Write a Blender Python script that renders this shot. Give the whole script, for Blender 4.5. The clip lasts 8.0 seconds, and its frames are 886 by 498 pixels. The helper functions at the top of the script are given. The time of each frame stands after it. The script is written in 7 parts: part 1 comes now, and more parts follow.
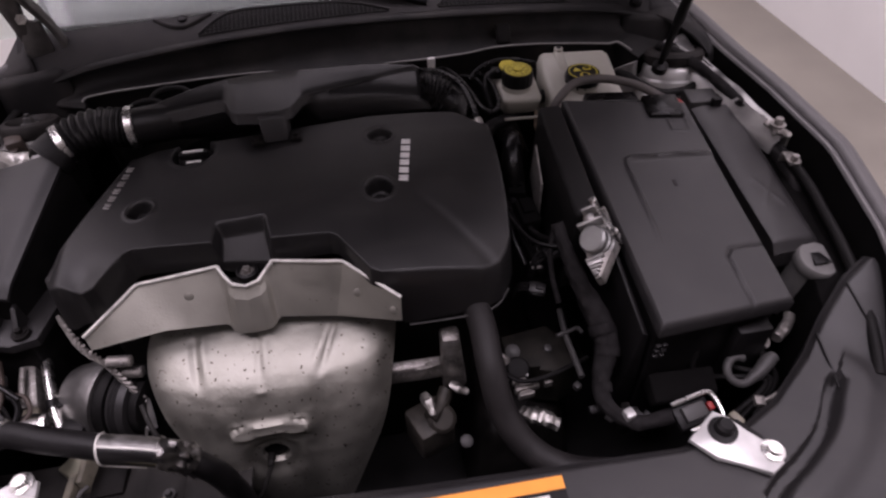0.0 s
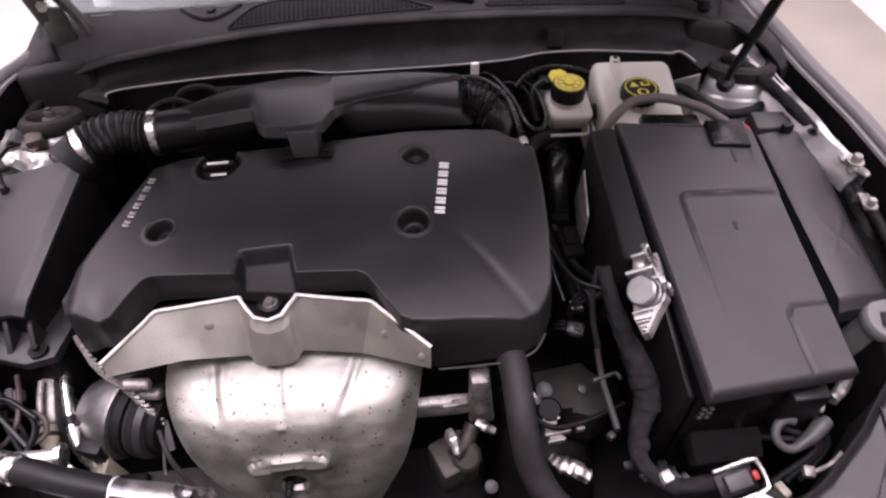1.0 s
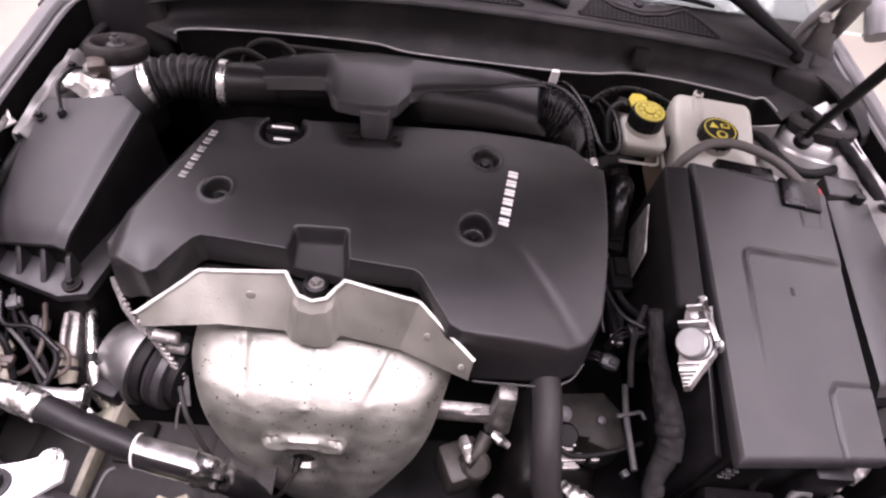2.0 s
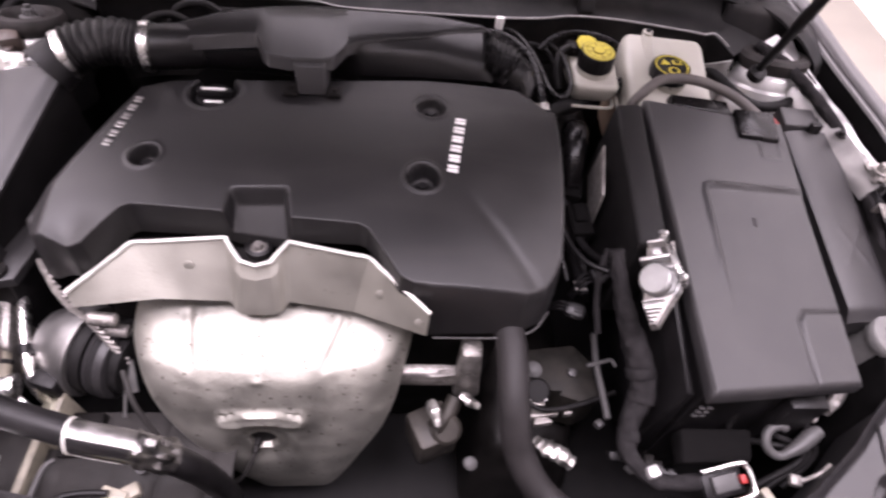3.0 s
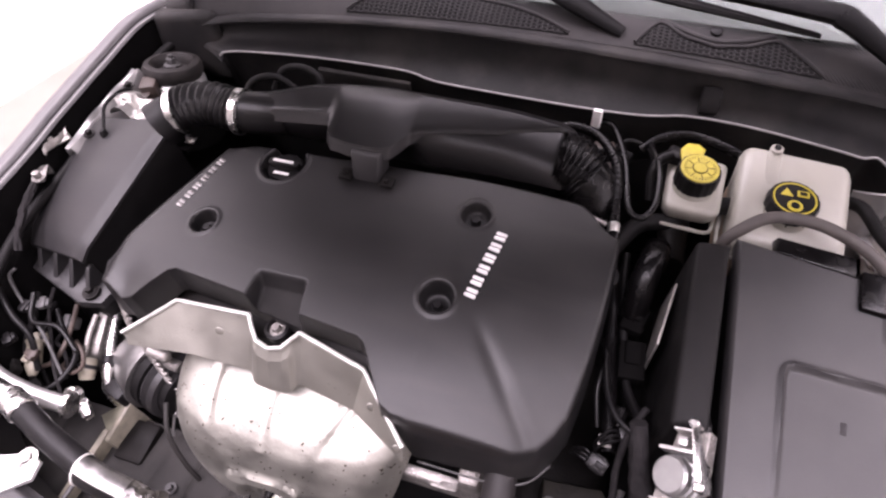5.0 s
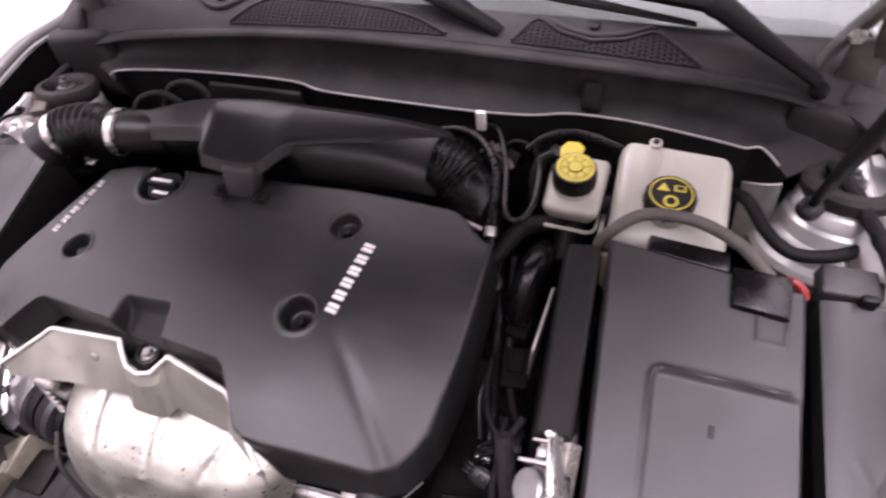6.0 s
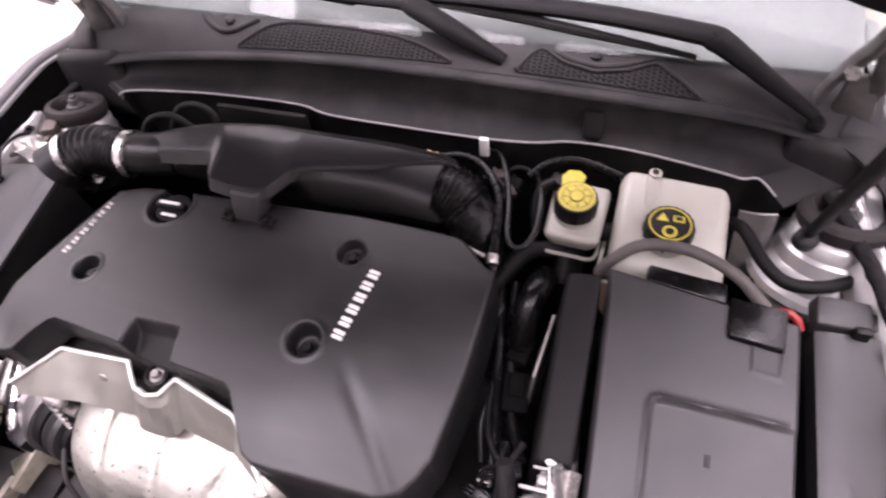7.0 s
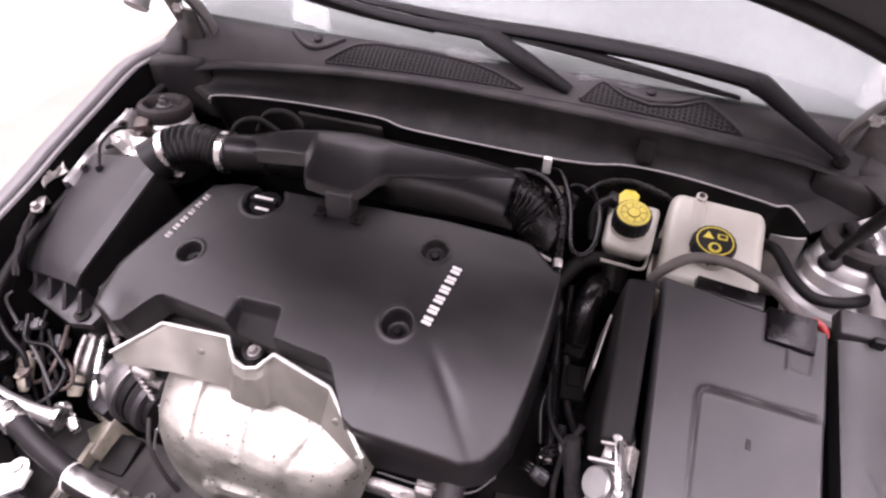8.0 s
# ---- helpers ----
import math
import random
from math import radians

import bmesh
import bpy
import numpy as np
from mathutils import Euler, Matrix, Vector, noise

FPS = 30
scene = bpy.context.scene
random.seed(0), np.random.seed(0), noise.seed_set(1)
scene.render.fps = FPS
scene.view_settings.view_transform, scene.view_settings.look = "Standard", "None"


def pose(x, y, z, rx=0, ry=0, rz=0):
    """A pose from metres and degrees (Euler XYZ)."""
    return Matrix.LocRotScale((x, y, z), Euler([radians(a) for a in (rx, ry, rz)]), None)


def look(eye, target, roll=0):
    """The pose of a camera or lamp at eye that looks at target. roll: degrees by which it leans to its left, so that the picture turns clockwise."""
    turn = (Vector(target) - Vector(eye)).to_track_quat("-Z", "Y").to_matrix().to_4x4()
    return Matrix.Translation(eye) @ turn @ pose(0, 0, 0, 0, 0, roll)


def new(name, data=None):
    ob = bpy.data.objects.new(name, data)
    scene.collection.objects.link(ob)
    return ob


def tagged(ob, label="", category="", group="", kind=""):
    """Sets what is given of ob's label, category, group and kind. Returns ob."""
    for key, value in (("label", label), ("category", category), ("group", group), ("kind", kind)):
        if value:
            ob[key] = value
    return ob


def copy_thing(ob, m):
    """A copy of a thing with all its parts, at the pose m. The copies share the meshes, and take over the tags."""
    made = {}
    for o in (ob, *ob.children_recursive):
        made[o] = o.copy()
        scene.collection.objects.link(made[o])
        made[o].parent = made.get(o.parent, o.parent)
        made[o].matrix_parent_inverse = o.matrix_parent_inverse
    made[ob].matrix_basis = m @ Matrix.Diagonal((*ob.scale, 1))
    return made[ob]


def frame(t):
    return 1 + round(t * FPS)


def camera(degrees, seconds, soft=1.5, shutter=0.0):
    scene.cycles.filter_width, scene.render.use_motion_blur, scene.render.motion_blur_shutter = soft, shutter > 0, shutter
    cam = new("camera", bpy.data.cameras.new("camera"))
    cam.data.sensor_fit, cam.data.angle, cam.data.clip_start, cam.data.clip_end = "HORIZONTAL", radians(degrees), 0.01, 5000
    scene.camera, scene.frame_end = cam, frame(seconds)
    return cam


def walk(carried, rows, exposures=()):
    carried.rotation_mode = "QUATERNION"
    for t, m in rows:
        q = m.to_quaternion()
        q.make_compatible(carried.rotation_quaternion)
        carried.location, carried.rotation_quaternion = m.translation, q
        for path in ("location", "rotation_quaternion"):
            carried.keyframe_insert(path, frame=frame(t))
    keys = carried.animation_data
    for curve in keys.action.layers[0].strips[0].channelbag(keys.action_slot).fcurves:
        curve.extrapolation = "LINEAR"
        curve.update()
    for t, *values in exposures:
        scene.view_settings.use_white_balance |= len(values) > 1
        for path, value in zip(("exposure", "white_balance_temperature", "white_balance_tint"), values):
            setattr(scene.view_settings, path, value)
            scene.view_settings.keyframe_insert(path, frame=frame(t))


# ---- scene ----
cam = camera(72.0, 8.0, soft=2.3, shutter=0.5)
PATH = [
    (0, (-0.01, -0.651, 1.423), (0.194, 0.744, 0.003), -1.8),
    (0.5, (-0.009, -0.569, 1.449), (0.135, 0.755, -0.043), -2.9),
    (1, (-0.006, -0.529, 1.457), (0.099, 0.765, -0.065), -1.4),
    (1.5, (-0.055, -0.491, 1.474), (0.043, 0.781, -0.067), 6.3),
    (1.7, (-0.078, -0.48, 1.48), (0.016, 0.732, -0.108), 9.3),
    (2.8, (-0.084, -0.487, 1.414), (0.095, 0.755, -0.143), 8.9),
    (3, (-0.045, -0.497, 1.412), (0.151, 0.705, -0.175), 8.8),
    (3.5, (0.03, -0.442, 1.41), (-0.047, 0.751, -0.193), 4.4),
    (4, (0.053, -0.41, 1.415), (-0.244, 0.723, -0.206), 2.9),
    (4.5, (0.103, -0.344, 1.47), (-0.274, 0.753, -0.159), -0.6),
    (4.7, (0.117, -0.33, 1.48), (-0.285, 0.744, -0.159), -3.5),
    (5.8, (0.252, -0.272, 1.46), (-0.207, 0.789, -0.173), -7.8),
    (6, (0.288, -0.253, 1.456), (-0.165, 0.813, -0.175), -9.3),
    (6.5, (0.35, -0.228, 1.462), (-0.097, 0.838, -0.17), -10.3),
    (7, (0.28, -0.239, 1.486), (-0.168, 0.833, -0.142), -8.5),
    (7.5, (0.211, -0.268, 1.52), (-0.215, 0.816, -0.106), -5.2),
    (8, (0.188, -0.346, 1.556), (-0.215, 0.794, -0.036), -2.7),
]
EXPOSURES = [(0.0, -1.65, 6250, 34), (0.5, -1.0, 6250, 34), (1.0, -0.44, 6250, 34), (1.5, 0.0, 6250, 34), (3.0, 0.15, 6250, 34), (4.5, 0.18, 6250, 34), (6.0, 0.06, 6250, 34), (6.5, 0.15, 6250, 34), (7.0, 0.22, 6250, 34), (8.0, 0.20, 6250, 34)]
walk(cam, [(t, look(eye, target, roll)) for t, eye, target, roll in PATH], EXPOSURES)

# ---- world, light, exposure ----
world = bpy.data.worlds.new("showroom_world")
scene.world = world
world.use_nodes = True
world.node_tree.nodes["Background"].inputs[0].default_value = (1.0, 0.98, 0.96, 1)
world.node_tree.nodes["Background"].inputs[1].default_value = 0.05


def added_lamp(x, y, z, sx, sy, watts):
    data = bpy.data.lights.new("unseen_area_light", "AREA")
    data.shape, data.size, data.size_y, data.energy = "RECTANGLE", sx, sy, watts
    data.color = (1.0, 0.97, 0.94)
    ob = new("unseen_area_light", data)
    ob.matrix_basis = pose(x, y, z)
    return ob


# unseen lights, added: rear panel, front pair, two strips washing the side walls
LAMPS = (
    (0.0, 1.15, 3.2, 2.0, 106), (-0.7, -0.52, 1.2, 0.9, 108), (0.7, -0.52, 1.2, 0.9, 97),
    (-1.55, 0.6, 0.3, 2.4, 75), (1.75, 0.8, 0.3, 2.8, 40),
)
for lx, ly, sx, sy, w in LAMPS:
    added_lamp(lx, ly, 2.96, sx, sy, w)


# ---- materials ----
def mat(name, base, rough=0.5, metal=0.0, var=0.25, scale=40.0, bump=0.1, fine=400.0, spots=None, trans=0.0, coat=0.0, dust=0.0, spec=0.5, wipe=None):
    m = bpy.data.materials.new(name)
    m.use_nodes = True
    nt = m.node_tree
    bsdf = nt.nodes["Principled BSDF"]
    co = nt.nodes.new("ShaderNodeTexCoord")
    big = nt.nodes.new("ShaderNodeTexNoise")
    big.inputs["Scale"].default_value, big.inputs["Detail"].default_value = scale, 5.0
    nt.links.new(co.outputs["Object"], big.inputs["Vector"])
    small = nt.nodes.new("ShaderNodeTexNoise")
    small.inputs["Scale"].default_value, small.inputs["Detail"].default_value = fine, 3.0
    nt.links.new(co.outputs["Object"], small.inputs["Vector"])
    ramp = nt.nodes.new("ShaderNodeMapRange")
    ramp.inputs["From Min"].default_value, ramp.inputs["From Max"].default_value = 0.3, 0.7
    ramp.inputs["To Min"].default_value, ramp.inputs["To Max"].default_value = 1 - var, 1 + var
    nt.links.new(big.outputs["Fac"], ramp.inputs["Value"])
    mul = nt.nodes.new("ShaderNodeVectorMath")
    mul.operation = "SCALE"
    mul.inputs[0].default_value = base
    nt.links.new(ramp.outputs["Result"], mul.inputs["Scale"])
    colour = mul.outputs["Vector"]
    if dust:
        dn = nt.nodes.new("ShaderNodeTexNoise")
        dn.inputs["Scale"].default_value, dn.inputs["Detail"].default_value = 14.0, 8.0
        nt.links.new(co.outputs["Object"], dn.inputs["Vector"])
        if wipe:
            st = nt.nodes.new("ShaderNodeMapping")
            st.inputs["Scale"].default_value = wipe
            st.inputs["Rotation"].default_value = (0, 0, 0.25)
            nt.links.new(co.outputs["Object"], st.inputs["Vector"])
            nt.links.new(st.outputs["Vector"], dn.inputs["Vector"])
            dn.inputs["Distortion"].default_value = 1.2
        dr = nt.nodes.new("ShaderNodeMapRange")
        dr.inputs["From Min"].default_value, dr.inputs["From Max"].default_value = 0.45, 0.75
        dr.inputs["To Max"].default_value = dust
        nt.links.new(dn.outputs["Fac"], dr.inputs["Value"])
        dm = nt.nodes.new("ShaderNodeMix")
        dm.data_type = "RGBA"
        nt.links.new(dr.outputs["Result"], dm.inputs[0])
        nt.links.new(colour, dm.inputs[6])
        dm.inputs[7].default_value = (0.22, 0.20, 0.18, 1)
        colour = dm.outputs[2]
    if spots:
        sp_scale, sp_level, sp_colour = spots
        vor = nt.nodes.new("ShaderNodeTexNoise")
        vor.inputs["Scale"].default_value, vor.inputs["Detail"].default_value = sp_scale, 1.0
        nt.links.new(co.outputs["Object"], vor.inputs["Vector"])
        st = nt.nodes.new("ShaderNodeMapRange")
        st.inputs["From Min"].default_value, st.inputs["From Max"].default_value = sp_level, sp_level + 0.03
        nt.links.new(vor.outputs["Fac"], st.inputs["Value"])
        mx = nt.nodes.new("ShaderNodeMix")
        mx.data_type = "RGBA"
        nt.links.new(st.outputs["Result"], mx.inputs[0])
        nt.links.new(colour, mx.inputs[6])
        mx.inputs[7].default_value = (*sp_colour, 1)
        colour = mx.outputs[2]
    nt.links.new(colour, bsdf.inputs["Base Color"])
    rr = nt.nodes.new("ShaderNodeMapRange")
    rr.inputs["From Min"].default_value, rr.inputs["From Max"].default_value = 0.25, 0.75
    rr.inputs["To Min"].default_value, rr.inputs["To Max"].default_value = max(0.02, rough - 0.08), min(1, rough + 0.1)
    nt.links.new(big.outputs["Fac"], rr.inputs["Value"])
    nt.links.new(rr.outputs["Result"], bsdf.inputs["Roughness"])
    bsdf.inputs["Metallic"].default_value = metal
    bsdf.inputs["Specular IOR Level"].default_value = spec
    bsdf.inputs["Transmission Weight"].default_value = trans
    bsdf.inputs["Coat Weight"].default_value = coat
    if bump:
        bn = nt.nodes.new("ShaderNodeBump")
        bn.inputs["Strength"].default_value, bn.inputs["Distance"].default_value = bump, 0.001
        nt.links.new(small.outputs["Fac"], bn.inputs["Height"])
        nt.links.new(bn.outputs["Normal"], bsdf.inputs["Normal"])
    return m


COVER = mat("engine_cover_plastic", (0.0082, 0.0077, 0.0080), 0.41, var=0.14, scale=9, bump=0.25, fine=900, dust=0.025, spec=0.40, wipe=(0.3, 1.4, 1.0))
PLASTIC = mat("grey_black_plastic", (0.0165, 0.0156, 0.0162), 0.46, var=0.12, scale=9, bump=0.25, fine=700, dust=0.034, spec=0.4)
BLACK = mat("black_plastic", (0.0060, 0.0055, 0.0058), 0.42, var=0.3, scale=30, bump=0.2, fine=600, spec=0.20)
WET = mat("shiny_black_hose_rubber", (0.0035, 0.0031, 0.0033), 0.24, var=0.3, scale=40, bump=0.15, fine=400, spec=0.22)
HOSE = mat("grey_black_hose_rubber", (0.014, 0.0125, 0.0125), 0.55, var=0.3, scale=26, bump=0.25, fine=300, spec=0.25)
SHROUD = mat("dull_brown_grey_shroud", (0.020, 0.0185, 0.0175), 0.65, var=0.4, scale=18, bump=0.3, fine=250, dust=0.05, spec=0.25)
LEDGE = mat("grey_inner_wing_paint", (0.34, 0.333, 0.325), 0.36, metal=0.75, var=0.3, scale=20, bump=0.3, fine=120)
RUBBER = mat("black_rubber", (0.0065, 0.006, 0.006), 0.6, var=0.3, scale=50, bump=0.2, fine=500, spec=0.16)
LOOM = mat("wire_loom_cloth", (0.0155, 0.0143, 0.0147), 0.8, var=0.35, scale=90, bump=0.6, fine=700, spec=0.1)
GRIME = mat("oily_dark_metal", (0.009, 0.008, 0.0075), 0.5, metal=0.3, var=0.5, scale=25, bump=0.5, fine=200, spec=0.2)
CASTING = mat("cast_aluminium", (0.26, 0.245, 0.23), 0.5, metal=0.75, var=0.4, scale=60, bump=0.5, fine=300, spots=(300, 0.66, (0.5, 0.48, 0.46)))
SHIELD = mat("stamped_heat_shield_steel", (0.41, 0.40, 0.36), 0.56, metal=1.0, var=0.16, scale=22, bump=0.35, fine=260, spots=(150, 0.695, (0.10, 0.085, 0.07)))
SHIELD_TOP = mat("brushed_shield_steel", (0.345, 0.335, 0.30), 0.56, metal=0.9, var=0.09, scale=30, bump=0.3, fine=400, spots=(180, 0.77, (0.16, 0.14, 0.12)))
STEEL = mat("bright_steel", (0.72, 0.71, 0.69), 0.25, metal=1.0, var=0.15, scale=60, bump=0.15)
ALU = mat("machined_aluminium", (0.34, 0.34, 0.335), 0.5, metal=1.0, var=0.15, scale=40, bump=0.2)
FOIL = mat("wrinkled_foil", (0.36, 0.35, 0.33), 0.40, metal=0.95, var=0.3, scale=60, bump=1.0, fine=120)
ZINC = mat("painted_grey_metal", (0.52, 0.515, 0.505), 0.36, metal=0.45, var=0.22, scale=24, bump=0.25)
RESERVOIR = mat("milky_reservoir_plastic", (0.36, 0.35, 0.305), 0.36, var=0.12, scale=14, bump=0.12, fine=200, dust=0.3)
YELLOW = mat("yellow_cap_print", (0.46, 0.38, 0.035), 0.45, var=0.14, scale=120, bump=0.1)
ORANGE = mat("orange_label", (0.85, 0.30, 0.03), 0.5, var=0.08, bump=0.05)
RED = mat("red_cable", (0.25, 0.016, 0.014), 0.5, var=0.15, bump=0.1)
WHITE = mat("white_paint", (0.78, 0.77, 0.75), 0.45, var=0.06, scale=8, bump=0.1)
SILVER_PRINT = mat("silver_letter_paint", (0.62, 0.61, 0.60), 0.4, var=0.1, bump=0.05)
COPPER = mat("brown_rubber_and_brass", (0.050, 0.036, 0.029), 0.55, metal=0.1, var=0.3, bump=0.2)
PAINT = mat("dark_grey_metallic_paint", (0.10, 0.096, 0.097), 0.46, metal=0.3, var=0.06, scale=60, bump=0.0, coat=0.10, spec=0.3)
UNDERHOOD = mat("grey_primer_paint", (0.28, 0.275, 0.27), 0.4, metal=0.3, var=0.15, bump=0.1)
BRASS = mat("brass_fitting", (0.40, 0.28, 0.17), 0.4, metal=0.8, var=0.3, bump=0.3)
OLIVE = mat("oily_olive_casting", (0.016, 0.0145, 0.012), 0.6, metal=0.2, var=0.5, scale=40, bump=0.5, fine=250, spec=0.2)
TAN = mat("dusty_tan_casting", (0.034, 0.030, 0.025), 0.55, metal=0.3, var=0.5, scale=45, bump=0.5, fine=250)
BEIGE = mat("beige_plug_plastic", (0.22, 0.20, 0.155), 0.5, var=0.25, scale=80, bump=0.2)
ALUBODY = mat("satin_alternator_aluminium", (0.52, 0.51, 0.50), 0.42, metal=0.9, var=0.18, scale=30, bump=0.25, fine=300)
DULLALU = mat("dull_alternator_casting", (0.27, 0.262, 0.255), 0.40, metal=0.9, var=0.25, scale=30, bump=0.3, fine=300)
GREYPLUG = mat("grey_plug_plastic", (0.042, 0.0405, 0.040), 0.55, var=0.2, bump=0.2)
CAP = mat("pale_grey_cap_plastic", (0.12, 0.118, 0.114), 0.45, var=0.15, scale=40, bump=0.15, fine=400)
LIP = mat("pale_lip_grey", (0.24, 0.235, 0.23), 0.45, metal=0.1, var=0.15, bump=0.05)
GLOSS = mat("glossy_duct_plastic", (0.006, 0.0055, 0.0058), 0.36, var=0.12, scale=8, bump=0.1, fine=400, spec=0.38)
HINGE = mat("dull_hinge_steel", (0.085, 0.080, 0.076), 0.45, metal=0.5, var=0.3, scale=50, bump=0.2)
SLEEVE = mat("satin_sleeve_aluminium", (0.24, 0.234, 0.228), 0.44, metal=1.0, var=0.5, scale=50, bump=0.4, fine=150)
CHARRED = mat("charred_crinkled_foil", (0.11, 0.106, 0.102), 0.3, metal=1.0, var=0.5, scale=70, bump=1.0, fine=130)
PAD = mat("matt_black_sheet", (0.012, 0.0115, 0.0115), 0.9, var=0.25, scale=30, bump=0.5, fine=300, spec=0.1)
MOUNT = mat("dull_brown_mount_rubber", (0.021, 0.0187, 0.0177), 0.6, var=0.3, scale=40, bump=0.3, fine=250, spec=0.2)
DASH = mat("grey_dashboard_plastic", (0.055, 0.053, 0.055), 0.6, var=0.1, scale=6, bump=0.1)
NEAR_BLACK = mat("near_black_matt", (0.004, 0.0037, 0.0037), 0.8, var=0.3, scale=40, bump=0.4, fine=300, spec=0.05)
# bright, barely metallic coat: paints the glint on rolled and folded edges
EDGE = mat("painted_edge_glint", (0.62, 0.61, 0.575), 0.42, metal=0.35, var=0.2, scale=90, bump=0.15)
DIM_WALL = mat("unseen_wall_grey", (0.17, 0.168, 0.165), 0.5, var=0.1, scale=4, bump=0.1)
WALL = mat("white_wall_paint", (0.82, 0.81, 0.79), 0.7, var=0.04, scale=2.5, bump=0.15, fine=60)
FLOOR = mat("beige_concrete_floor", (0.27, 0.248, 0.212), 0.5, var=0.12, scale=3, bump=0.15, fine=80)
WIPER = mat("wiper_black_paint", (0.0055, 0.0052, 0.0055), 0.6, var=0.15, bump=0.15, spec=0.10)
COWL = mat("cowl_grey_plastic", (0.028, 0.0267, 0.0274), 0.7, var=0.18, scale=12, bump=0.3, fine=600, dust=0.06, spec=0.15)
SEAL = mat("cowl_panel_rubber", (0.011, 0.0104, 0.0107), 0.6, var=0.2, scale=12, bump=0.25, fine=400, dust=0.1, spec=0.22)
GLASS = bpy.data.materials.new("windscreen_glass")
GLASS.use_nodes = True
gb = GLASS.node_tree.nodes["Principled BSDF"]
gb.inputs["Base Color"].default_value = (0.85, 0.92, 0.88, 1)
gb.inputs["Roughness"].default_value = 0.05
gb.inputs["Transmission Weight"].default_value = 1.0
gb.inputs["IOR"].default_value = 1.2


# ---- building helpers ----
def thing(name, label, category, at=(0, 0, 0), group="", kind=""):
    ob = new(name)
    ob.location = at
    ob.empty_display_size = 0.02
    return tagged(ob, label, category, group, kind)


def link(name, bm, material, parent=None, label="", angle=38):
    bmesh.ops.recalc_face_normals(bm, faces=bm.faces)
    for f in bm.faces:
        f.smooth = True
    for e in bm.edges:
        if len(e.link_faces) == 2 and e.calc_face_angle(0) > radians(angle):
            e.smooth = False
    me = bpy.data.meshes.new(name)
    bm.to_mesh(me)
    bm.free()
    me.materials.append(material)
    ob = new(name, me)
    if parent is not None:
        ob.parent = parent
        if parent.type == "EMPTY":
            ob.matrix_parent_inverse = Matrix.Translation(parent.location).inverted()
    if label:
        tagged(ob, label)
    return ob


def part(name, bm, material, parent, label="", angle=38):
    return link(name, bm, material, parent, label, angle)


def solid(name, bm, material, label, category, group="", kind=""):
    return tagged(link(name, bm, material), label, category, group, kind)


def box(bm, lo, hi, bevel=0.003, turn=None, segs=2):
    """A bevelled box between two corners; turn: a matrix about its centre."""
    c = [(a + b) / 2 for a, b in zip(lo, hi)]
    s = [abs(b - a) for a, b in zip(lo, hi)]
    m = Matrix.Translation(c) @ (turn or Matrix()) @ Matrix.Diagonal((*s, 1))
    r = bmesh.ops.create_cube(bm, size=1, matrix=m)
    if bevel:
        es = list({e for v in r["verts"] for e in v.link_edges})
        bmesh.ops.bevel(bm, geom=es, offset=min(bevel, min(s) * 0.45), segments=segs, affect="EDGES", profile=0.5)
    return bm


def hull(bm, corners, bevel=0.004, segs=2):
    """Eight corners: four below, four above, each ring in the same order."""
    vs = [bm.verts.new(c) for c in corners]
    fs = [(3, 2, 1, 0), (4, 5, 6, 7), (0, 1, 5, 4), (1, 2, 6, 5), (2, 3, 7, 6), (3, 0, 4, 7)]
    made = [bm.faces.new([vs[i] for i in f]) for f in fs]
    if bevel:
        es = list({e for f in made for e in f.edges})
        bmesh.ops.bevel(bm, geom=es, offset=bevel, segments=segs, affect="EDGES", profile=0.5)
    return bm


def slab(bm, outline, z0, z1, bevel=0.002, rise=None):
    """An outline in plan, standing between two heights; rise(x, y) is added to both."""
    rise = rise or (lambda x, y: 0.0)
    lo = [bm.verts.new((x, y, z0 + rise(x, y))) for x, y in outline]
    hi = [bm.verts.new((x, y, z1 + rise(x, y))) for x, y in outline]
    n = len(outline)
    fs = [bm.faces.new(lo[::-1]), bm.faces.new(hi)]
    fs += [bm.faces.new((lo[i], lo[(i + 1) % n], hi[(i + 1) % n], hi[i])) for i in range(n)]
    if bevel:
        es = list({e for e in fs[1].edges})
        bmesh.ops.bevel(bm, geom=es, offset=bevel, segments=2, affect="EDGES", profile=0.5)
    return bm


def lathe(bm, profile, at, axis=(0, 0, 1), segs=28, lobes=0, lobe=0.0):
    """Profile of (radius, height) pairs turned about an axis through at."""
    m = Matrix.Translation(at) @ Vector((0, 0, 1)).rotation_difference(Vector(axis).normalized()).to_matrix().to_4x4()
    rings = []
    for r, h in profile:
        ring = []
        for i in range(segs):
            a = 2 * math.pi * i / segs
            k = r * (1 + lobe * (1 if math.cos(lobes * a) > 0 else -1)) if lobes else r
            ring.append(bm.verts.new(m @ Vector((k * math.cos(a), k * math.sin(a), h))))
        rings.append(ring)
    for a, b in zip(rings, rings[1:]):
        for i in range(segs):
            bm.faces.new((a[i], a[(i + 1) % segs], b[(i + 1) % segs], b[i]))
    bm.faces.new(rings[0][::-1])
    bm.faces.new(rings[-1])
    return bm


def smooth_line(pts, n=8):
    """Points along a smooth curve through pts."""
    p = [Vector(q) for q in pts]
    p = [2 * p[0] - p[1]] + p + [2 * p[-1] - p[-2]]
    out = []
    for i in range(1, len(p) - 2):
        for k in range(n):
            t = k / n
            a, b, c, d = p[i - 1], p[i], p[i + 1], p[i + 2]
            out.append(0.5 * (2 * b + (c - a) * t + (2 * a - 5 * b + 4 * c - d) * t * t + (3 * b - a - 3 * c + d) * t ** 3))
    out.append(p[-2])
    return out


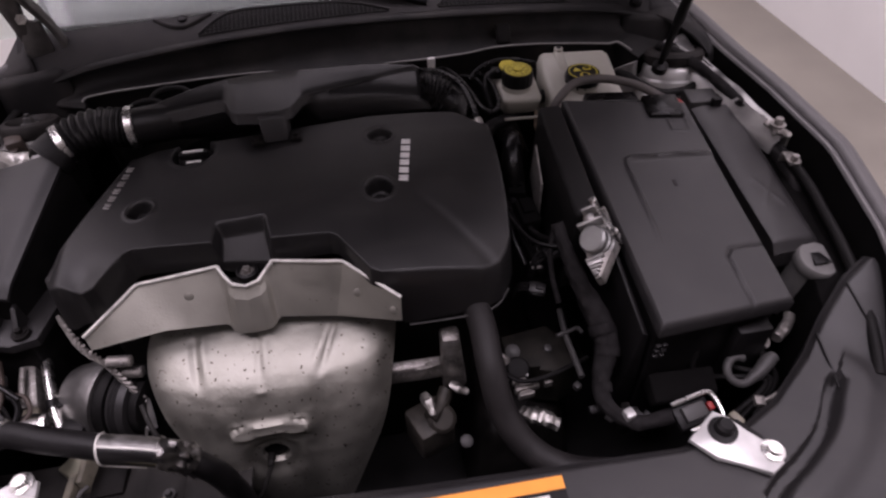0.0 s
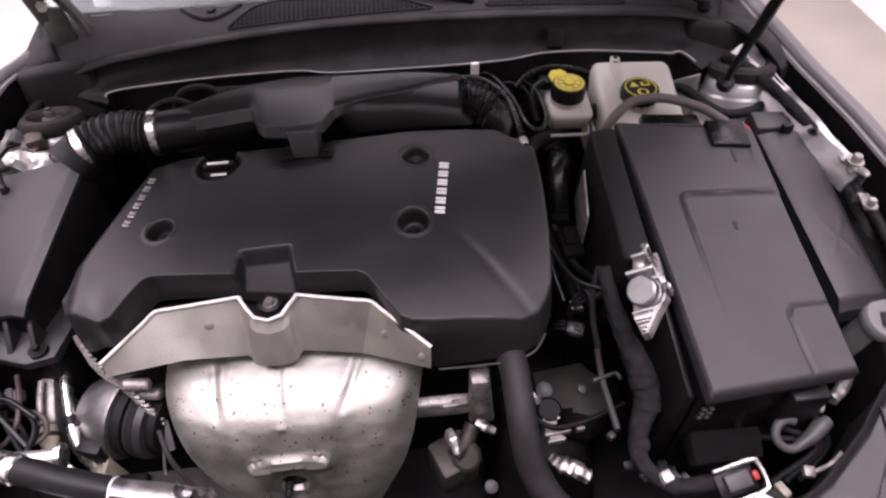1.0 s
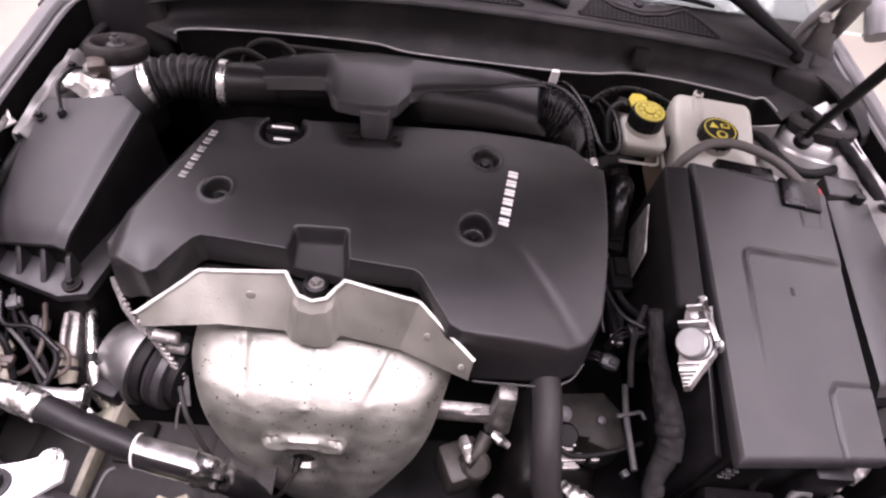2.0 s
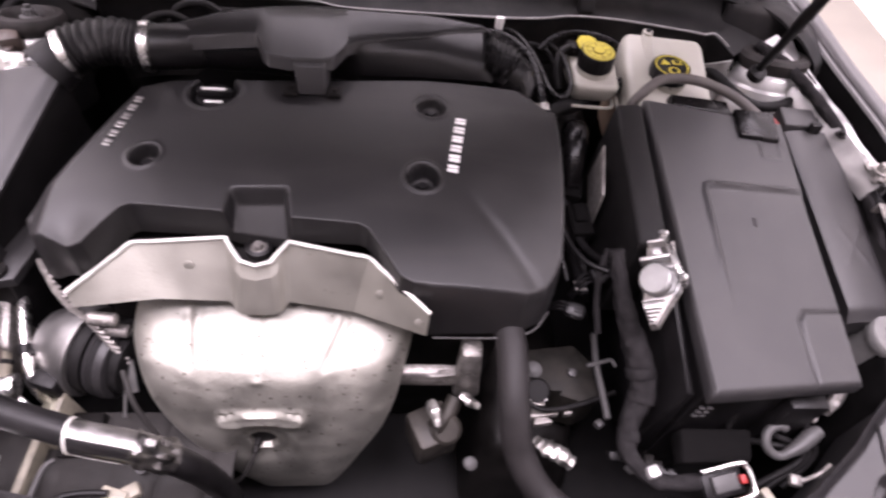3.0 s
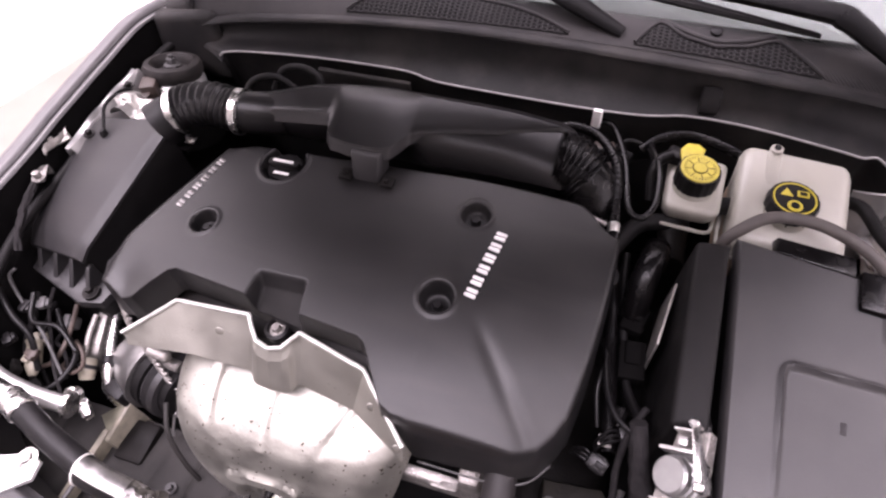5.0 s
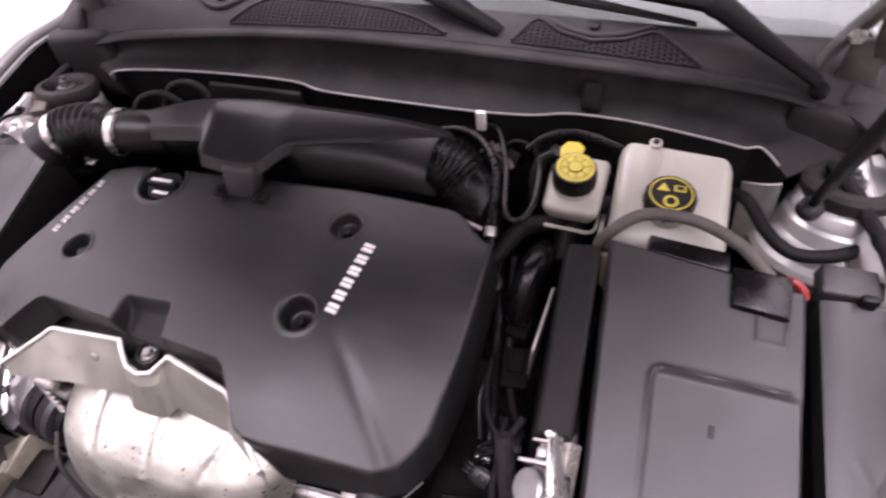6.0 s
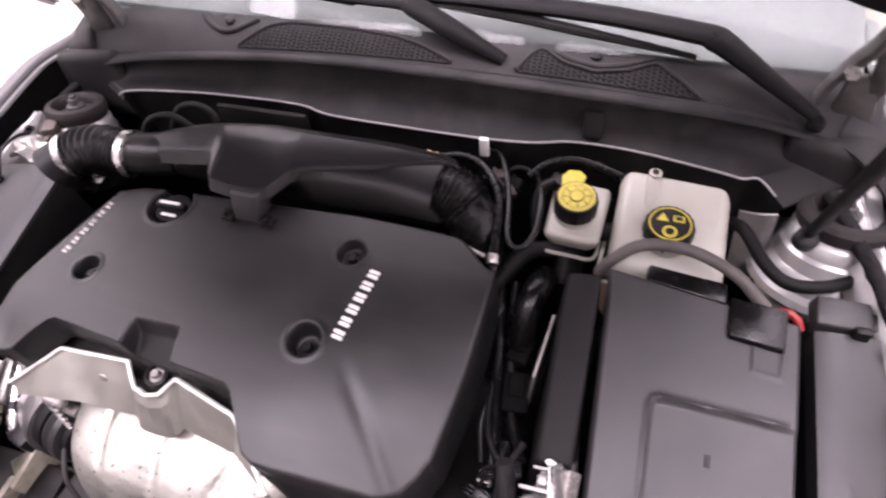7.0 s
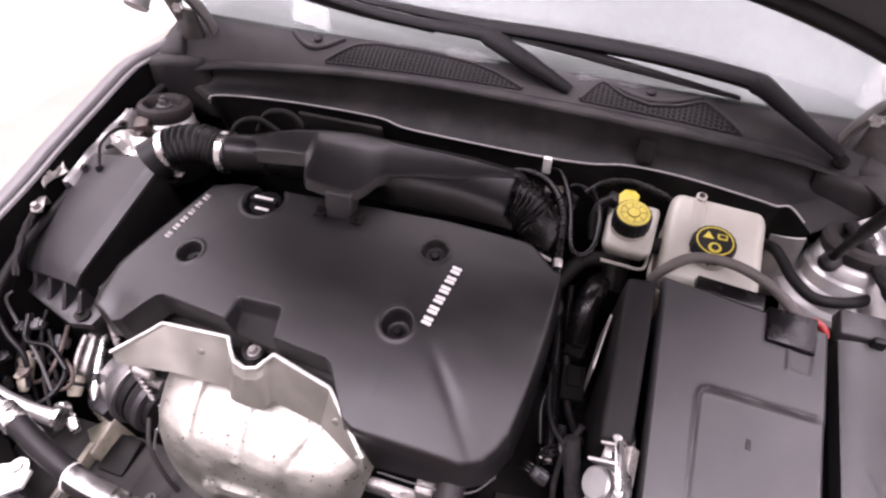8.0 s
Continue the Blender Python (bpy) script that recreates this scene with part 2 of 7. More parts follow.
def tube(bm, pts, r, n=8, segs=12, ribs=None, flat=1.0, rough=0.0):
    """A pipe along a smooth curve. r: one radius or one for each point; ribs: (count, depth); flat squeezes it in height."""
    line = smooth_line(pts, n)
    rs = list(r) if isinstance(r, (list, tuple)) else [r] * len(pts)
    rad = np.interp(np.linspace(0, len(pts) - 1, len(line)), range(len(pts)), rs)
    t0 = (line[1] - line[0]).normalized()
    up = Vector((0, 0, 1)) if abs(t0.z) < 0.9 else Vector((1, 0, 0))
    side = t0.cross(up).normalized()
    rings = []
    for i, q in enumerate(line):
        t = (line[min(i + 1, len(line) - 1)] - line[max(i - 1, 0)]).normalized()
        side = (side - t * side.dot(t)).normalized()
        nrm = side.cross(t)
        k = rad[i]
        if ribs:
            k += ribs[1] * math.cos(2 * math.pi * ribs[0] * i / (len(line) - 1))
        ring = []
        for j in range(segs):
            a = 2 * math.pi * j / segs
            w = k * (1 + (rough * noise.noise(q * 70 + Vector((j * 1.7, 0, 0))) if rough else 0))
            ring.append(bm.verts.new(q + side * (w * math.cos(a)) + nrm * (w * flat * math.sin(a))))
        rings.append(ring)
    for a, b in zip(rings, rings[1:]):
        for j in range(segs):
            bm.faces.new((a[j], a[(j + 1) % segs], b[(j + 1) % segs], b[j]))
    bm.faces.new(rings[0][::-1])
    bm.faces.new(rings[-1])
    return bm


def sheet(bm, grid, thick, way=None):
    """A curved sheet from rows of points, with thickness along way (or downwards)."""
    off = Vector(way) * thick if way else Vector((0, 0, -thick))
    a = [[bm.verts.new(p) for p in row] for row in grid]
    b = [[bm.verts.new(Vector(p) + off) for p in row] for row in grid]
    R, C = len(grid), len(grid[0])
    for i in range(R - 1):
        for j in range(C - 1):
            bm.faces.new((a[i][j], a[i][j + 1], a[i + 1][j + 1], a[i + 1][j]))
            bm.faces.new((b[i][j], b[i + 1][j], b[i + 1][j + 1], b[i][j + 1]))
    for i in range(R - 1):
        bm.faces.new((a[i][0], a[i + 1][0], b[i + 1][0], b[i][0]))
        bm.faces.new((a[i][-1], b[i][-1], b[i + 1][-1], a[i + 1][-1]))
    for j in range(C - 1):
        bm.faces.new((a[0][j], b[0][j], b[0][j + 1], a[0][j + 1]))
        bm.faces.new((a[-1][j], a[-1][j + 1], b[-1][j + 1], b[-1][j]))
    return bm


def B():
    return bmesh.new()


def step(a, b, x):
    t = max(0.0, min(1.0, (x - a) / (b - a)))
    return t * t * (3 - 2 * t)


def bolt(bm, at, r=0.006, h=0.006, axis=(0, 0, 1), washer=True):
    if washer:
        lathe(bm, [(r * 1.7, 0), (r * 1.7, h * 0.25)], at, axis, 18)
    top = Vector(at) + Vector(axis).normalized() * h * 0.25
    lathe(bm, [(r, 0), (r, h * 0.8), (r * 0.85, h)], top, axis, 6)
    return bm


# ---- the room ----
def wall(name, a, b, h=3.0, t=0.12, material=None):
    a, b = Vector(a), Vector(b)
    d = (b - a).normalized()
    out = Vector((d.y, -d.x, 0)) * t
    bm = B()
    slab(bm, [a[:2], b[:2], (b + out)[:2], (a + out)[:2]], 0, h, 0)
    return solid(name, bm, material or WALL, "unseen grey wall added to dim the light from the front" if material else "white painted showroom wall", "wall", kind="structure")


bm = B()
box(bm, (-3.4, -5.2, -0.1), (2.4, 4.9, 0.0), 0)
solid("floor", bm, FLOOR, "beige sealed concrete garage floor", "floor", kind="structure")
bm = B()
box(bm, (-3.4, -5.2, 3.0), (2.4, 4.9, 3.1), 0)
solid("ceiling", bm, WALL, "white garage ceiling", "ceiling", kind="structure")
wall("wall_east", (2.16, 4.7, 0), (2.16, -5.0, 0), t=-0.12)
wall("wall_west", (-2.62, -0.6, 0), (-1.30, 2.85, 0), t=-0.12)
wall("wall_west_front", (-2.62, -5.0, 0), (-2.62, -0.6, 0), t=-0.12)
wall("wall_north", (-1.30, 2.85, 0), (-1.30, 4.7, 0), t=-0.12)
wall("wall_back", (-1.30, 4.7, 0), (2.16, 4.7, 0), t=-0.12)
# unseen wall, added in grey to keep the light from the front low
wall("wall_south", (2.16, -5.0, 0), (-2.62, -5.0, 0), t=-0.12, material=DIM_WALL)

# ---- engine cover ----
def cover_front(x):
    """The plan's front edge of the cover."""
    xs = [-0.445, -0.43, -0.385, -0.370, -0.335, -0.325, -0.062, -0.052, -0.014, 0.000, 0.13, 0.155, 0.168, 0.176]
    ys = [-0.035, -0.060, -0.082, -0.078, -0.038, -0.034, -0.064, -0.070, -0.126, -0.133, -0.128, -0.116, -0.098, -0.080]
    return float(np.interp(x, xs, ys))


def cover_top(x, y):
    z = 0.899 + 0.062 * min(x, 0) - 0.03 * max(-x - 0.30, 0)
    z -= 0.72 * max(0.0, 0.055 - y) ** 2
    z -= 0.70 * max(0.0, x + 0.02) ** 2 * (1.0 - 0.45 * step(0.0, 0.13, y))
    z -= 0.016 * step(-0.06, 0.19, x) * step(0.06, -0.15, y)
    z -= 0.02 * step(0.03, 0.0, (x + 0.445 - 0.35 * max(0, y))) * 1.0
    z -= 0.008 * math.exp(-(((x + 0.388) / 0.026) ** 2 + ((y + 0.072) / 0.028) ** 2))
    # soft groove along the ridge
    a, b = Vector((0.040, -0.002)), Vector((0.137, -0.127))
    p = Vector((x, y))
    t = max(0.0, min(1.0, (p - a).dot(b - a) / (b - a).length_squared))
    z -= 0.0022 * math.exp(-((p - a - (b - a) * t).length / 0.0085) ** 2) * step(0, 0.4, t)
    for hx, hy, r, d in ((0.0, 0.0, 0.0175, 0.024), (-0.327, 0.037, 0.0150, 0.02), (0.012, 0.120, 0.0160, 0.016), (-0.267, 0.151, 0.029, 0.022)):
        q = math.hypot(x - hx, y - hy)
        z -= d * step(r + 0.003, r - 0.003, q)
        z += 0.0014 * math.exp(-((q - r - 0.005) / 0.003) ** 2)
    w = 0.031 + 0.006 * step(-0.02, -0.07, y)
    n = step(w + 0.004, w - 0.004, abs(x + 0.187)) * step(-0.012, -0.024, y)
    z -= n * (0.012 + 0.75 * max(0, -0.012 - y))
    return z


def engine_cover():
    top = thing("engine_cover", "matte black plastic engine cover with four bolt recesses", "engine cover", (-0.13, 0.02, 0.8))
    bm = B()
    NU, NV = 400, 170
    rows = []
    for j in range(NV + 1):
        v = j / NV
        row = []
        for i in range(NU + 1):
            u = i / NU
            left = -0.445 + 0.085 * v
            right = 0.179 - 0.017 * (1 - v) ** 2.2
            x = left + (right - left) * u
            xf = -0.445 + (0.177 + 0.445) * u
            yf = cover_front(xf)
            yb = 0.172 - 0.035 * step(0.90, 1.0, u) - 0.01 * step(0.08, 0.0, u)
            y = yf + (yb - yf) * v
            row.append(Vector((x, y, cover_top(x, y))))
        rows.append(row)
    grid = [[bm.verts.new(p) for p in row] for row in rows]
    for a, b in zip(grid, grid[1:]):
        for i in range(NU):
            bm.faces.new((a[i], a[i + 1], b[i + 1], b[i]))
    edge = grid[0] + [r[-1] for r in grid[1:]] + grid[-1][-2::-1] + [r[0] for r in grid[-2:0:-1]]
    prev = edge
    n = len(edge)
    co = [v.co.copy() for v in edge]
    for out, down in ((0.0025, 0.0015), (0.004, 0.004), (0.007, 0.03), (0.011, None)):
        ringv = []
        for i in range(n):
            tan = co[(i + 2) % n] - co[i - 2]
            nrm = Vector((tan.y, -tan.x, 0)).normalized()
            dip = step(-0.425, -0.398, co[i].x) * step(0.012, -0.012, co[i].x) * step(0.0, -0.02, co[i].y)
            p = co[i] + nrm * out * (1 - 0.75 * dip)
            rim = float(np.interp(p.x, [-0.402, -0.333, -0.238, -0.212, -0.168, -0.146, -0.060, 0.006], [0.794, 0.828, 0.838, 0.827, 0.828, 0.844, 0.853, 0.842]))
            low = (0.776 + 0.03 * step(0.02, 0.15, p.y)) * (1 - dip) + (rim - 0.004) * dip
            p.z = co[i].z - down if down is not None else low
            if down is not None:
                p.z = max(p.z, low + 0.004)
            ringv.append(bm.verts.new(p))
        for i in range(n):
            bm.faces.new((prev[i], ringv[i], ringv[(i + 1) % n], prev[(i + 1) % n]))
        prev = ringv
    part("shell", bm, COVER, top, "", 70)
    for x, y, z in ((0.0, 0.0, 0.8725), (-0.327, 0.037, 0.858), (0.012, 0.120, 0.881)):
        bm = B()
        bolt(bm, (x, y - 0.002, z), 0.0062, 0.008)
        part("bolt", bm, BLACK, top)
    # grey bead paints the highlight along the cover's lower edge
    bm = B()
    tube(bm, [(0.016, -0.1475, 0.7765), (0.08, -0.1475, 0.7765), (0.115, -0.1445, 0.7765), (0.141, -0.134, 0.7765), (0.160, -0.110, 0.7765)], 0.0013, 6, 6)
    part("lip_highlight", bm, GREYPLUG, top, "thin grey bead painting the highlight on the lower edge")
    # raised silver emblem strips: twelve plain upright bars each
    def emblem(x0, y0, x1, y1, wide, coat):
        a = math.atan2(y1 - y0, x1 - x0)
        long = math.hypot(x1 - x0, y1 - y0) / 12 * 0.56
        for k in range(12):
            t = (k + (0.62 if k % 2 == 0 else 0.38)) / 12
            x, y = x0 + (x1 - x0) * t, y0 + (y1 - y0) * t
            turn = Matrix.Translation((x, y, cover_top(x, y) + 0.0004)) @ Matrix.Rotation(a, 4, "Z")
            bm = B()
            rings = []
            for d, z in ((0.0, -0.001), (0.0, 0.0009), (0.0004, 0.0012)):
                hx, hy, c = long / 2 - d, wide / 2 - d, 0.2 * long
                ring = [(hx - c, -hy), (hx, -hy + c), (hx, hy - c), (hx - c, hy), (-hx + c, hy), (-hx, hy - c), (-hx, -hy + c), (-hx + c, -hy)]
                rings.append([bm.verts.new(turn @ Vector((px, py, z))) for px, py in ring])
            for r0, r1 in zip(rings, rings[1:]):
                for q in range(8):
                    bm.faces.new((r0[q], r0[(q + 1) % 8], r1[(q + 1) % 8], r1[q]))
            bm.faces.new(rings[-1])
            part("emblem_mark", bm, coat, top, "raised silver emblem mark")
    emblem(0.034, 0.006, 0.050, 0.104, 0.0132, SILVER_PRINT)
    emblem(-0.377, 0.050, -0.357, 0.144, 0.0098, DULLALU)
    return top


engine_cover()


def oil_cap():
    cap = thing("oil_filler_cap", "black oil filler cap with silver print", "oil cap", (-0.267, 0.151, 0.865))
    bm = B()
    lathe(bm, [(0.025, 0), (0.025, 0.012), (0.023, 0.015)], (-0.267, 0.151, 0.860), (0, 0, 1), 28, 14, 0.02)
    box(bm, (-0.289, 0.146, 0.873), (-0.245, 0.157, 0.885), 0.003)
    part("knob", bm, BLACK, cap)
    for y, w in ((0.1515, 0.015), (0.1385, 0.011)):
        bm = B()
        box(bm, (-0.267 - w, y - 0.0022, 0.8745 if y < 0.145 else 0.8848), (-0.267 + w, y + 0.0022, 0.8762 if y < 0.145 else 0.8862), 0.0005)
        part("print", bm, SILVER_PRINT, cap, "silver print bar")


oil_cap()

# ---- exhaust manifold heat shields ----
def upper_shield():
    sh = thing("upper_heat_shield", "bent bright steel heat shield under the cover", "heat shield", (-0.2, -0.09, 0.8))
    T = [(-0.402, -0.104, 0.794), (-0.333, -0.055, 0.827), (-0.226, -0.054, 0.840), (-0.217, -0.067, 0.834), (-0.207, -0.079, 0.829), (-0.190, -0.084, 0.827), (-0.173, -0.080, 0.830), (-0.163, -0.069, 0.836), (-0.152, -0.062, 0.845), (-0.060, -0.087, 0.852), (0.008, -0.153, 0.842)]
    L = [(-0.398, -0.113, 0.776), (-0.303, -0.104, 0.784), (-0.226, -0.100, 0.775), (-0.219, -0.104, 0.770), (-0.209, -0.107, 0.767), (-0.190, -0.108, 0.766), (-0.171, -0.107, 0.767), (-0.161, -0.104, 0.770), (-0.154, -0.100, 0.775), (-0.079, -0.112, 0.774), (0.006, -0.160, 0.803)]
    def along(P, t):
        k = min(int(t), len(P) - 2)
        return Vector(P[k]).lerp(Vector(P[k + 1]), t - k)
    ts = [k + f for k in range(10) for f in (0.0, 0.08, 0.3, 0.5, 0.7, 0.92)] + [10.0]
    grid = []
    for v in np.linspace(0, 1, 9):
        row = []
        for t in ts:
            p = along(T, t).lerp(along(L, t), v)
            p.y -= 0.006 * step(2.7, 3.4, t) * step(7.3, 6.6, t) * step(0.05, 0.3, v)
            row.append(p)
        grid.append(row)
    bm = B()
    sheet(bm, grid, 0.0018, (0, 1, 0))
    part("plate", bm, SHIELD_TOP, sh, "", 14)
    bm = B()
    tube(bm, [along(T, t) + Vector((0, -0.0020, 0.0016)) for t in np.linspace(0, 10, 61)], 0.0025, 2, 10)
    part("rolled_edge", bm, EDGE, sh, "rolled edge with its highlight painted on")
    for t, v in ((1.55, 0.42), (9.3, 0.45), (9.88, 0.62)):
        p = along(T, t).lerp(along(L, t), v)
        bm = B()
        lathe(bm, [(0.0062, 0), (0.0056, 0.0010), (0.003, 0.0018)], p - Vector((0, 0.0002, 0)), (0, -1, 0.45), 16)
        part("dimple", bm, SHIELD_TOP, sh)
    bm = B()
    lathe(bm, [(0.015, 0), (0.015, 0.010), (0.011, 0.012), (0.010, 0.006), (0.004, 0.005)], (-0.189, -0.060, 0.822))
    part("grommet", bm, BLACK, sh, "black rubber grommet")
    bm = B()
    bolt(bm, (-0.189, -0.060, 0.827), 0.0058, 0.008)
    part("bolt", bm, CASTING, sh, "pale worn bolt head")


upper_shield()


def lower_shield():
    sh = thing("exhaust_heat_shield", "domed silver exhaust heat shield with dark specks", "heat shield", (-0.18, -0.18, 0.6))
    prof = [(0.752, -0.076, -0.342, 0.000), (0.750, -0.100, -0.347, 0.001), (0.745, -0.126, -0.351, 0.000), (0.736, -0.151, -0.352, -0.002), (0.722, -0.173, -0.351, -0.007), (0.700, -0.191, -0.345, -0.014), (0.668, -0.206, -0.334, -0.022), (0.630, -0.216, -0.317, -0.034), (0.585, -0.222, -0.296, -0.050), (0.500, -0.224, -0.262, -0.078), (0.420, -0.215, -0.240, -0.100)]
    pv = np.linspace(0, len(prof) - 1, 120)
    A = np.array(prof)
    k = np.arange(len(prof))
    grid = []
    for v in pv:
        i, f = min(int(v), len(prof) - 2), v - min(int(v), len(prof) - 2)
        q0, q1, q2, q3 = A[max(i - 1, 0)], A[i], A[i + 1], A[min(i + 2, len(prof) - 1)]
        z, y, xl, xr = 0.5 * (2 * q1 + (q2 - q0) * f + (2 * q0 - 5 * q1 + 4 * q2 - q3) * f * f + (3 * q1 - q0 - 3 * q2 + q3) * f ** 3)
        row = []
        for u in np.linspace(0, 1, 150):
            x = xl + (xr - xl) * u
            bulge = 1 - abs(2 * u - 1) ** 7
            yy = y + (0.055 - 0.02 * step(4, 8, v)) * (1 - bulge)
            zz = z - 0.02 * (1 - bulge)
            # two pressed flutes on the crown, and the ledge below them
            crown = step(0.3, 1.2, v) * step(4.2, 2.6, v)
            for fx, w, d, lean in ((-0.276, 0.006, 0.0027, 0.003), (-0.263, 0.005, -0.0013, 0.003), (-0.192, 0.004, 0.0013, 0.001), (-0.182, 0.005, -0.0013, 0.001), (-0.094, 0.005, 0.0022, -0.010), (-0.106, 0.006, -0.0014, -0.010)):
                g = math.exp(-(((x - fx - lean * (v - 2)) / w) ** 2))
                yy += d * g * crown
                zz -= d * g * crown
            brow = 4.35 - 0.75 * step(0.055, 0.115, abs(x + 0.19))
            yy += 0.0020 * step(brow - 0.2, brow + 0.6, v) * step(0.15, 0.11, abs(x + 0.19))
            dimple = math.exp(-((x + 0.192) / 0.007) ** 2 - ((v - 4.25) / 0.16) ** 2)
            yy -= 0.0022 * dimple
            # pressed bar and round port
            bar = step(0.056, 0.048, abs(x + 0.190)) * step(0.010, 0.006, abs(z - 0.672 + 3.2 * (x + 0.19) ** 2))
            rim = math.exp(-((math.hypot(max(abs(x + 0.190) - 0.044, 0), z - 0.672) - 0.008) / 0.0028) ** 2)
            yy -= 0.0060 * bar + 0.0025 * rim
            hole = math.hypot((x + 0.194), (z - 0.606))
            dish = step(0.05, 0.03, hole)
            yy += 0.010 * dish
            yy += 0.03 * step(0.020, 0.016, hole)
            wave = 0.0007 * noise.noise(Vector((x * 20, v * 0.8, 3.1))) + 0.00025 * noise.noise(Vector((x * 70, v * 3.0, 1.7)))
            row.append(Vector((x, yy - wave, zz + wave)))
        grid.append(row)
    bm = B()
    sheet(bm, grid, 0.0016, (0, 1, 0))
    part("dome", bm, SHIELD, sh)
    bm = B()
    lathe(bm, [(0.0165, 0), (0.0165, 0.004)], (-0.194, -0.196, 0.606), (0, -1, 0.2))
    part("port", bm, BLACK, sh, "dark round sensor port")
    bm = B()
    lathe(bm, [(0.006, 0), (0.006, 0.012), (0.0045, 0.013), (0.0045, 0.022)], (-0.203, -0.198, 0.594), (-0.1, -1, -0.1), 12)
    part("sensor", bm, GRIME, sh, "oxygen sensor in the port")


lower_shield()

# ---- intake: duct, bellows, clamps, air filter box ----
def clamp(parent, at, axis, r):
    bm = B()
    lathe(bm, [(r, -0.006), (r + 0.002, -0.005), (r + 0.002, 0.005), (r, 0.006)], at, axis, 32)
    a = Vector(axis).normalized()
    side = a.cross(Vector((0, 0, 1))).normalized()
    q = Vector(at) + Vector((0, 0, -0.5)) * r - side * r * 0.85
    lathe(bm, [(0.005, -0.009), (0.005, 0.009)], q, a.cross(side), 10)
    part("clamp", bm, STEEL, parent, "bright worm-drive hose clamp")


def intake_duct():
    d = thing("intake_duct", "black plastic air intake duct with corrugated ends", "intake duct", (-0.13, 0.23, 0.86))
    bm = B()
    tube(bm, [(-0.365, 0.212, 0.899), (-0.345, 0.215, 0.899), (-0.32, 0.220, 0.898), (-0.29, 0.226, 0.897)], [0.0285, 0.029, 0.030, 0.029], 8, 32)
    part("cuff", bm, GLOSS, d)
    # blow-moulded body: rounded top, sharp front edge with a lobe, chamfer band and steep dark side
    ex = [-0.340, -0.312, -0.228, -0.216, -0.210, -0.203, -0.194, -0.165, -0.128, -0.114, -0.106, -0.098, -0.085, -0.05, 0.012, 0.056, 0.090, 0.106]
    ey = [0.206, 0.206, 0.213, 0.211, 0.200, 0.178, 0.168, 0.1635, 0.1640, 0.170, 0.184, 0.200, 0.207, 0.217, 0.230, 0.249, 0.260, 0.262]
    bm = B()
    rings, band = [], []
    for x in np.linspace(-0.340, 0.098, 190):
        yf = float(np.interp(x, ex, ey))
        zf = 0.931 - 0.09 * max(0, -x - 0.21) - 0.10 * max(0, x - 0.03) - 0.5 * max(0, x - 0.085)
        ys = float(np.interp(x, [-0.34, -0.22, -0.10, 0.02, 0.106], [0.199, 0.205, 0.203, 0.206, 0.204]))
        yc = float(np.interp(x, [-0.34, -0.25, -0.15, 0.0, 0.07, 0.106], [0.222, 0.246, 0.256, 0.258, 0.262, 0.264]))
        zc = zf + float(np.interp(x, [-0.34, -0.27, -0.15, 0.0, 0.07, 0.106], [0.004, 0.010, 0.014, 0.010, 0.003, 0.001]))
        zb = float(np.interp(x, [-0.34, -0.25, 0.0, 0.106], [0.874, 0.864, 0.852, 0.846]))
        yb = min(yf, ys + 0.004)
        ym = (yf + yc) / 2
        back = [(yc + 0.006, zb + 0.004), (yc + 0.018, zb + 0.018), (yc + 0.021, 0.900), (yc + 0.018, zc - 0.012), (yc + 0.010, zc - 0.004), (yc, zc),
                ((yc + ym) / 2, zc * 0.82 + zf * 0.18), (ym, zc * 0.55 + zf * 0.45), ((yf + ym) / 2, zc * 0.25 + zf * 0.75), (yf + 0.0010, zf), (yf - 0.0002, zf - 0.0010)]
        panel = [(yb - 0.006, zf - 0.0135), (yb - 0.0065, zf - 0.016), (yb - 0.004, zf - 0.0185), (ys - 0.001, zf - 0.024), (ys - 0.001, 0.896), (ys, 0.886), (ys + 0.004, zb + 0.010), (ys + 0.014, zb)]
        # barrel: a lip under the edge, then a round flank
        hy, hz, my = yf - ys + 0.010, zf - 0.890, ys - 0.010
        barrel = [(yf - 0.002, zf - 0.004)] + [(yf - 0.002 - hy * math.sin(a), zf - 0.005 - hz * (1 - math.cos(a))) for a in (0.45, 0.8, 1.15, 1.5)]
        barrel += [(my + 0.004, 0.878), (my + 0.012, zb + 0.010), (my + 0.026, zb)]
        k = step(-0.105, -0.07, x)
        sec = back + [(p[0] * (1 - k) + q[0] * k, p[1] * (1 - k) + q[1] * k) for p, q in zip(panel, barrel)]
        rings.append([bm.verts.new((x, y, z)) for y, z in sec])
        # strip over the chamfer, in paler plastic: the light it catches is painted on
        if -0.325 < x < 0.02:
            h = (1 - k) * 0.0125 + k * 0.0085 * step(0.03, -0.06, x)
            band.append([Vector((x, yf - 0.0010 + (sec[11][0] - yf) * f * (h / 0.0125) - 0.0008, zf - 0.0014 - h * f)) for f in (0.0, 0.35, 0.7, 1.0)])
    for dx, k in ((0.0022, 0.985), (0.0036, 0.95), (0.0040, 0.90)):
        rings.append([bm.verts.new((0.098 + dx, 0.238 + (y - 0.238) * k, 0.886 + (z - 0.886) * k)) for y, z in sec])
    n = len(rings[0])
    for r0, r1 in zip(rings, rings[1:]):
        for k in range(n):
            bm.faces.new((r0[k], r0[(k + 1) % n], r1[(k + 1) % n], r1[k]))
    bm.faces.new(rings[0])
    bm.faces.new(rings[-1])
    part("body", bm, GLOSS, d, "", 30)
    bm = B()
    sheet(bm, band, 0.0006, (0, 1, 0))
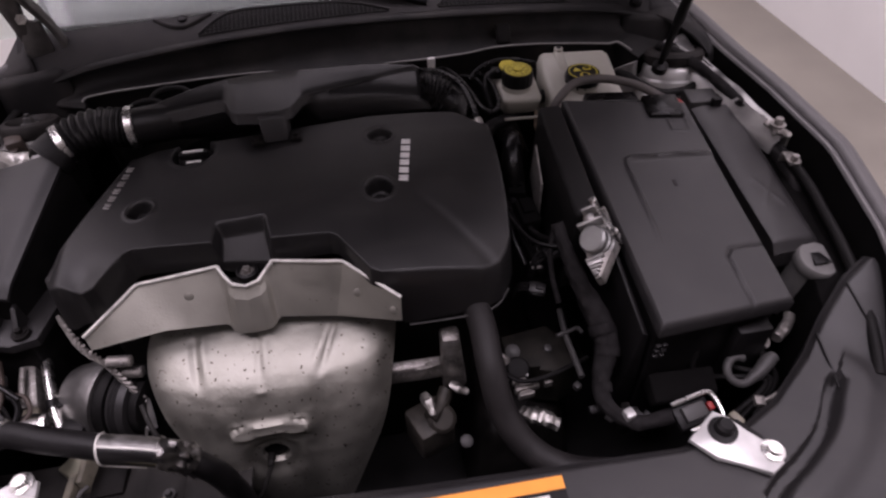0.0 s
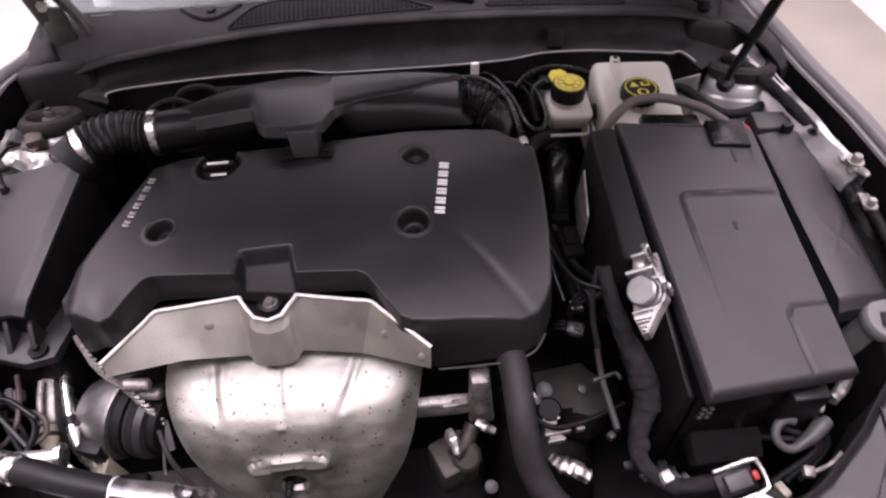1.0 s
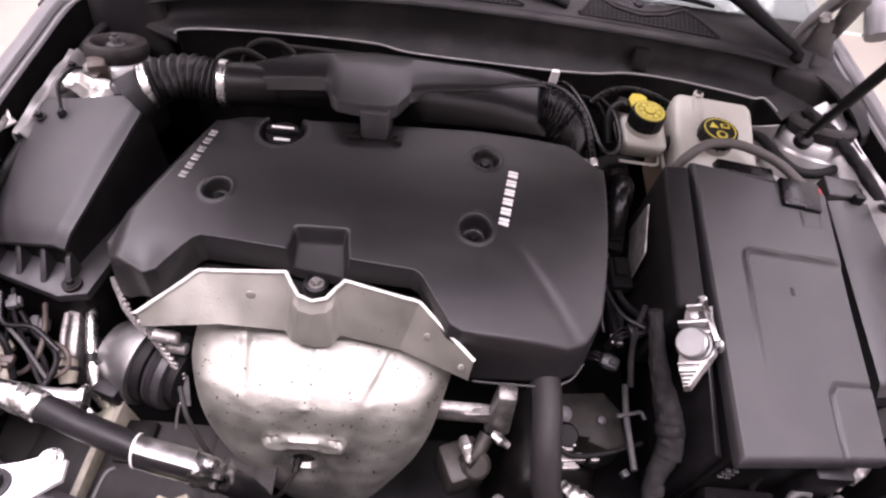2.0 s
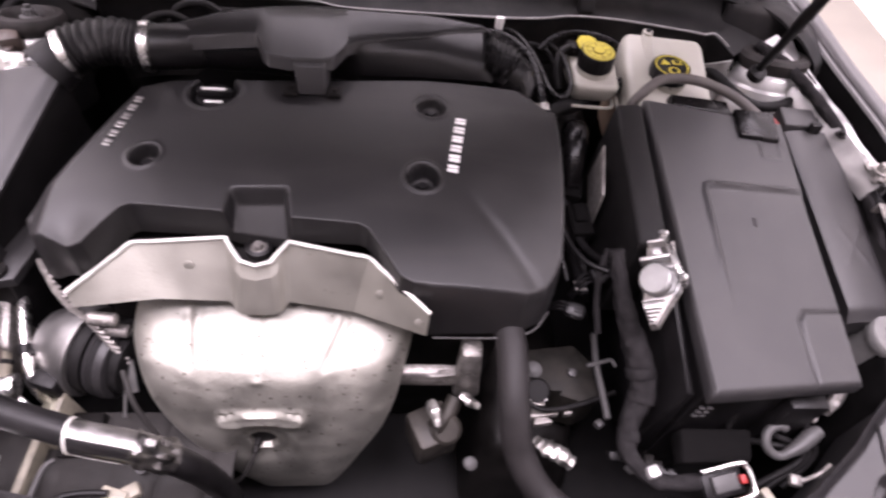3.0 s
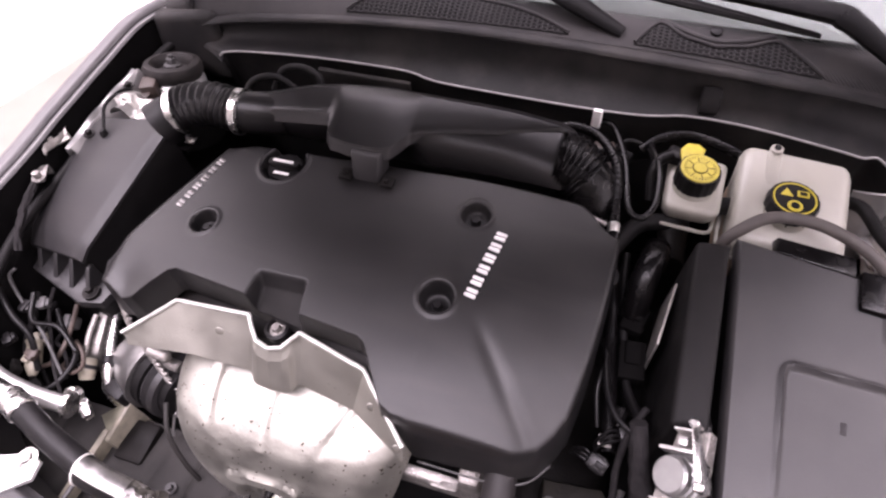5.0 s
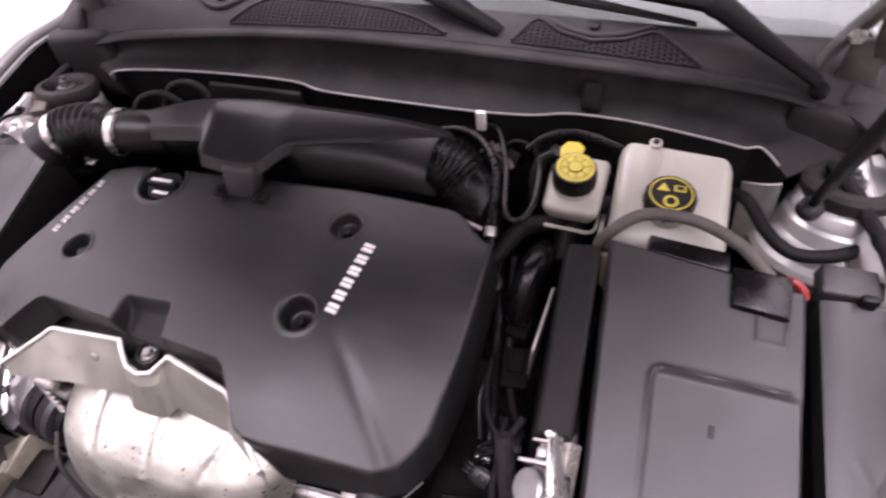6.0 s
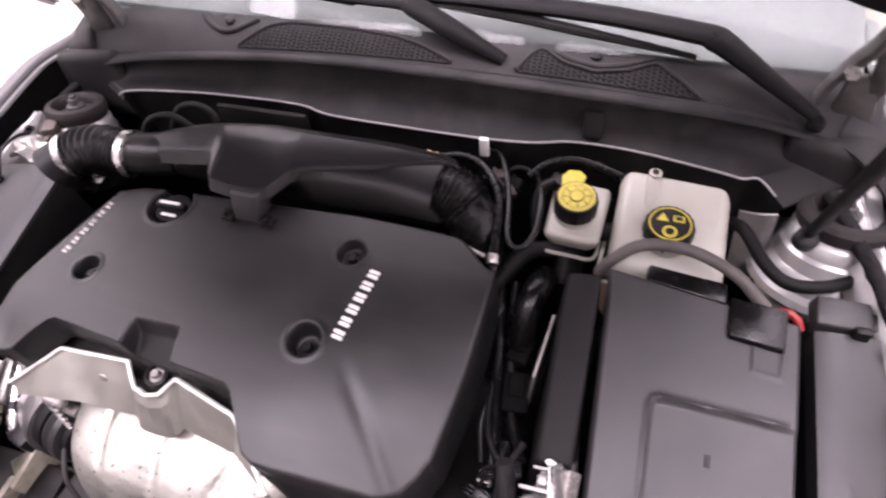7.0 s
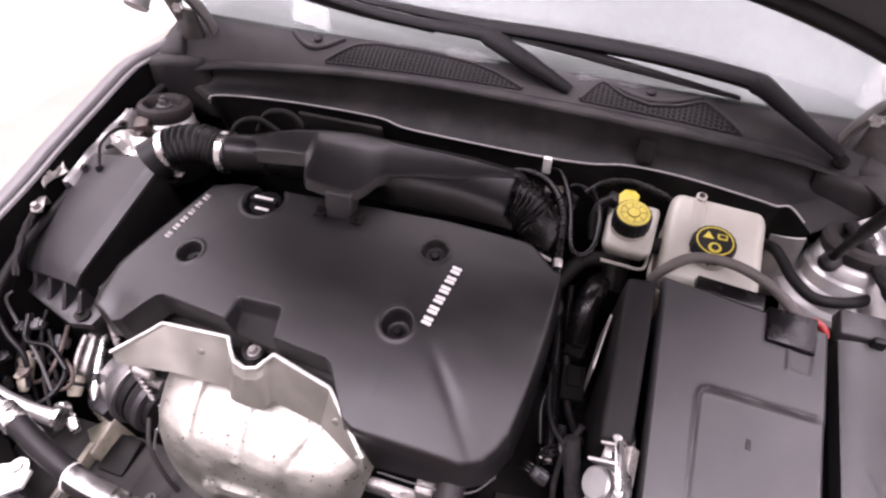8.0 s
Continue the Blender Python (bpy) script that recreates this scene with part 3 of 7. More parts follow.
    part("edge_sheen", bm, PLASTIC, d, "paler grey strip painting the sheen on the front chamfer")
    bm = B()
    hull(bm, [(-0.158, 0.138, 0.893), (-0.122, 0.138, 0.893), (-0.118, 0.168, 0.895), (-0.162, 0.168, 0.895), (-0.162, 0.155, 0.926), (-0.124, 0.155, 0.926), (-0.117, 0.180, 0.930), (-0.169, 0.180, 0.930)], 0.003)
    part("foot", bm, PLASTIC, d)
    for x in (-0.168, -0.112):
        bm = B()
        box(bm, (x - 0.009, 0.134, 0.893), (x + 0.009, 0.152, 0.899), 0.002)
        bolt(bm, (x, 0.140, 0.899), 0.0035, 0.005)
        part("bracket", bm, GRIME, d)
    # corrugated sleeve to the throttle
    bm = B()
    tube(bm, [(0.088, 0.238, 0.887), (0.100, 0.237, 0.886), (0.114, 0.233, 0.882), (0.128, 0.226, 0.875)], [0.040, 0.0415, 0.041, 0.038], 30, 32, (8, 0.0016))
    part("bellows", bm, WET, d, "corrugated black rubber bellows")
    bm = B()
    tube(bm, [(-0.462, 0.196, 0.892), (-0.440, 0.206, 0.900), (-0.405, 0.213, 0.905), (-0.375, 0.212, 0.902), (-0.355, 0.212, 0.900)], 0.0290, 26, 28, (13, 0.0020))
    part("bellows", bm, GLOSS, d, "corrugated black rubber bellows")
    clamp(d, (-0.357, 0.212, 0.900), (1, 0.06, 0), 0.0312)
    clamp(d, (-0.459, 0.197, 0.891), (0.9, 0.40, 0.15), 0.0308)
    bm = B()
    tube(bm, [(0.124, 0.229, 0.877), (0.138, 0.218, 0.866), (0.148, 0.205, 0.845), (0.152, 0.196, 0.81), (0.152, 0.192, 0.76)], [0.036, 0.034, 0.031, 0.030, 0.030], 8, 24)
    part("elbow", bm, WET, d, "smooth black rubber elbow")
    for k in range(3):
        bm = B()
        box(bm, (0.103 + 0.004 * k, 0.186 - 0.007 * k, 0.866 - 0.004 * k), (0.119 + 0.003 * k, 0.189 - 0.007 * k, 0.869 - 0.004 * k), 0.001, Matrix.Rotation(-0.25, 4, "Z"))
        part("clip_bar", bm, GREYPLUG, d, "small pale clip bar")


intake_duct()


def air_filter_box():
    a = thing("air_filter_box", "grey-black plastic air filter housing beside the engine", "air filter box", (-0.57, 0.06, 0.7))
    bm = B()
    # lid: crowned top falling to the outside, taller at the back
    grid = []
    for v in np.linspace(0, 1, 26):
        row = []
        for u in np.linspace(0, 1, 26):
            fl, fr = Vector((-0.668, -0.008, 0.780)), Vector((-0.512, -0.031, 0.822))
            bl, br = Vector((-0.602, 0.180, 0.862)), Vector((-0.452, 0.172, 0.900))
            p = fl.lerp(fr, u).lerp(bl.lerp(br, u), v)
            p.z += 0.012 * math.sin(math.pi * v) * math.sin(math.pi * min(1, u * 1.1)) - 0.008 * step(0.9, 1, u) - 0.006 * step(0.08, 0, v)
            row.append(p)
        grid.append(row)
    sheet(bm, grid, 0.006)
    lid = part("lid", bm, PLASTIC, a)
    bm = B()
    hull(bm, [(-0.680, 0.010, 0.700), (-0.520, -0.020, 0.700), (-0.450, 0.168, 0.720), (-0.592, 0.182, 0.730), (-0.664, -0.002, 0.772), (-0.516, -0.025, 0.806), (-0.456, 0.166, 0.884), (-0.596, 0.174, 0.850)], 0.004)
    # lid wall and body are coloured blacker than the lid
    part("lid_wall", bm, RUBBER, a)
    bm = B()
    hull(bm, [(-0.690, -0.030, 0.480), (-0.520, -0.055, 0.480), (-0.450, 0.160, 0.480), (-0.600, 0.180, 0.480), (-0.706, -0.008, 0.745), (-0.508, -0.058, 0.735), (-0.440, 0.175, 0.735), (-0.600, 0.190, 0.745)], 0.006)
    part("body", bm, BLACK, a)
    bm = B()
    slab(bm, [(-0.712, -0.010), (-0.640, -0.034), (-0.525, -0.070), (-0.490, -0.062), (-0.440, 0.178), (-0.600, 0.196)], 0.742, 0.756, 0.003)
    part("flange", bm, PLASTIC, a, "ribbed joint flange of the filter box")
    for k in range(6):
        t = k / 5
        p = Vector((-0.690, -0.008, 0.75)).lerp(Vector((-0.515, -0.052, 0.75)), t)
        bm = B()
        hull(bm, [(p.x - 0.004, p.y - 0.012, 0.752), (p.x + 0.004, p.y - 0.012, 0.752), (p.x + 0.004, p.y + 0.03, 0.752), (p.x - 0.004, p.y + 0.03, 0.752), (p.x - 0.003, p.y + 0.020, 0.790), (p.x + 0.003, p.y + 0.020, 0.790), (p.x + 0.003, p.y + 0.03, 0.790), (p.x - 0.003, p.y + 0.03, 0.790)], 0.001, 1)
        part("rib", bm, PLASTIC, a)
    for x, y in ((-0.676, -0.008), (-0.512, -0.052)):
        bm = B()
        lathe(bm, [(0.012, 0), (0.012, 0.006)], (x, y, 0.756))
        bolt(bm, (x, y, 0.762), 0.005, 0.006)
        part("screw", bm, GRIME, a)
    bm = B()
    tube(bm, [(-0.480, 0.176, 0.880), (-0.466, 0.190, 0.888), (-0.456, 0.198, 0.891)], [0.034, 0.031, 0.029], 6, 24)
    part("spout", bm, BLACK, a)
    # small wire clip on the lid
    bm = B()
    tube(bm, [(-0.566, 0.148, 0.868), (-0.572, 0.165, 0.880), (-0.578, 0.185, 0.889), (-0.574, 0.215, 0.890), (-0.570, 0.235, 0.880)], 0.0026, 6, 8)
    lathe(bm, [(0.006, -0.004), (0.006, 0.003), (0.003, 0.008)], (-0.566, 0.148, 0.868), (0, 0, 1), 12)
    part("clip", bm, BLACK, a)


air_filter_box()

# ---- brake fluid and coolant reservoirs ----
def spiky_cap(parent, at, r, h, disc, name="cap"):
    bm = B()
    lathe(bm, [(r, 0), (r, h * 0.75), (r * 0.94, h)], at, (0, 0, 1), 72, 18, 0.012)
    c = part(name, bm, BLACK, parent, "black ribbed screw cap with yellow print")
    return c


def brake_reservoir():
    b = thing("brake_fluid_reservoir", "milky brake fluid reservoir with a yellow cap", "fluid reservoir", (0.26, 0.26, 0.78))
    bm = B()
    hull(bm, [(0.231, 0.226, 0.834), (0.288, 0.224, 0.834), (0.296, 0.300, 0.830), (0.231, 0.302, 0.830), (0.224, 0.212, 0.872), (0.296, 0.210, 0.872), (0.302, 0.304, 0.876), (0.226, 0.308, 0.876)], 0.010, 3)
    lathe(bm, [(0.026, 0), (0.026, 0.02)], (0.259, 0.253, 0.868))
    part("tank", bm, RESERVOIR, b)
    c = spiky_cap(b, (0.259, 0.253, 0.882), 0.0265, 0.023, 0.026)
    bm = B()
    lathe(bm, [(0.0228, 0), (0.0228, 0.0012)], (0.259, 0.253, 0.9052), (0, 0, 1), 48)
    part("disc", bm, YELLOW, c, "yellow printed disc")
    bm = B()
    for k in range(8):
        a = k * math.pi / 4 + 0.2
        m = Matrix.Rotation(a, 4, "Z")
        p = m @ Vector((0.0150, 0, 0))
        box(bm, (0.259 + p.x - 0.0045, 0.253 + p.y - 0.0004, 0.9062), (0.259 + p.x + 0.0045, 0.253 + p.y + 0.0004, 0.9068), 0, m)
        for d in (0.2, 0.4, 0.6):
            e = Matrix.Rotation(a + d, 4, "Z") @ Vector((0.0178, 0, 0))
            box(bm, (0.259 + e.x - 0.0016, 0.253 + e.y - 0.0003, 0.9062), (0.259 + e.x + 0.0016, 0.253 + e.y + 0.0003, 0.9068), 0, Matrix.Rotation(a + d, 4, "Z"))
    lathe(bm, [(0.0092, 0), (0.0092, 0.0008)], (0.259, 0.253, 0.9062))
    part("print", bm, BLACK, c, "black print on the cap")
    bm = B()
    lathe(bm, [(0.0080, 0), (0.0080, 0.0012)], (0.259, 0.253, 0.9066))
    part("symbol", bm, YELLOW, c, "yellow round symbol")
    bm = B()
    slab(bm, [(0.238, 0.272), (0.262, 0.274), (0.265, 0.296), (0.257, 0.304), (0.243, 0.303), (0.236, 0.292)], 0.893, 0.897, 0.001)
    part("tag", bm, YELLOW, b, "yellow warning tag behind the cap")
    bm = B()
    box(bm, (0.221, 0.282, 0.872), (0.246, 0.303, 0.889), 0.004, Matrix.Rotation(-0.3, 4, "Z"))
    tube(bm, [(0.228, 0.290, 0.884), (0.214, 0.280, 0.880), (0.208, 0.262, 0.866), (0.212, 0.240, 0.846)], [0.008, 0.007, 0.006, 0.005], 6, 12)
    part("level_sensor", bm, BLACK, b, "black level sensor plug with its wire")
    bm = B()
    tube(bm, [(0.231, 0.216, 0.8345), (0.262, 0.2145, 0.8345), (0.291, 0.216, 0.8345), (0.296, 0.25, 0.833)], 0.0026, 4, 6)
    part("seam", bm, RESERVOIR, b)


brake_reservoir()


def coolant_tank():
    c = thing("coolant_tank", "milky white coolant expansion tank with a black cap", "fluid reservoir", (0.375, 0.26, 0.74))
    bm = B()
    hull(bm, [(0.312, 0.190, 0.735), (0.442, 0.188, 0.735), (0.447, 0.318, 0.735), (0.318, 0.318, 0.735), (0.306, 0.188, 0.862), (0.444, 0.186, 0.852), (0.440, 0.314, 0.899), (0.308, 0.320, 0.903)], 0.016, 4)
    part("tank", bm, RESERVOIR, c)
    bm = B()
    hull(bm, [(0.3105, 0.188, 0.733), (0.4435, 0.186, 0.733), (0.4485, 0.320, 0.733), (0.3165, 0.320, 0.733), (0.3055, 0.186, 0.836), (0.4455, 0.184, 0.826), (0.4435, 0.312, 0.84), (0.3095, 0.316, 0.84)], 0.016, 4)
    part("lower_half", bm, mat("coolant_stained_plastic", (0.46, 0.35, 0.25), 0.38, var=0.08, scale=14, bump=0.1, fine=200), c, "orange-tinted lower half holding coolant")
    bm = B()
    tube(bm, [(0.302, 0.25, 0.838), (0.3055, 0.187, 0.836), (0.37, 0.1845, 0.832), (0.4455, 0.1835, 0.826)], 0.0028, 5, 6)
    part("seam", bm, RESERVOIR, c)
    bm = B()
    hull(bm, [(0.336, 0.262, 0.868), (0.358, 0.262, 0.868), (0.358, 0.312, 0.880), (0.336, 0.312, 0.880), (0.339, 0.264, 0.884), (0.355, 0.264, 0.884), (0.355, 0.310, 0.9055), (0.339, 0.310, 0.9055)], 0.003)
    lathe(bm, [(0.0075, 0), (0.0075, 0.006), (0.005, 0.007)], (0.347, 0.310, 0.900), (0, 0, 1), 18)
    part("filler_neck", bm, RESERVOIR, c)
    bm = B()
    lathe(bm, [(0.0042, 0), (0.0042, 0.0012)], (0.347, 0.310, 0.9072))
    part("port", bm, BLACK, c)
    bm = B()
    lathe(bm, [(0.030, 0), (0.030, 0.02)], (0.371, 0.243, 0.858))
    part("neck", bm, RESERVOIR, c)
    k = spiky_cap(c, (0.371, 0.243, 0.874), 0.0295, 0.020, 0.03)
    bm = B()
    n = 40
    def ring(r0, r1, z):
        a = [bm.verts.new((0.371 + r0 * math.cos(2 * math.pi * i / n), 0.243 + r0 * math.sin(2 * math.pi * i / n), z)) for i in range(n)]
        b = [bm.verts.new((0.371 + r1 * math.cos(2 * math.pi * i / n), 0.243 + r1 * math.sin(2 * math.pi * i / n), z)) for i in range(n)]
        a2 = [bm.verts.new(v.co + Vector((0, 0, 0.001))) for v in a]
        b2 = [bm.verts.new(v.co + Vector((0, 0, 0.001))) for v in b]
        for i in range(n):
            j = (i + 1) % n
            for q in ((a2[i], b2[i], b2[j], a2[j]), (a[i], a[j], b[j], b[i]), (a[i], a2[i], a2[j], a[j]), (b[i], b[j], b2[j], b2[i])):
                bm.faces.new(q)
    ring(0.0228, 0.0245, 0.8942)
    slab(bm, [(0.355, 0.246), (0.369, 0.246), (0.362, 0.258)], 0.8942, 0.8952, 0)
    box(bm, (0.374, 0.247, 0.8942), (0.387, 0.256, 0.8952), 0)
    lathe(bm, [(0.0085, 0), (0.0085, 0.001)], (0.371, 0.231, 0.8942))
    part("print", bm, YELLOW, k, "yellow ring and symbols")
    bm = B()
    lathe(bm, [(0.005, 0), (0.005, 0.0008)], (0.371, 0.231, 0.8953))
    box(bm, (0.3765, 0.249, 0.8953), (0.3845, 0.2540, 0.8959), 0)
    part("symbol", bm, BLACK, k)


coolant_tank()


def hose(name, pts, r, label, category="hose", material=None, ribs=None, n=10, segs=14, rough=0.0):
    bm = B()
    tube(bm, pts, r, n, segs, ribs, 1.0, rough)
    return solid(name, bm, material or RUBBER, label, category)


hose("coolant_hose", [(0.318, 0.200, 0.835), (0.301, 0.180, 0.860), (0.313, 0.186, 0.884), (0.345, 0.202, 0.900), (0.395, 0.205, 0.899), (0.445, 0.188, 0.891), (0.480, 0.158, 0.880)], 0.0072, "brown-black rubber hose arching over the battery cover", material=mat("hose_rubber", (0.06, 0.052, 0.048), 0.6, var=0.2, bump=0.2))
hose("vacuum_hose", [(0.070, 0.304, 0.884), (0.098, 0.304, 0.892), (0.130, 0.293, 0.893), (0.153, 0.266, 0.891), (0.166, 0.233, 0.884), (0.173, 0.175, 0.871), (0.178, 0.136, 0.853), (0.180, 0.105, 0.80)], 0.0062, "ribbed black vacuum hose beside the throttle", material=WET, ribs=(40, 0.0005), n=14)
hose("brake_line_hose", [(0.128, 0.345, 0.872), (0.150, 0.325, 0.880), (0.172, 0.266, 0.880), (0.186, 0.195, 0.876), (0.205, 0.186, 0.874), (0.217, 0.212, 0.878), (0.214, 0.268, 0.882), (0.200, 0.310, 0.876)], 0.0040, "thin black hose looping beside the brake reservoir", material=WET)
hose("breather_hose", [(0.190, 0.318, 0.856), (0.212, 0.334, 0.868), (0.250, 0.341, 0.876), (0.300, 0.328, 0.874), (0.325, 0.330, 0.86)], 0.0065, "black hose running behind the brake reservoir", material=WET)
hose("throttle_rod", [(0.104, 0.183, 0.876), (0.135, 0.174, 0.874), (0.164, 0.166, 0.872)], 0.0028, "thin silver rod at the throttle end", "rod", CASTING, n=4, segs=8)
for at, ax in (((0.1738, 0.166, 0.868), (0.1, -0.9, -0.3)), ((0.1782, 0.134, 0.852), (0.1, -0.8, -0.6))):
    bm = B()
    lathe(bm, [(0.0072, -0.006), (0.0080, -0.003), (0.0072, 0.0), (0.0080, 0.003), (0.0072, 0.006)], at, ax, 14)
    solid("hose_ferrule", bm, FOIL, "small braided metal ferrule on the vacuum hose", "hose clamp", "vacuum hose ferrules")
bm = B()
lathe(bm, [(0.006, 0), (0.0075, 0.003), (0.0075, 0.010), (0.005, 0.013)], (0.056, 0.303, 0.882), (0.9, 0, 0.2), 14)
box(bm, (0.050, 0.299, 0.876), (0.058, 0.307, 0.893), 0.002)
solid("hose_nipple", bm, BRASS, "dull brass nipple at the vacuum hose end", "hose fitting")
for k, (x, y, z, r) in enumerate(((0.143, 0.312, 0.852, 0.2), (0.164, 0.283, 0.852, 0.7), (0.168, 0.315, 0.842, -0.3), (0.150, 0.255, 0.835, 0.4))):
    bm = B()
    turn = Matrix.Rotation(r, 4, "Z") @ Matrix.Rotation(0.3 * k, 4, "X")
    box(bm, (x - 0.015, y - 0.008, z - 0.007), (x + 0.013, y + 0.008, z + 0.007), 0.002, turn)
    box(bm, (x - 0.004, y - 0.010, z - 0.008), (x + 0.002, y + 0.010, z + 0.009), 0.001, turn)
    solid("sensor_plug", bm, COPPER if k < 2 else BLACK, "small brown sensor plug near the firewall" if k < 2 else "small black sensor plug near the firewall", "connector", "firewall plugs")
hose("firewall_wire", [(0.15, 0.31, 0.85), (0.172, 0.325, 0.862), (0.20, 0.318, 0.858), (0.215, 0.300, 0.845)], 0.0035, "thin black wire near the firewall", "wire", BLACK)
hose("firewall_wire", [(0.13, 0.30, 0.86), (0.155, 0.29, 0.868), (0.175, 0.262, 0.862), (0.172, 0.235, 0.83)], 0.003, "thin black wire near the firewall", "wire", BLACK)
hose("heater_hose", [(0.452, 0.306, 0.840), (0.464, 0.280, 0.858), (0.486, 0.240, 0.854), (0.514, 0.219, 0.849), (0.556, 0.226, 0.845), (0.592, 0.246, 0.842)], 0.0080, "black rubber hose looping past the strut tower")
bm = B()
lathe(bm, [(0.006, -0.012), (0.0100, -0.010), (0.0100, -0.002), (0.007, 0.0), (0.007, 0.006), (0.0105, 0.008), (0.0105, 0.014), (0.005, 0.016)], (0.602, 0.252, 0.842), (0.8, 0.5, 0.1), 12)
bolt(bm, (0.614, 0.266, 0.846), 0.006, 0.010, (0.2, 0.3, 1))
box(bm, (0.594, 0.258, 0.834), (0.608, 0.276, 0.844), 0.002)
solid("hose_joint", bm, BRASS, "brass hose joint beside the strut tower", "hose fitting")
hose("purge_hose", [(0.165, 0.150, 0.800), (0.202, 0.212, 0.820), (0.237, 0.227, 0.826), (0.263, 0.239, 0.838), (0.278, 0.245, 0.848), (0.312, 0.252, 0.850)], 0.0118, "thick black rubber hose between engine and tank")

bm = B()
for k in range(3):
    c = Vector((0.273 + 0.006 * k, 0.243 + 0.004 * k, 0.845 + 0.003 * k))
    tube(bm, [c + Vector((0.004 * math.sin(t), -0.0125 * math.sin(t), 0.0130 * math.cos(t))) for t in np.linspace(0, 2 * math.pi, 13)], 0.0015, 3, 6)
c = Vector((0.273, 0.243, 0.845))
tube(bm, [c + Vector(q) for q in ((0.0, 0.001, 0.013), (-0.004, 0.008, 0.021), (0.004, 0.014, 0.023))], 0.0015, 4, 6)
tube(bm, [c + Vector(q) for q in ((0.012, 0.009, 0.018), (0.016, 0.018, 0.024), (0.010, 0.024, 0.026))], 0.0015, 4, 6)
solid("spring_clamp", bm, STEEL, "bright wire spring clamp on a hose end", "hose clamp")


def brake_booster():
    b = thing("brake_booster", "round black brake booster low on the firewall", "brake booster", (0.235, 0.384, 0.66))
    bm = B()
    lathe(bm, [(0.02, 0), (0.09, 0.005), (0.100, 0.02), (0.100, 0.035), (0.07, 0.055)], (0.235, 0.384, 0.70), (0, -1, 0.1), 40)
    part("shell", bm, RUBBER, b)
    bm = B()
    lathe(bm, [(0.100, 0.022), (0.105, 0.024), (0.105, 0.031), (0.100, 0.033)], (0.235, 0.384, 0.70), (0, -1, 0.1), 40)
    part("rim", bm, RUBBER, b)
    bm = B()
    lathe(bm, [(0.02, 0.0), (0.022, 0.04), (0.018, 0.12)], (0.260, 0.330, 0.752), (0.02, -1, 0.02), 20)
    part("master_cylinder", bm, GRIME, b, "dark cast master cylinder")


brake_booster()

# ---- battery cover, side channel, control module, fuse box ----
def bat_z(x, y):
    return 0.889 + 0.222 * (y - 0.15) - 0.06 * (x - 0.31)


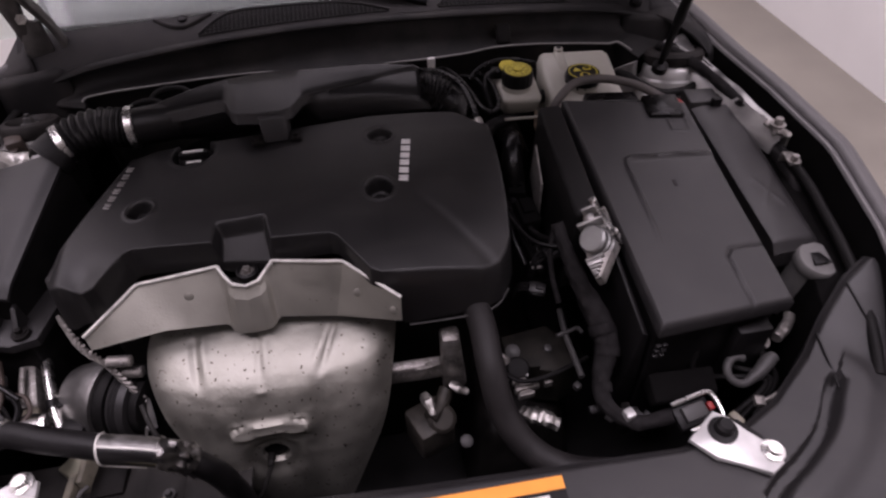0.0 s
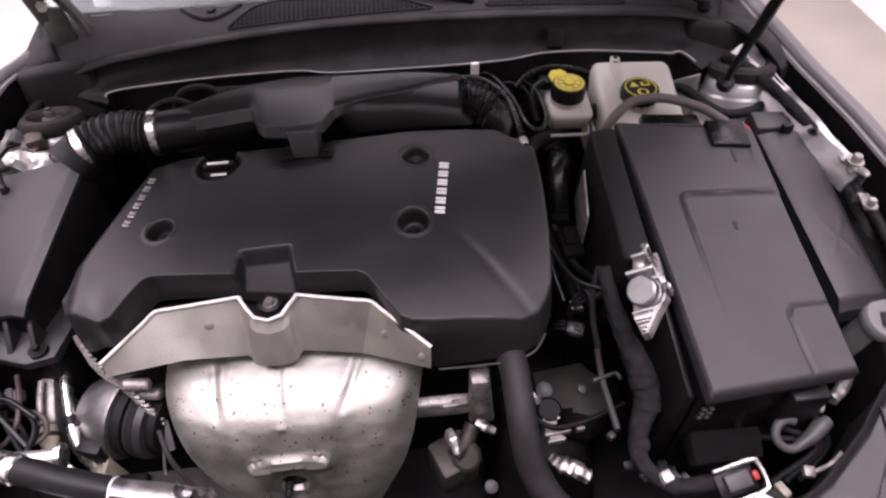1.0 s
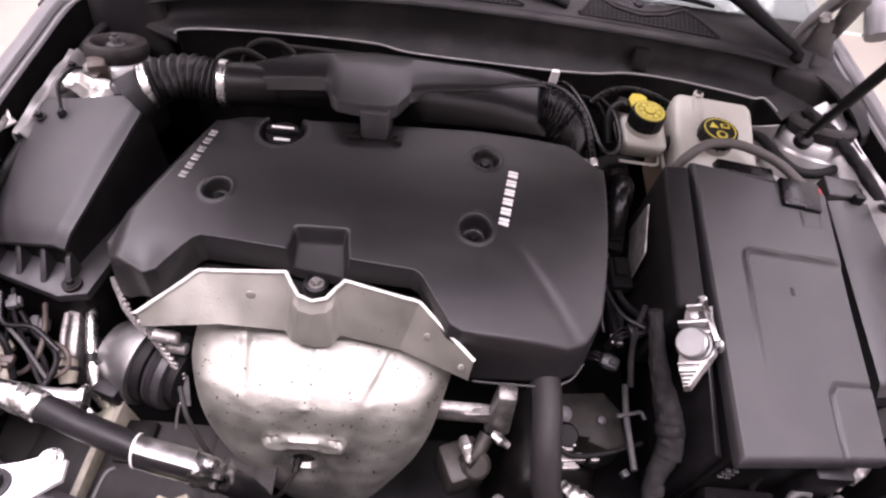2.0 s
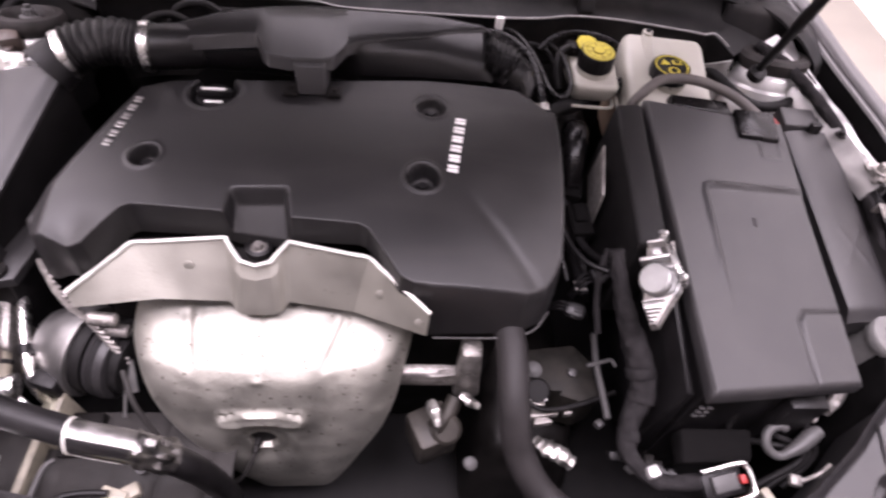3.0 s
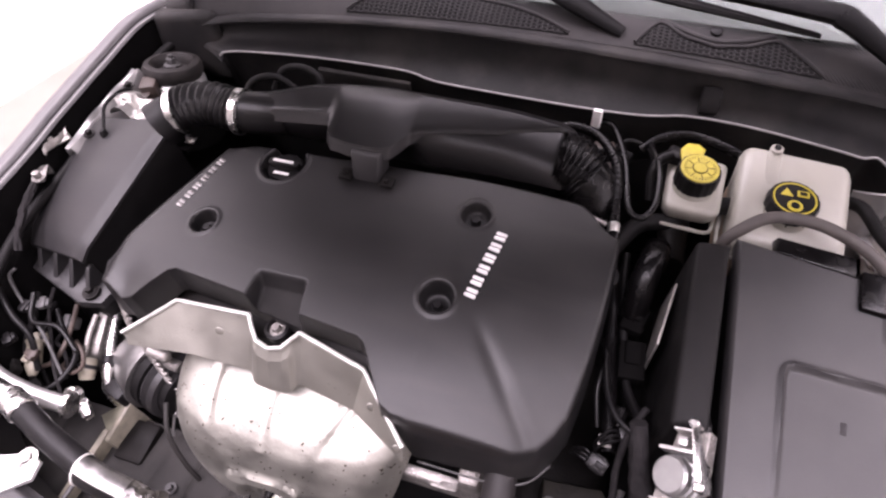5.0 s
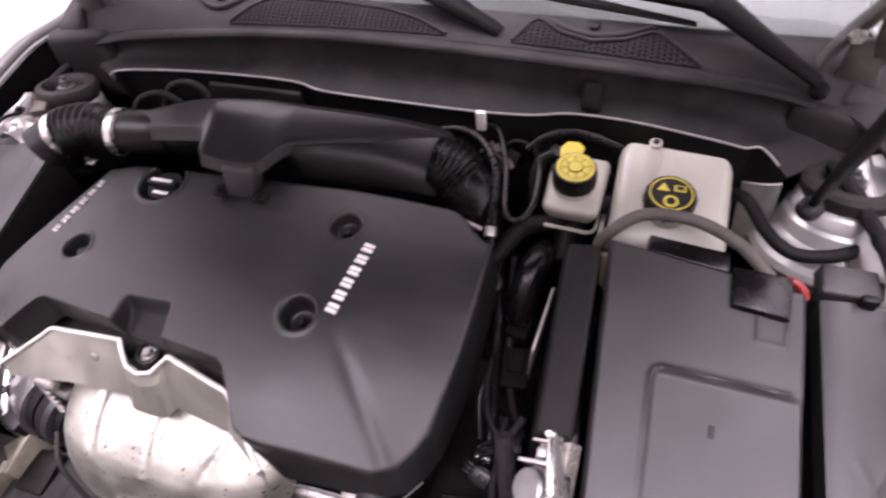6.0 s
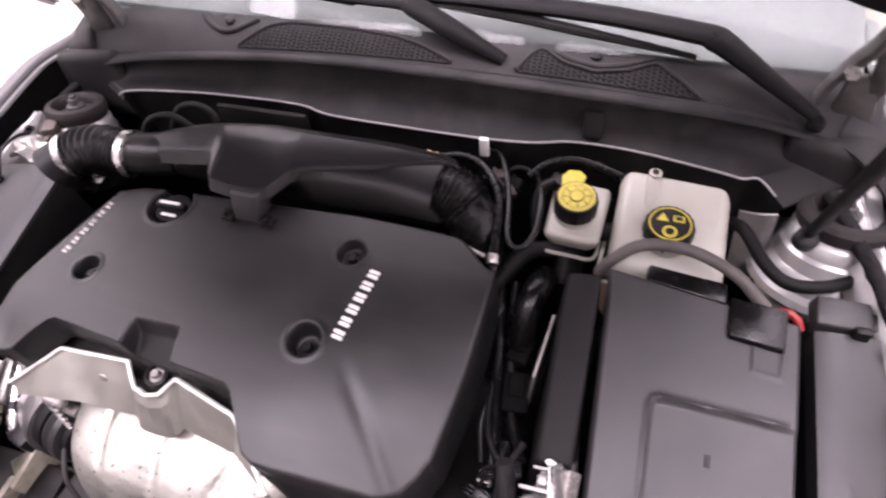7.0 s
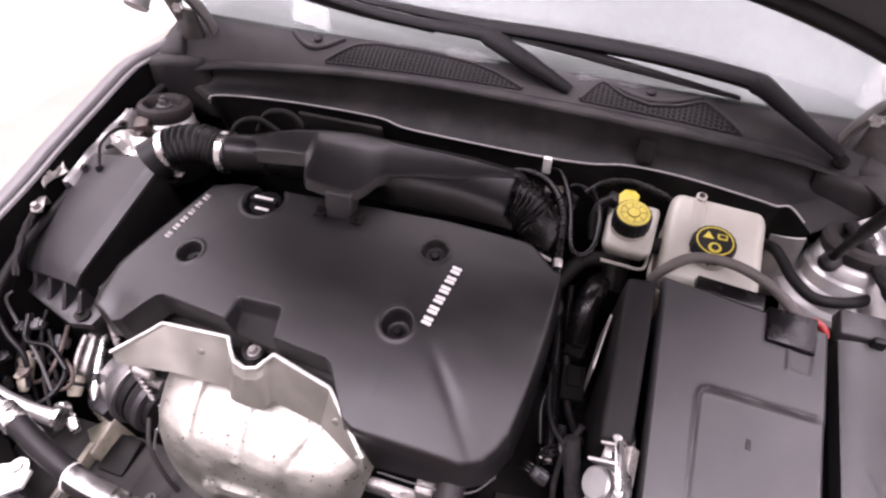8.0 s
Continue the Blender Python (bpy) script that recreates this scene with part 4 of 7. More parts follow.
def battery_box():
    b = thing("battery_box", "grey-black plastic battery cover with pressed ridges", "battery box", (0.42, -0.02, 0.6))
    bm = B()
    grid = []
    for v in np.linspace(0, 1, 150):
        row = []
        for u in np.linspace(0, 1, 90):
            fl, fr, bl, br = (0.327, -0.232), (0.522, -0.214), (0.311, 0.170), (0.517, 0.150)
            x = (fl[0] + (fr[0] - fl[0]) * u) * (1 - v) + (bl[0] + (br[0] - bl[0]) * u) * v
            y = (fl[1] + (fr[1] - fl[1]) * u) * (1 - v) + (bl[1] + (br[1] - bl[1]) * u) * v
            z = bat_z(x, y)
            e = min(u * 0.2, (1 - u) * 0.2, v * 0.38, (1 - v) * 0.38)
            z -= 0.006 * step(0.005, 0.0, e) ** 1.5
            # raised field bounded by a ridge that turns a corner
            def near(ax, ay, bx, by):
                p, q0, q1 = Vector((x, y)), Vector((ax, ay)), Vector((bx, by))
                t = max(0, min(1, (p - q0).dot(q1 - q0) / (q1 - q0).length_squared))
                return (p - q0 - (q1 - q0) * t).length
            d = min(near(0.382, 0.040, 0.505, 0.040), near(0.371, 0.028, 0.374, -0.13), near(0.371, 0.028, 0.375, 0.037), near(0.375, 0.037, 0.384, 0.040))
            fade = step(-0.14, 0.0, y)
            z += 0.0026 * math.exp(-((d / 0.0027) ** 2)) * fade
            inside = step(0.372, 0.378, x) * step(0.04, 0.034, y) * step(-0.16, 0.0, y)
            z -= 0.0025 * inside
            # access flap outline at the front corner
            f = min(near(0.462, -0.218, 0.459, -0.140), near(0.459, -0.140, 0.468, -0.128), near(0.468, -0.128, 0.520, -0.126))
            z -= 0.0026 * math.exp(-((f / 0.0022) ** 2))
            # small U-shaped mark near the back edge, and a stamped dot
            w = min(near(0.470, 0.115, 0.470, 0.088), near(0.470, 0.088, 0.498, 0.086), near(0.498, 0.086, 0.499, 0.112))
            z += 0.0015 * math.exp(-((w / 0.002) ** 2))
            row.append(Vector((x, y, z)))
        grid.append(row)
    sheet(bm, grid, 0.016)
    part("cover", bm, PLASTIC, b)
    bm = B()
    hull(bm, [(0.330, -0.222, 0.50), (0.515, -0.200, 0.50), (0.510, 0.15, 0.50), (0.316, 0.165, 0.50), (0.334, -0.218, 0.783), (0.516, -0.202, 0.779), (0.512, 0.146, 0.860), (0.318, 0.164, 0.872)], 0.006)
    # tray is coloured blacker than the cover
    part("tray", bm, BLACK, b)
    bm = B()
    box(bm, (0.455, -0.225, 0.62), (0.505, -0.195, 0.75), 0.004)
    part("tray_rib", bm, BLACK, b)
    for k in range(2):
        bm = B()
        for q in range(3):
            box(bm, (0.333 + 0.009 * k, -0.2275, 0.728 + 0.011 * q), (0.340 + 0.009 * k, -0.2225, 0.733 + 0.011 * q), 0.001)
        part("grip_rib", bm, PLASTIC, b, "small grey grip ribs")
    bm = B()
    hull(bm, [(0.330, -0.262, 0.655), (0.430, -0.262, 0.655), (0.440, -0.222, 0.655), (0.334, -0.222, 0.655), (0.334, -0.266, 0.676), (0.430, -0.262, 0.672), (0.438, -0.222, 0.680), (0.338, -0.222, 0.686)], 0.006)
    part("tray_foot", bm, NEAR_BLACK, b)
    bm = B()
    hull(bm, [(0.352, 0.160, 0.876), (0.440, 0.150, 0.872), (0.440, 0.180, 0.872), (0.352, 0.186, 0.876), (0.354, 0.163, 0.889), (0.438, 0.153, 0.884), (0.438, 0.178, 0.886), (0.354, 0.183, 0.891)], 0.002)
    part("latch", bm, WET, b, "slotted latch at the back of the cover")
    bm = B()
    turn = Matrix.Rotation(math.atan(0.222), 4, "X")
    box(bm, (0.4308, -0.0165, bat_z(0.434, -0.010) - 0.0052), (0.4372, -0.0035, bat_z(0.434, -0.010) - 0.0018), 0.0008, turn)
    part("stamp", bm, COWL, b, "small dark stamped mark")


battery_box()


def side_channel():
    bm = B()
    hull(bm, [(0.258, -0.060, 0.70), (0.300, -0.060, 0.70), (0.298, 0.150, 0.72), (0.255, 0.146, 0.72), (0.268, -0.054, 0.846), (0.306, -0.052, 0.848), (0.304, 0.158, 0.893), (0.266, 0.152, 0.895)], 0.006, 3)
    s = thing("air_channel", "long black plastic channel beside the battery cover", "air channel", (0.28, 0.05, 0.7))
    part("shell", bm, RUBBER, s)
    bm = B()
    hull(bm, [(0.300, -0.215, 0.60), (0.326, -0.222, 0.60), (0.312, 0.150, 0.70), (0.300, 0.150, 0.70), (0.318, -0.212, 0.765), (0.326, -0.214, 0.765), (0.311, -0.040, 0.838), (0.304, -0.045, 0.840)], 0.002)
    part("side_wall", bm, BLACK, s)


side_channel()


def control_module():
    c = thing("control_module", "finned bright aluminium control module on the battery box", "control module", (0.27, -0.09, 0.79))
    m = Matrix.Translation((0.275, -0.101, 0.856)) @ Matrix.Rotation(radians(-6), 4, "Z") @ Matrix.Rotation(radians(-28), 4, "Y") @ Matrix.Rotation(radians(12), 4, "X")
    def put(bm):
        for v in bm.verts:
            if v.co.y < -0.025:
                v.co.y = -0.025 + (v.co.y + 0.025) * 0.66
            elif v.co.y > 0.030:
                v.co.y = 0.030 + (v.co.y - 0.030) * 0.70
        bmesh.ops.transform(bm, matrix=m, verts=bm.verts)
        return bm
    bm = slab(B(), [(0.022, -0.014), (0.024, 0.050), (-0.008, 0.046), (-0.024, -0.030), (-0.021, -0.073), (-0.013, -0.073)], -0.040, -0.016, 0.003)
    part("housing", put(bm), CASTING, c, "grey cast housing")
    bm = box(B(), (0.016, -0.016, -0.032), (0.0225, 0.053, 0.008), 0.0015, Matrix.Rotation(radians(9), 4, "Z"))
    part("flange", put(bm), STEEL, c, "bright upright flange plate")
    for x, y in ((0.0135, 0.051), (0.0245, -0.014)):
        bm = lathe(B(), [(0.0055, -0.010), (0.0055, 0.008), (0.004, 0.0095)], (x, y, 0.0), (0, 0, 1), 14)
        part("screw_boss", put(bm), STEEL, c)
    for x0, x1, y in ((-0.006, 0.015, 0.042), (-0.018, 0.019, 0.018)):
        bm = box(B(), (x0, y - 0.002, -0.016), (x1, y + 0.002, 0.004), 0.001)
        part("rail", put(bm), ALUBODY, c)
    bm = box(B(), (-0.003, 0.023, -0.016), (0.007, 0.034, -0.002), 0.002)
    part("terminal_block", put(bm), ALUBODY, c)
    bm = lathe(B(), [(0.024, -0.030), (0.024, -0.019), (0.0215, -0.018), (0.0215, -0.012), (0.0195, -0.011), (0.0195, -0.002), (0.017, 0.0005)], (-0.006, -0.007, 0.0), (-0.3, -0.1, 1), 32)
    part("drum", put(bm), ALU, c, "round stepped aluminium drum")
    bm = box(B(), (0.006, -0.004, -0.016), (0.017, 0.000, -0.003), 0.001)
    box(bm, (0.008, 0.005, -0.016), (0.018, 0.009, -0.005), 0.001)
    part("lug", put(bm), ALUBODY, c)
    for x0, x1, y, h in ((-0.024, 0.001, -0.034, 0.0015), (-0.023, -0.004, -0.0435, 0.0055), (-0.022, -0.007, -0.054, 0.0015), (-0.021, -0.011, -0.062, 0.0015), (-0.020, -0.014, -0.069, 0.0015)):
        bm = box(B(), (x0, y - h, -0.026), (x1, y + h, -0.006), 0.0008)
        part("fin", put(bm), ALUBODY, c)


control_module()


def fuse_box():
    f = thing("fuse_box", "long grey plastic fuse box cover with a moulded cross", "fuse box", (0.585, 0.02, 0.65))
    bm = B()
    grid = []
    for v in np.linspace(0, 1, 60):
        row = []
        for u in np.linspace(0, 1, 30):
            x = (0.552 + 0.088 * u) * (1 - v) + (0.538 + 0.097 * u) * v
            y = -0.122 + 0.282 * v + 0.006 * u
            z = 0.797 + 0.060 * v - 0.012 * u - 0.006 * abs(2 * u - 1) ** 3 - 0.016 * max(0.0, (u - 0.72) / 0.28) ** 2
            z -= 0.012 * step(0.05, 0.0, v)
            def near(ax, ay, bx, by):
                p, q0, q1 = Vector((x, y)), Vector((ax, ay)), Vector((bx, by))
                t = max(0, min(1, (p - q0).dot(q1 - q0) / (q1 - q0).length_squared))
                return (p - q0 - (q1 - q0) * t).length
            d = min(near(0.570, -0.045, 0.606, 0.005), near(0.604, -0.045, 0.572, 0.005))
            z += 0.0014 * math.exp(-((d / 0.002) ** 2))
            row.append(Vector((x, y, z)))
        grid.append(row)
    sheet(bm, grid, 0.03)
    part("cover", bm, PLASTIC, f)
    bm = B()
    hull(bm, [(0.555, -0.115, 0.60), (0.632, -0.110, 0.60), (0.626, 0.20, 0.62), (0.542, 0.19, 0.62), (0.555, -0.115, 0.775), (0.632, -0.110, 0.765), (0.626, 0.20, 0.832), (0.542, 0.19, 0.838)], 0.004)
    # body is coloured blacker than the cover
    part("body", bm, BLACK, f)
    bm = B()
    hull(bm, [(0.536, 0.164, 0.836), (0.600, 0.166, 0.832), (0.600, 0.205, 0.838), (0.536, 0.202, 0.842), (0.538, 0.166, 0.860), (0.598, 0.168, 0.854), (0.596, 0.203, 0.860), (0.538, 0.200, 0.866)], 0.003)
    part("end_cap", bm, PLASTIC, f)
    bm = B()
    hull(bm, [(0.596, 0.172, 0.826), (0.632, 0.172, 0.822), (0.632, 0.196, 0.826), (0.596, 0.198, 0.830), (0.598, 0.174, 0.850), (0.630, 0.174, 0.846), (0.630, 0.194, 0.850), (0.598, 0.196, 0.854)], 0.003)
    box(bm, (0.574, 0.158, 0.838), (0.592, 0.168, 0.866), 0.003)
    part("hinge", bm, BLACK, f)


fuse_box()


def terminal_cover():
    t = thing("terminal_cover", "small square black terminal cover with a red cable", "terminal cover", (0.475, 0.14, 0.87))
    bm = B()
    hull(bm, [(0.440, 0.114, 0.858), (0.502, 0.110, 0.854), (0.504, 0.160, 0.864), (0.440, 0.162, 0.868), (0.442, 0.117, 0.880), (0.499, 0.113, 0.876), (0.500, 0.157, 0.887), (0.442, 0.159, 0.890)], 0.002)
    part("lid", bm, WET, t)
    bm = B()
    box(bm, (0.447, 0.106, 0.856), (0.495, 0.113, 0.864), 0.002)
    box(bm, (0.497, 0.108, 0.852), (0.508, 0.120, 0.868), 0.002)
    part("hinge", bm, BLACK, t)
    bm = B()
    tube(bm, [(0.494, 0.165, 0.866), (0.506, 0.166, 0.868), (0.516, 0.161, 0.864), (0.521, 0.155, 0.856)], 0.0048, 8, 12)
    part("cable", bm, RED, t, "red battery cable")


terminal_cover()

# ---- strut towers ----
def strut_tower(x, y, z, flare, k):
    s = thing("strut_tower", "bright stepped metal strut tower with a dark rubber mount", "strut tower", (x, y - 0.005, 0.6), "strut towers")
    lean = (0, 0.30, 1)
    def wide(prof):
        return [(r * k, h) for r, h in prof]
    bm = B()
    lathe(bm, wide([(0.064 + 0.024 * flare, -0.098), (0.064 + 0.020 * flare, -0.090), (0.064 + 0.010 * flare, -0.086), (0.064 + 0.006 * flare, -0.070), (0.064, -0.064), (0.062, -0.046), (0.057, -0.042), (0.055, -0.026), (0.051, -0.022), (0.040, -0.020)]), (x, y, z), lean, 40)
    part("tower", bm, ZINC, s)
    bm = B()
    lathe(bm, wide([(0.049, -0.016), (0.053, -0.010), (0.054, 0.002), (0.050, 0.008), (0.040, 0.010), (0.034, 0.004), (0.031, -0.006), (0.012, -0.007)]), (x, y, z - 0.006), lean, 40)
    part("mount", bm, MOUNT, s, "dull brown-black rubber top mount")
    bm = B()
    lathe(bm, wide([(0.017, -0.008), (0.016, 0.004), (0.010, 0.006), (0.009, 0.014), (0.005, 0.015), (0.005, 0.020)]), (x, y, z - 0.006), lean, 8)
    part("nut", bm, GREYPLUG, s)
    bm = B()
    slab(bm, [(x - 0.075, 0.232), (x + 0.040, 0.224), (x + 0.070, 0.40), (x - 0.064, 0.40)], 0.764, 0.772, 0.003, lambda px, py: 0.05 * (py - 0.3))
    # pale on the right; on the left the shade is put into the colour
    part("base_plate", bm, ZINC if flare else NEAR_BLACK, s, "pale grey plate round the tower" if flare else "plate blackened to sink into the shade round the tower")
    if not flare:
        # added sleeve, near-black, to darken the left tower's foot
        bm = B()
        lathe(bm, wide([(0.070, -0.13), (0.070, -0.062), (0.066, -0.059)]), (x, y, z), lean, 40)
        part("sleeve", bm, NEAR_BLACK, s, "near-black sleeve added to shade the tower's foot")
    for a in (3.9, 5.2):
        bm = B()
        bolt(bm, (x + 0.083 * math.cos(a), y + 0.083 * math.sin(a), 0.773), 0.006, 0.010)
        part("bolt", bm, STEEL, s)
    return s


strut_tower(0.576, 0.320, 0.872, 1, 1.0)
strut_tower(-0.558, 0.318, 0.866, 0, 0.87)

# ---- firewall, cowl, windscreen, wipers ----
def cowl_z(x):
    return 0.950 - 0.14 * abs(x - 0.05) ** 2.0 - 0.02 * step(0.45, 0.65, abs(x))


bm = B()
box(bm, (-0.70, 0.385, 0.28), (0.70, 0.40, 0.872), 0)
solid("firewall", bm, RUBBER, "black insulated firewall behind the engine", "firewall", kind="structure")

SEAM = [(-0.470, 0.335, 0.872), (-0.458, 0.347, 0.884), (-0.36, 0.362, 0.884), (-0.25, 0.366, 0.886), (-0.16, 0.364, 0.887), (-0.11, 0.352, 0.887), (0.0, 0.345, 0.890), (0.12, 0.341, 0.893), (0.19, 0.345, 0.894), (0.24, 0.356, 0.894), (0.32, 0.356, 0.892), (0.42, 0.343, 0.889), (0.450, 0.338, 0.888), (0.472, 0.342, 0.886), (0.505, 0.318, 0.868)]


def cowl_panel():
    c = thing("firewall_cowl", "black firewall cowl with a bright metal lip", "car cowl", (0, 0.37, 0.86))
    line = smooth_line(SEAM, 8)
    grid = []
    for v in np.linspace(0, 1, 12):
        row = []
        for p in line:
            tx = p.x * 1.30
            top = Vector((tx, 0.402 - 0.004 * math.sin(tx * 9), cowl_z(tx) + 0.002))
            q = p.lerp(top, v)
            q.y += 0.012 * math.sin(math.pi * v)
            q.z -= 0.010 * math.sin(math.pi * v) + 0.002 * noise.noise(q * 14)
            row.append(q)
        grid.append(row)
    bm = B()
    sheet(bm, grid, 0.004)
    part("apron", bm, SEAL, c)
    bm = B()
    tube(bm, [p + Vector((0, -0.006, 0.0050)) for p in line[4:-1:3]], 0.0016, 4, 10)
    part("lip", bm, LIP, c, "thin bright edge of the cowl panel")
    # underside face of the lip
    grid = [[p + Vector((0, 0.004 + 0.02 * v, -0.16 * v)) for p in line] for v in np.linspace(0, 1, 6)]
    bm = B()
    sheet(bm, grid, 0.004, (0, 1, 0))
    part("front_wall", bm, SEAL, c)
    bm = B()
    box(bm, (0.117, 0.330, 0.868), (0.130, 0.337, 0.900), 0.002)
    part("tab", bm, WHITE, c, "small white clip on the lip")
    for x, y, z in ((0.262, 0.374, 0.915),):
        bm = B()
        box(bm, (x - 0.013, y - 0.006, z - 0.022), (x + 0.013, y + 0.006, z + 0.014), 0.005, Matrix.Rotation(radians(-40), 4, "X"))
        part("clip", bm, RUBBER, c)
    bm = B()
    tube(bm, [(x, 0.398 - 0.004 * math.sin(x * 9), cowl_z(x)) for x in np.linspace(-0.615, 0.635, 25)], 0.012, 4, 12, None, 0.5)
    part("weatherstrip", bm, SEAL, c, "soft rubber bonnet seal along the cowl")
    for sx in (-1, 1):
        bm = B()
        hull(bm, [(sx * 0.490, 0.368, 0.800), (sx * 0.622, 0.362, 0.800), (sx * 0.632, 0.410, 0.810), (sx * 0.490, 0.412, 0.81), (sx * 0.500, 0.388, 0.916), (sx * 0.612, 0.374, 0.909), (sx * 0.622, 0.406, 0.906), (sx * 0.500, 0.406, 0.922)], 0.012, 4)
        part("end_block", bm, SEAL, c, "rounded rubber end block of the cowl")
        bm = B()
        hull(bm, [(sx * 0.55, 0.400, 0.84), (sx * 0.628, 0.398, 0.84), (sx * 0.606, 0.50, 0.84), (sx * 0.57, 0.50, 0.84), (sx * 0.55, 0.402, 0.922), (sx * 0.622, 0.400, 0.904), (sx * 0.598, 0.50, 0.930), (sx * 0.580, 0.49, 0.958)], 0.010, 3)
        part("corner_piece", bm, COWL, c, "grey plastic corner piece below the pillar")
    # rubber end of the seal folded over the inner wing
    inner = smooth_line([(0.545, 0.398, 0.914), (0.585, 0.366, 0.906), (0.609, 0.322, 0.896), (0.622, 0.286, 0.880), (0.624, 0.278, 0.862)], 6)
    outer = smooth_line([(0.612, 0.412, 0.908), (0.630, 0.380, 0.904), (0.640, 0.336, 0.897), (0.643, 0.300, 0.884), (0.642, 0.282, 0.866)], 6)
    grid = []
    for v in np.linspace(0, 1, 7):
        grid.append([p.lerp(q, v) + Vector((0, 0, 0.006 * math.sin(math.pi * v) + 0.003 * noise.noise(Vector((p.y * 30, v * 3, 0))))) for p, q in zip(inner, outer)])
    bm = B()
    sheet(bm, grid, 0.005)
    part("seal_end", bm, SEAL, c, "folded rubber end of the seal")
    bm = B()
    grid = [[Vector((0.462, 0.324, 0.842)).lerp(Vector((0.500, 0.306, 0.866)), u).lerp(Vector((0.472, 0.300, 0.74)).lerp(Vector((0.514, 0.300, 0.74)), u), v) + Vector((0, -0.008 * math.sin(math.pi * u), 0.006 * math.sin(math.pi * u) * (1 - v))) for u in np.linspace(0, 1, 9)] for v in np.linspace(0, 1, 9)]
    sheet(bm, grid, 0.003, (0, 1, 0))
    part("corner_plate", bm, UNDERHOOD, c, "pale grey metal corner plate beside the tower")
    # foam pad and a loop of hose behind the duct
    bm = B()
    box(bm, (-0.312, 0.353, 0.836), (-0.158, 0.362, 0.872), 0.003)
    part("pad", bm, SHROUD, c, "dull brown-grey foam pad")
    return c


cowl_panel()
hose("wire_loop", [(-0.36, 0.30, 0.865), (-0.345, 0.318, 0.892), (-0.31, 0.322, 0.898), (-0.285, 0.315, 0.885), (-0.29, 0.300, 0.862)], 0.006, "black wire loop behind the intake duct")
hose("wire_loop", [(-0.40, 0.27, 0.86), (-0.385, 0.290, 0.886), (-0.350, 0.30, 0.892), (-0.31, 0.296, 0.872)], 0.0055, "black wire loop behind the intake duct")


def glass_base(x):
    return 0.438 + 0.012 * step(0.3, 0.7, abs(x)) + 0.03 * abs(x) ** 2


def cowl_grille():
    g = thing("cowl_grille", "dark plastic cowl grille with honeycomb vents under the windscreen", "cowl grille", (0, 0.43, 0.93))
    grid = []
    def surf(x, v):
        y0, y1 = 0.400, glass_base(x) + 0.02
        z0, z1 = cowl_z(x) + 0.006, 0.966 - 0.05 * abs(x) ** 2.2
        return Vector((x, y0 + (y1 - y0) * v, z0 + (z1 - z0) * v + 0.004 * math.sin(math.pi * v)))
    for v in np.linspace(0, 1, 10):
        grid.append([surf(x, v) for x in np.linspace(-0.585, 0.60, 60)])
    bm = B()
    sheet(bm, grid, 0.006)
    part("panel", bm, COWL, g)
    # honeycomb fields: black sheet standing for the shade in the openings, and raised lattice
    def field(x0, x1, va, vb, cell):
        bm = B()
        gr = [[surf(x, va(x) + (vb(x) - va(x)) * v) + Vector((0, 0, 0.0012)) for x in np.linspace(x0, x1, 24)] for v in np.linspace(0, 1, 6)]
        sheet(bm, gr, 0.0008)
        bed = part("vent", bm, PAD, g, "honeycomb air vent")
        bm = B()
        tube(bm, [surf(x, vb(x) + 0.02) + Vector((0, 0, 0.003)) for x in np.linspace(x0, x1, 22)], 0.0024, 3, 8)
        part("vent_rim", bm, COWL, bed)
        bm = B()
        k = 0
        x = x0 + cell
        while x < x1 - cell:
            lo, hi = va(x), vb(x)
            rows = max(1, int((hi - lo) * 0.08 / (cell * 0.9)))
            for r in range(rows):
                v = lo + (hi - lo) * (r + 0.5 + 0.25 * (k % 2)) / (rows + 0.3)
                p = surf(x, v) + Vector((0, 0, 0.0022))
                n = 6
                ro, ri = cell * 0.60, cell * 0.42
                a = [bm.verts.new(p + Vector((ro * math.cos(i * math.pi / 3), ro * math.sin(i * math.pi / 3), 0))) for i in range(n)]
                b = [bm.verts.new(p + Vector((ri * math.cos(i * math.pi / 3), ri * math.sin(i * math.pi / 3), 0))) for i in range(n)]
                for i in range(n):
                    bm.faces.new((a[i], a[(i + 1) % n], b[(i + 1) % n], b[i]))
            x += cell * 0.95
            k += 1
        part("lattice", bm, COWL, bed)
    field(-0.268, 0.062, lambda x: 0.08, lambda x: float(np.interp(x, [-0.268, -0.225, -0.19, -0.10, -0.03, 0.02, 0.062], [0.10, 0.66, 0.82, 0.78, 0.66, 0.42, 0.10])), 0.0080)
    field(0.150, 0.385, lambda x: 0.08, lambda x: float(np.interp(x, [0.150, 0.177, 0.210, 0.250, 0.290, 0.326, 0.385], [0.10, 0.80, 0.42, 0.30, 0.42, 0.72, 0.10])), 0.0080)
    bm = B()
    for k in range(20):
        x = 0.392 + 0.0053 * k
        a, b = surf(x, 0.06), surf(x - 0.055, 0.94)
        tube(bm, [a + Vector((0, 0, 0.001)), (a + b) / 2 + Vector((0, 0, 0.003)), b + Vector((0, 0, 0.001))], 0.0010, 1, 5)
    part("fine_ribs", bm, COWL, g, "fine parallel ribs")
    for x, half in ((0.250, 0.072), (-0.296, 0.048)):
        bm = B()
        lathe(bm, [(0.008, 0), (0.0075, 0.003), (0.004, 0.005)], surf(x, 0.75) + Vector((0, 0, 0.001)), (0, -0.2, 1), 18)
        part("push_clip", bm, BLACK, g)
        bm = B()
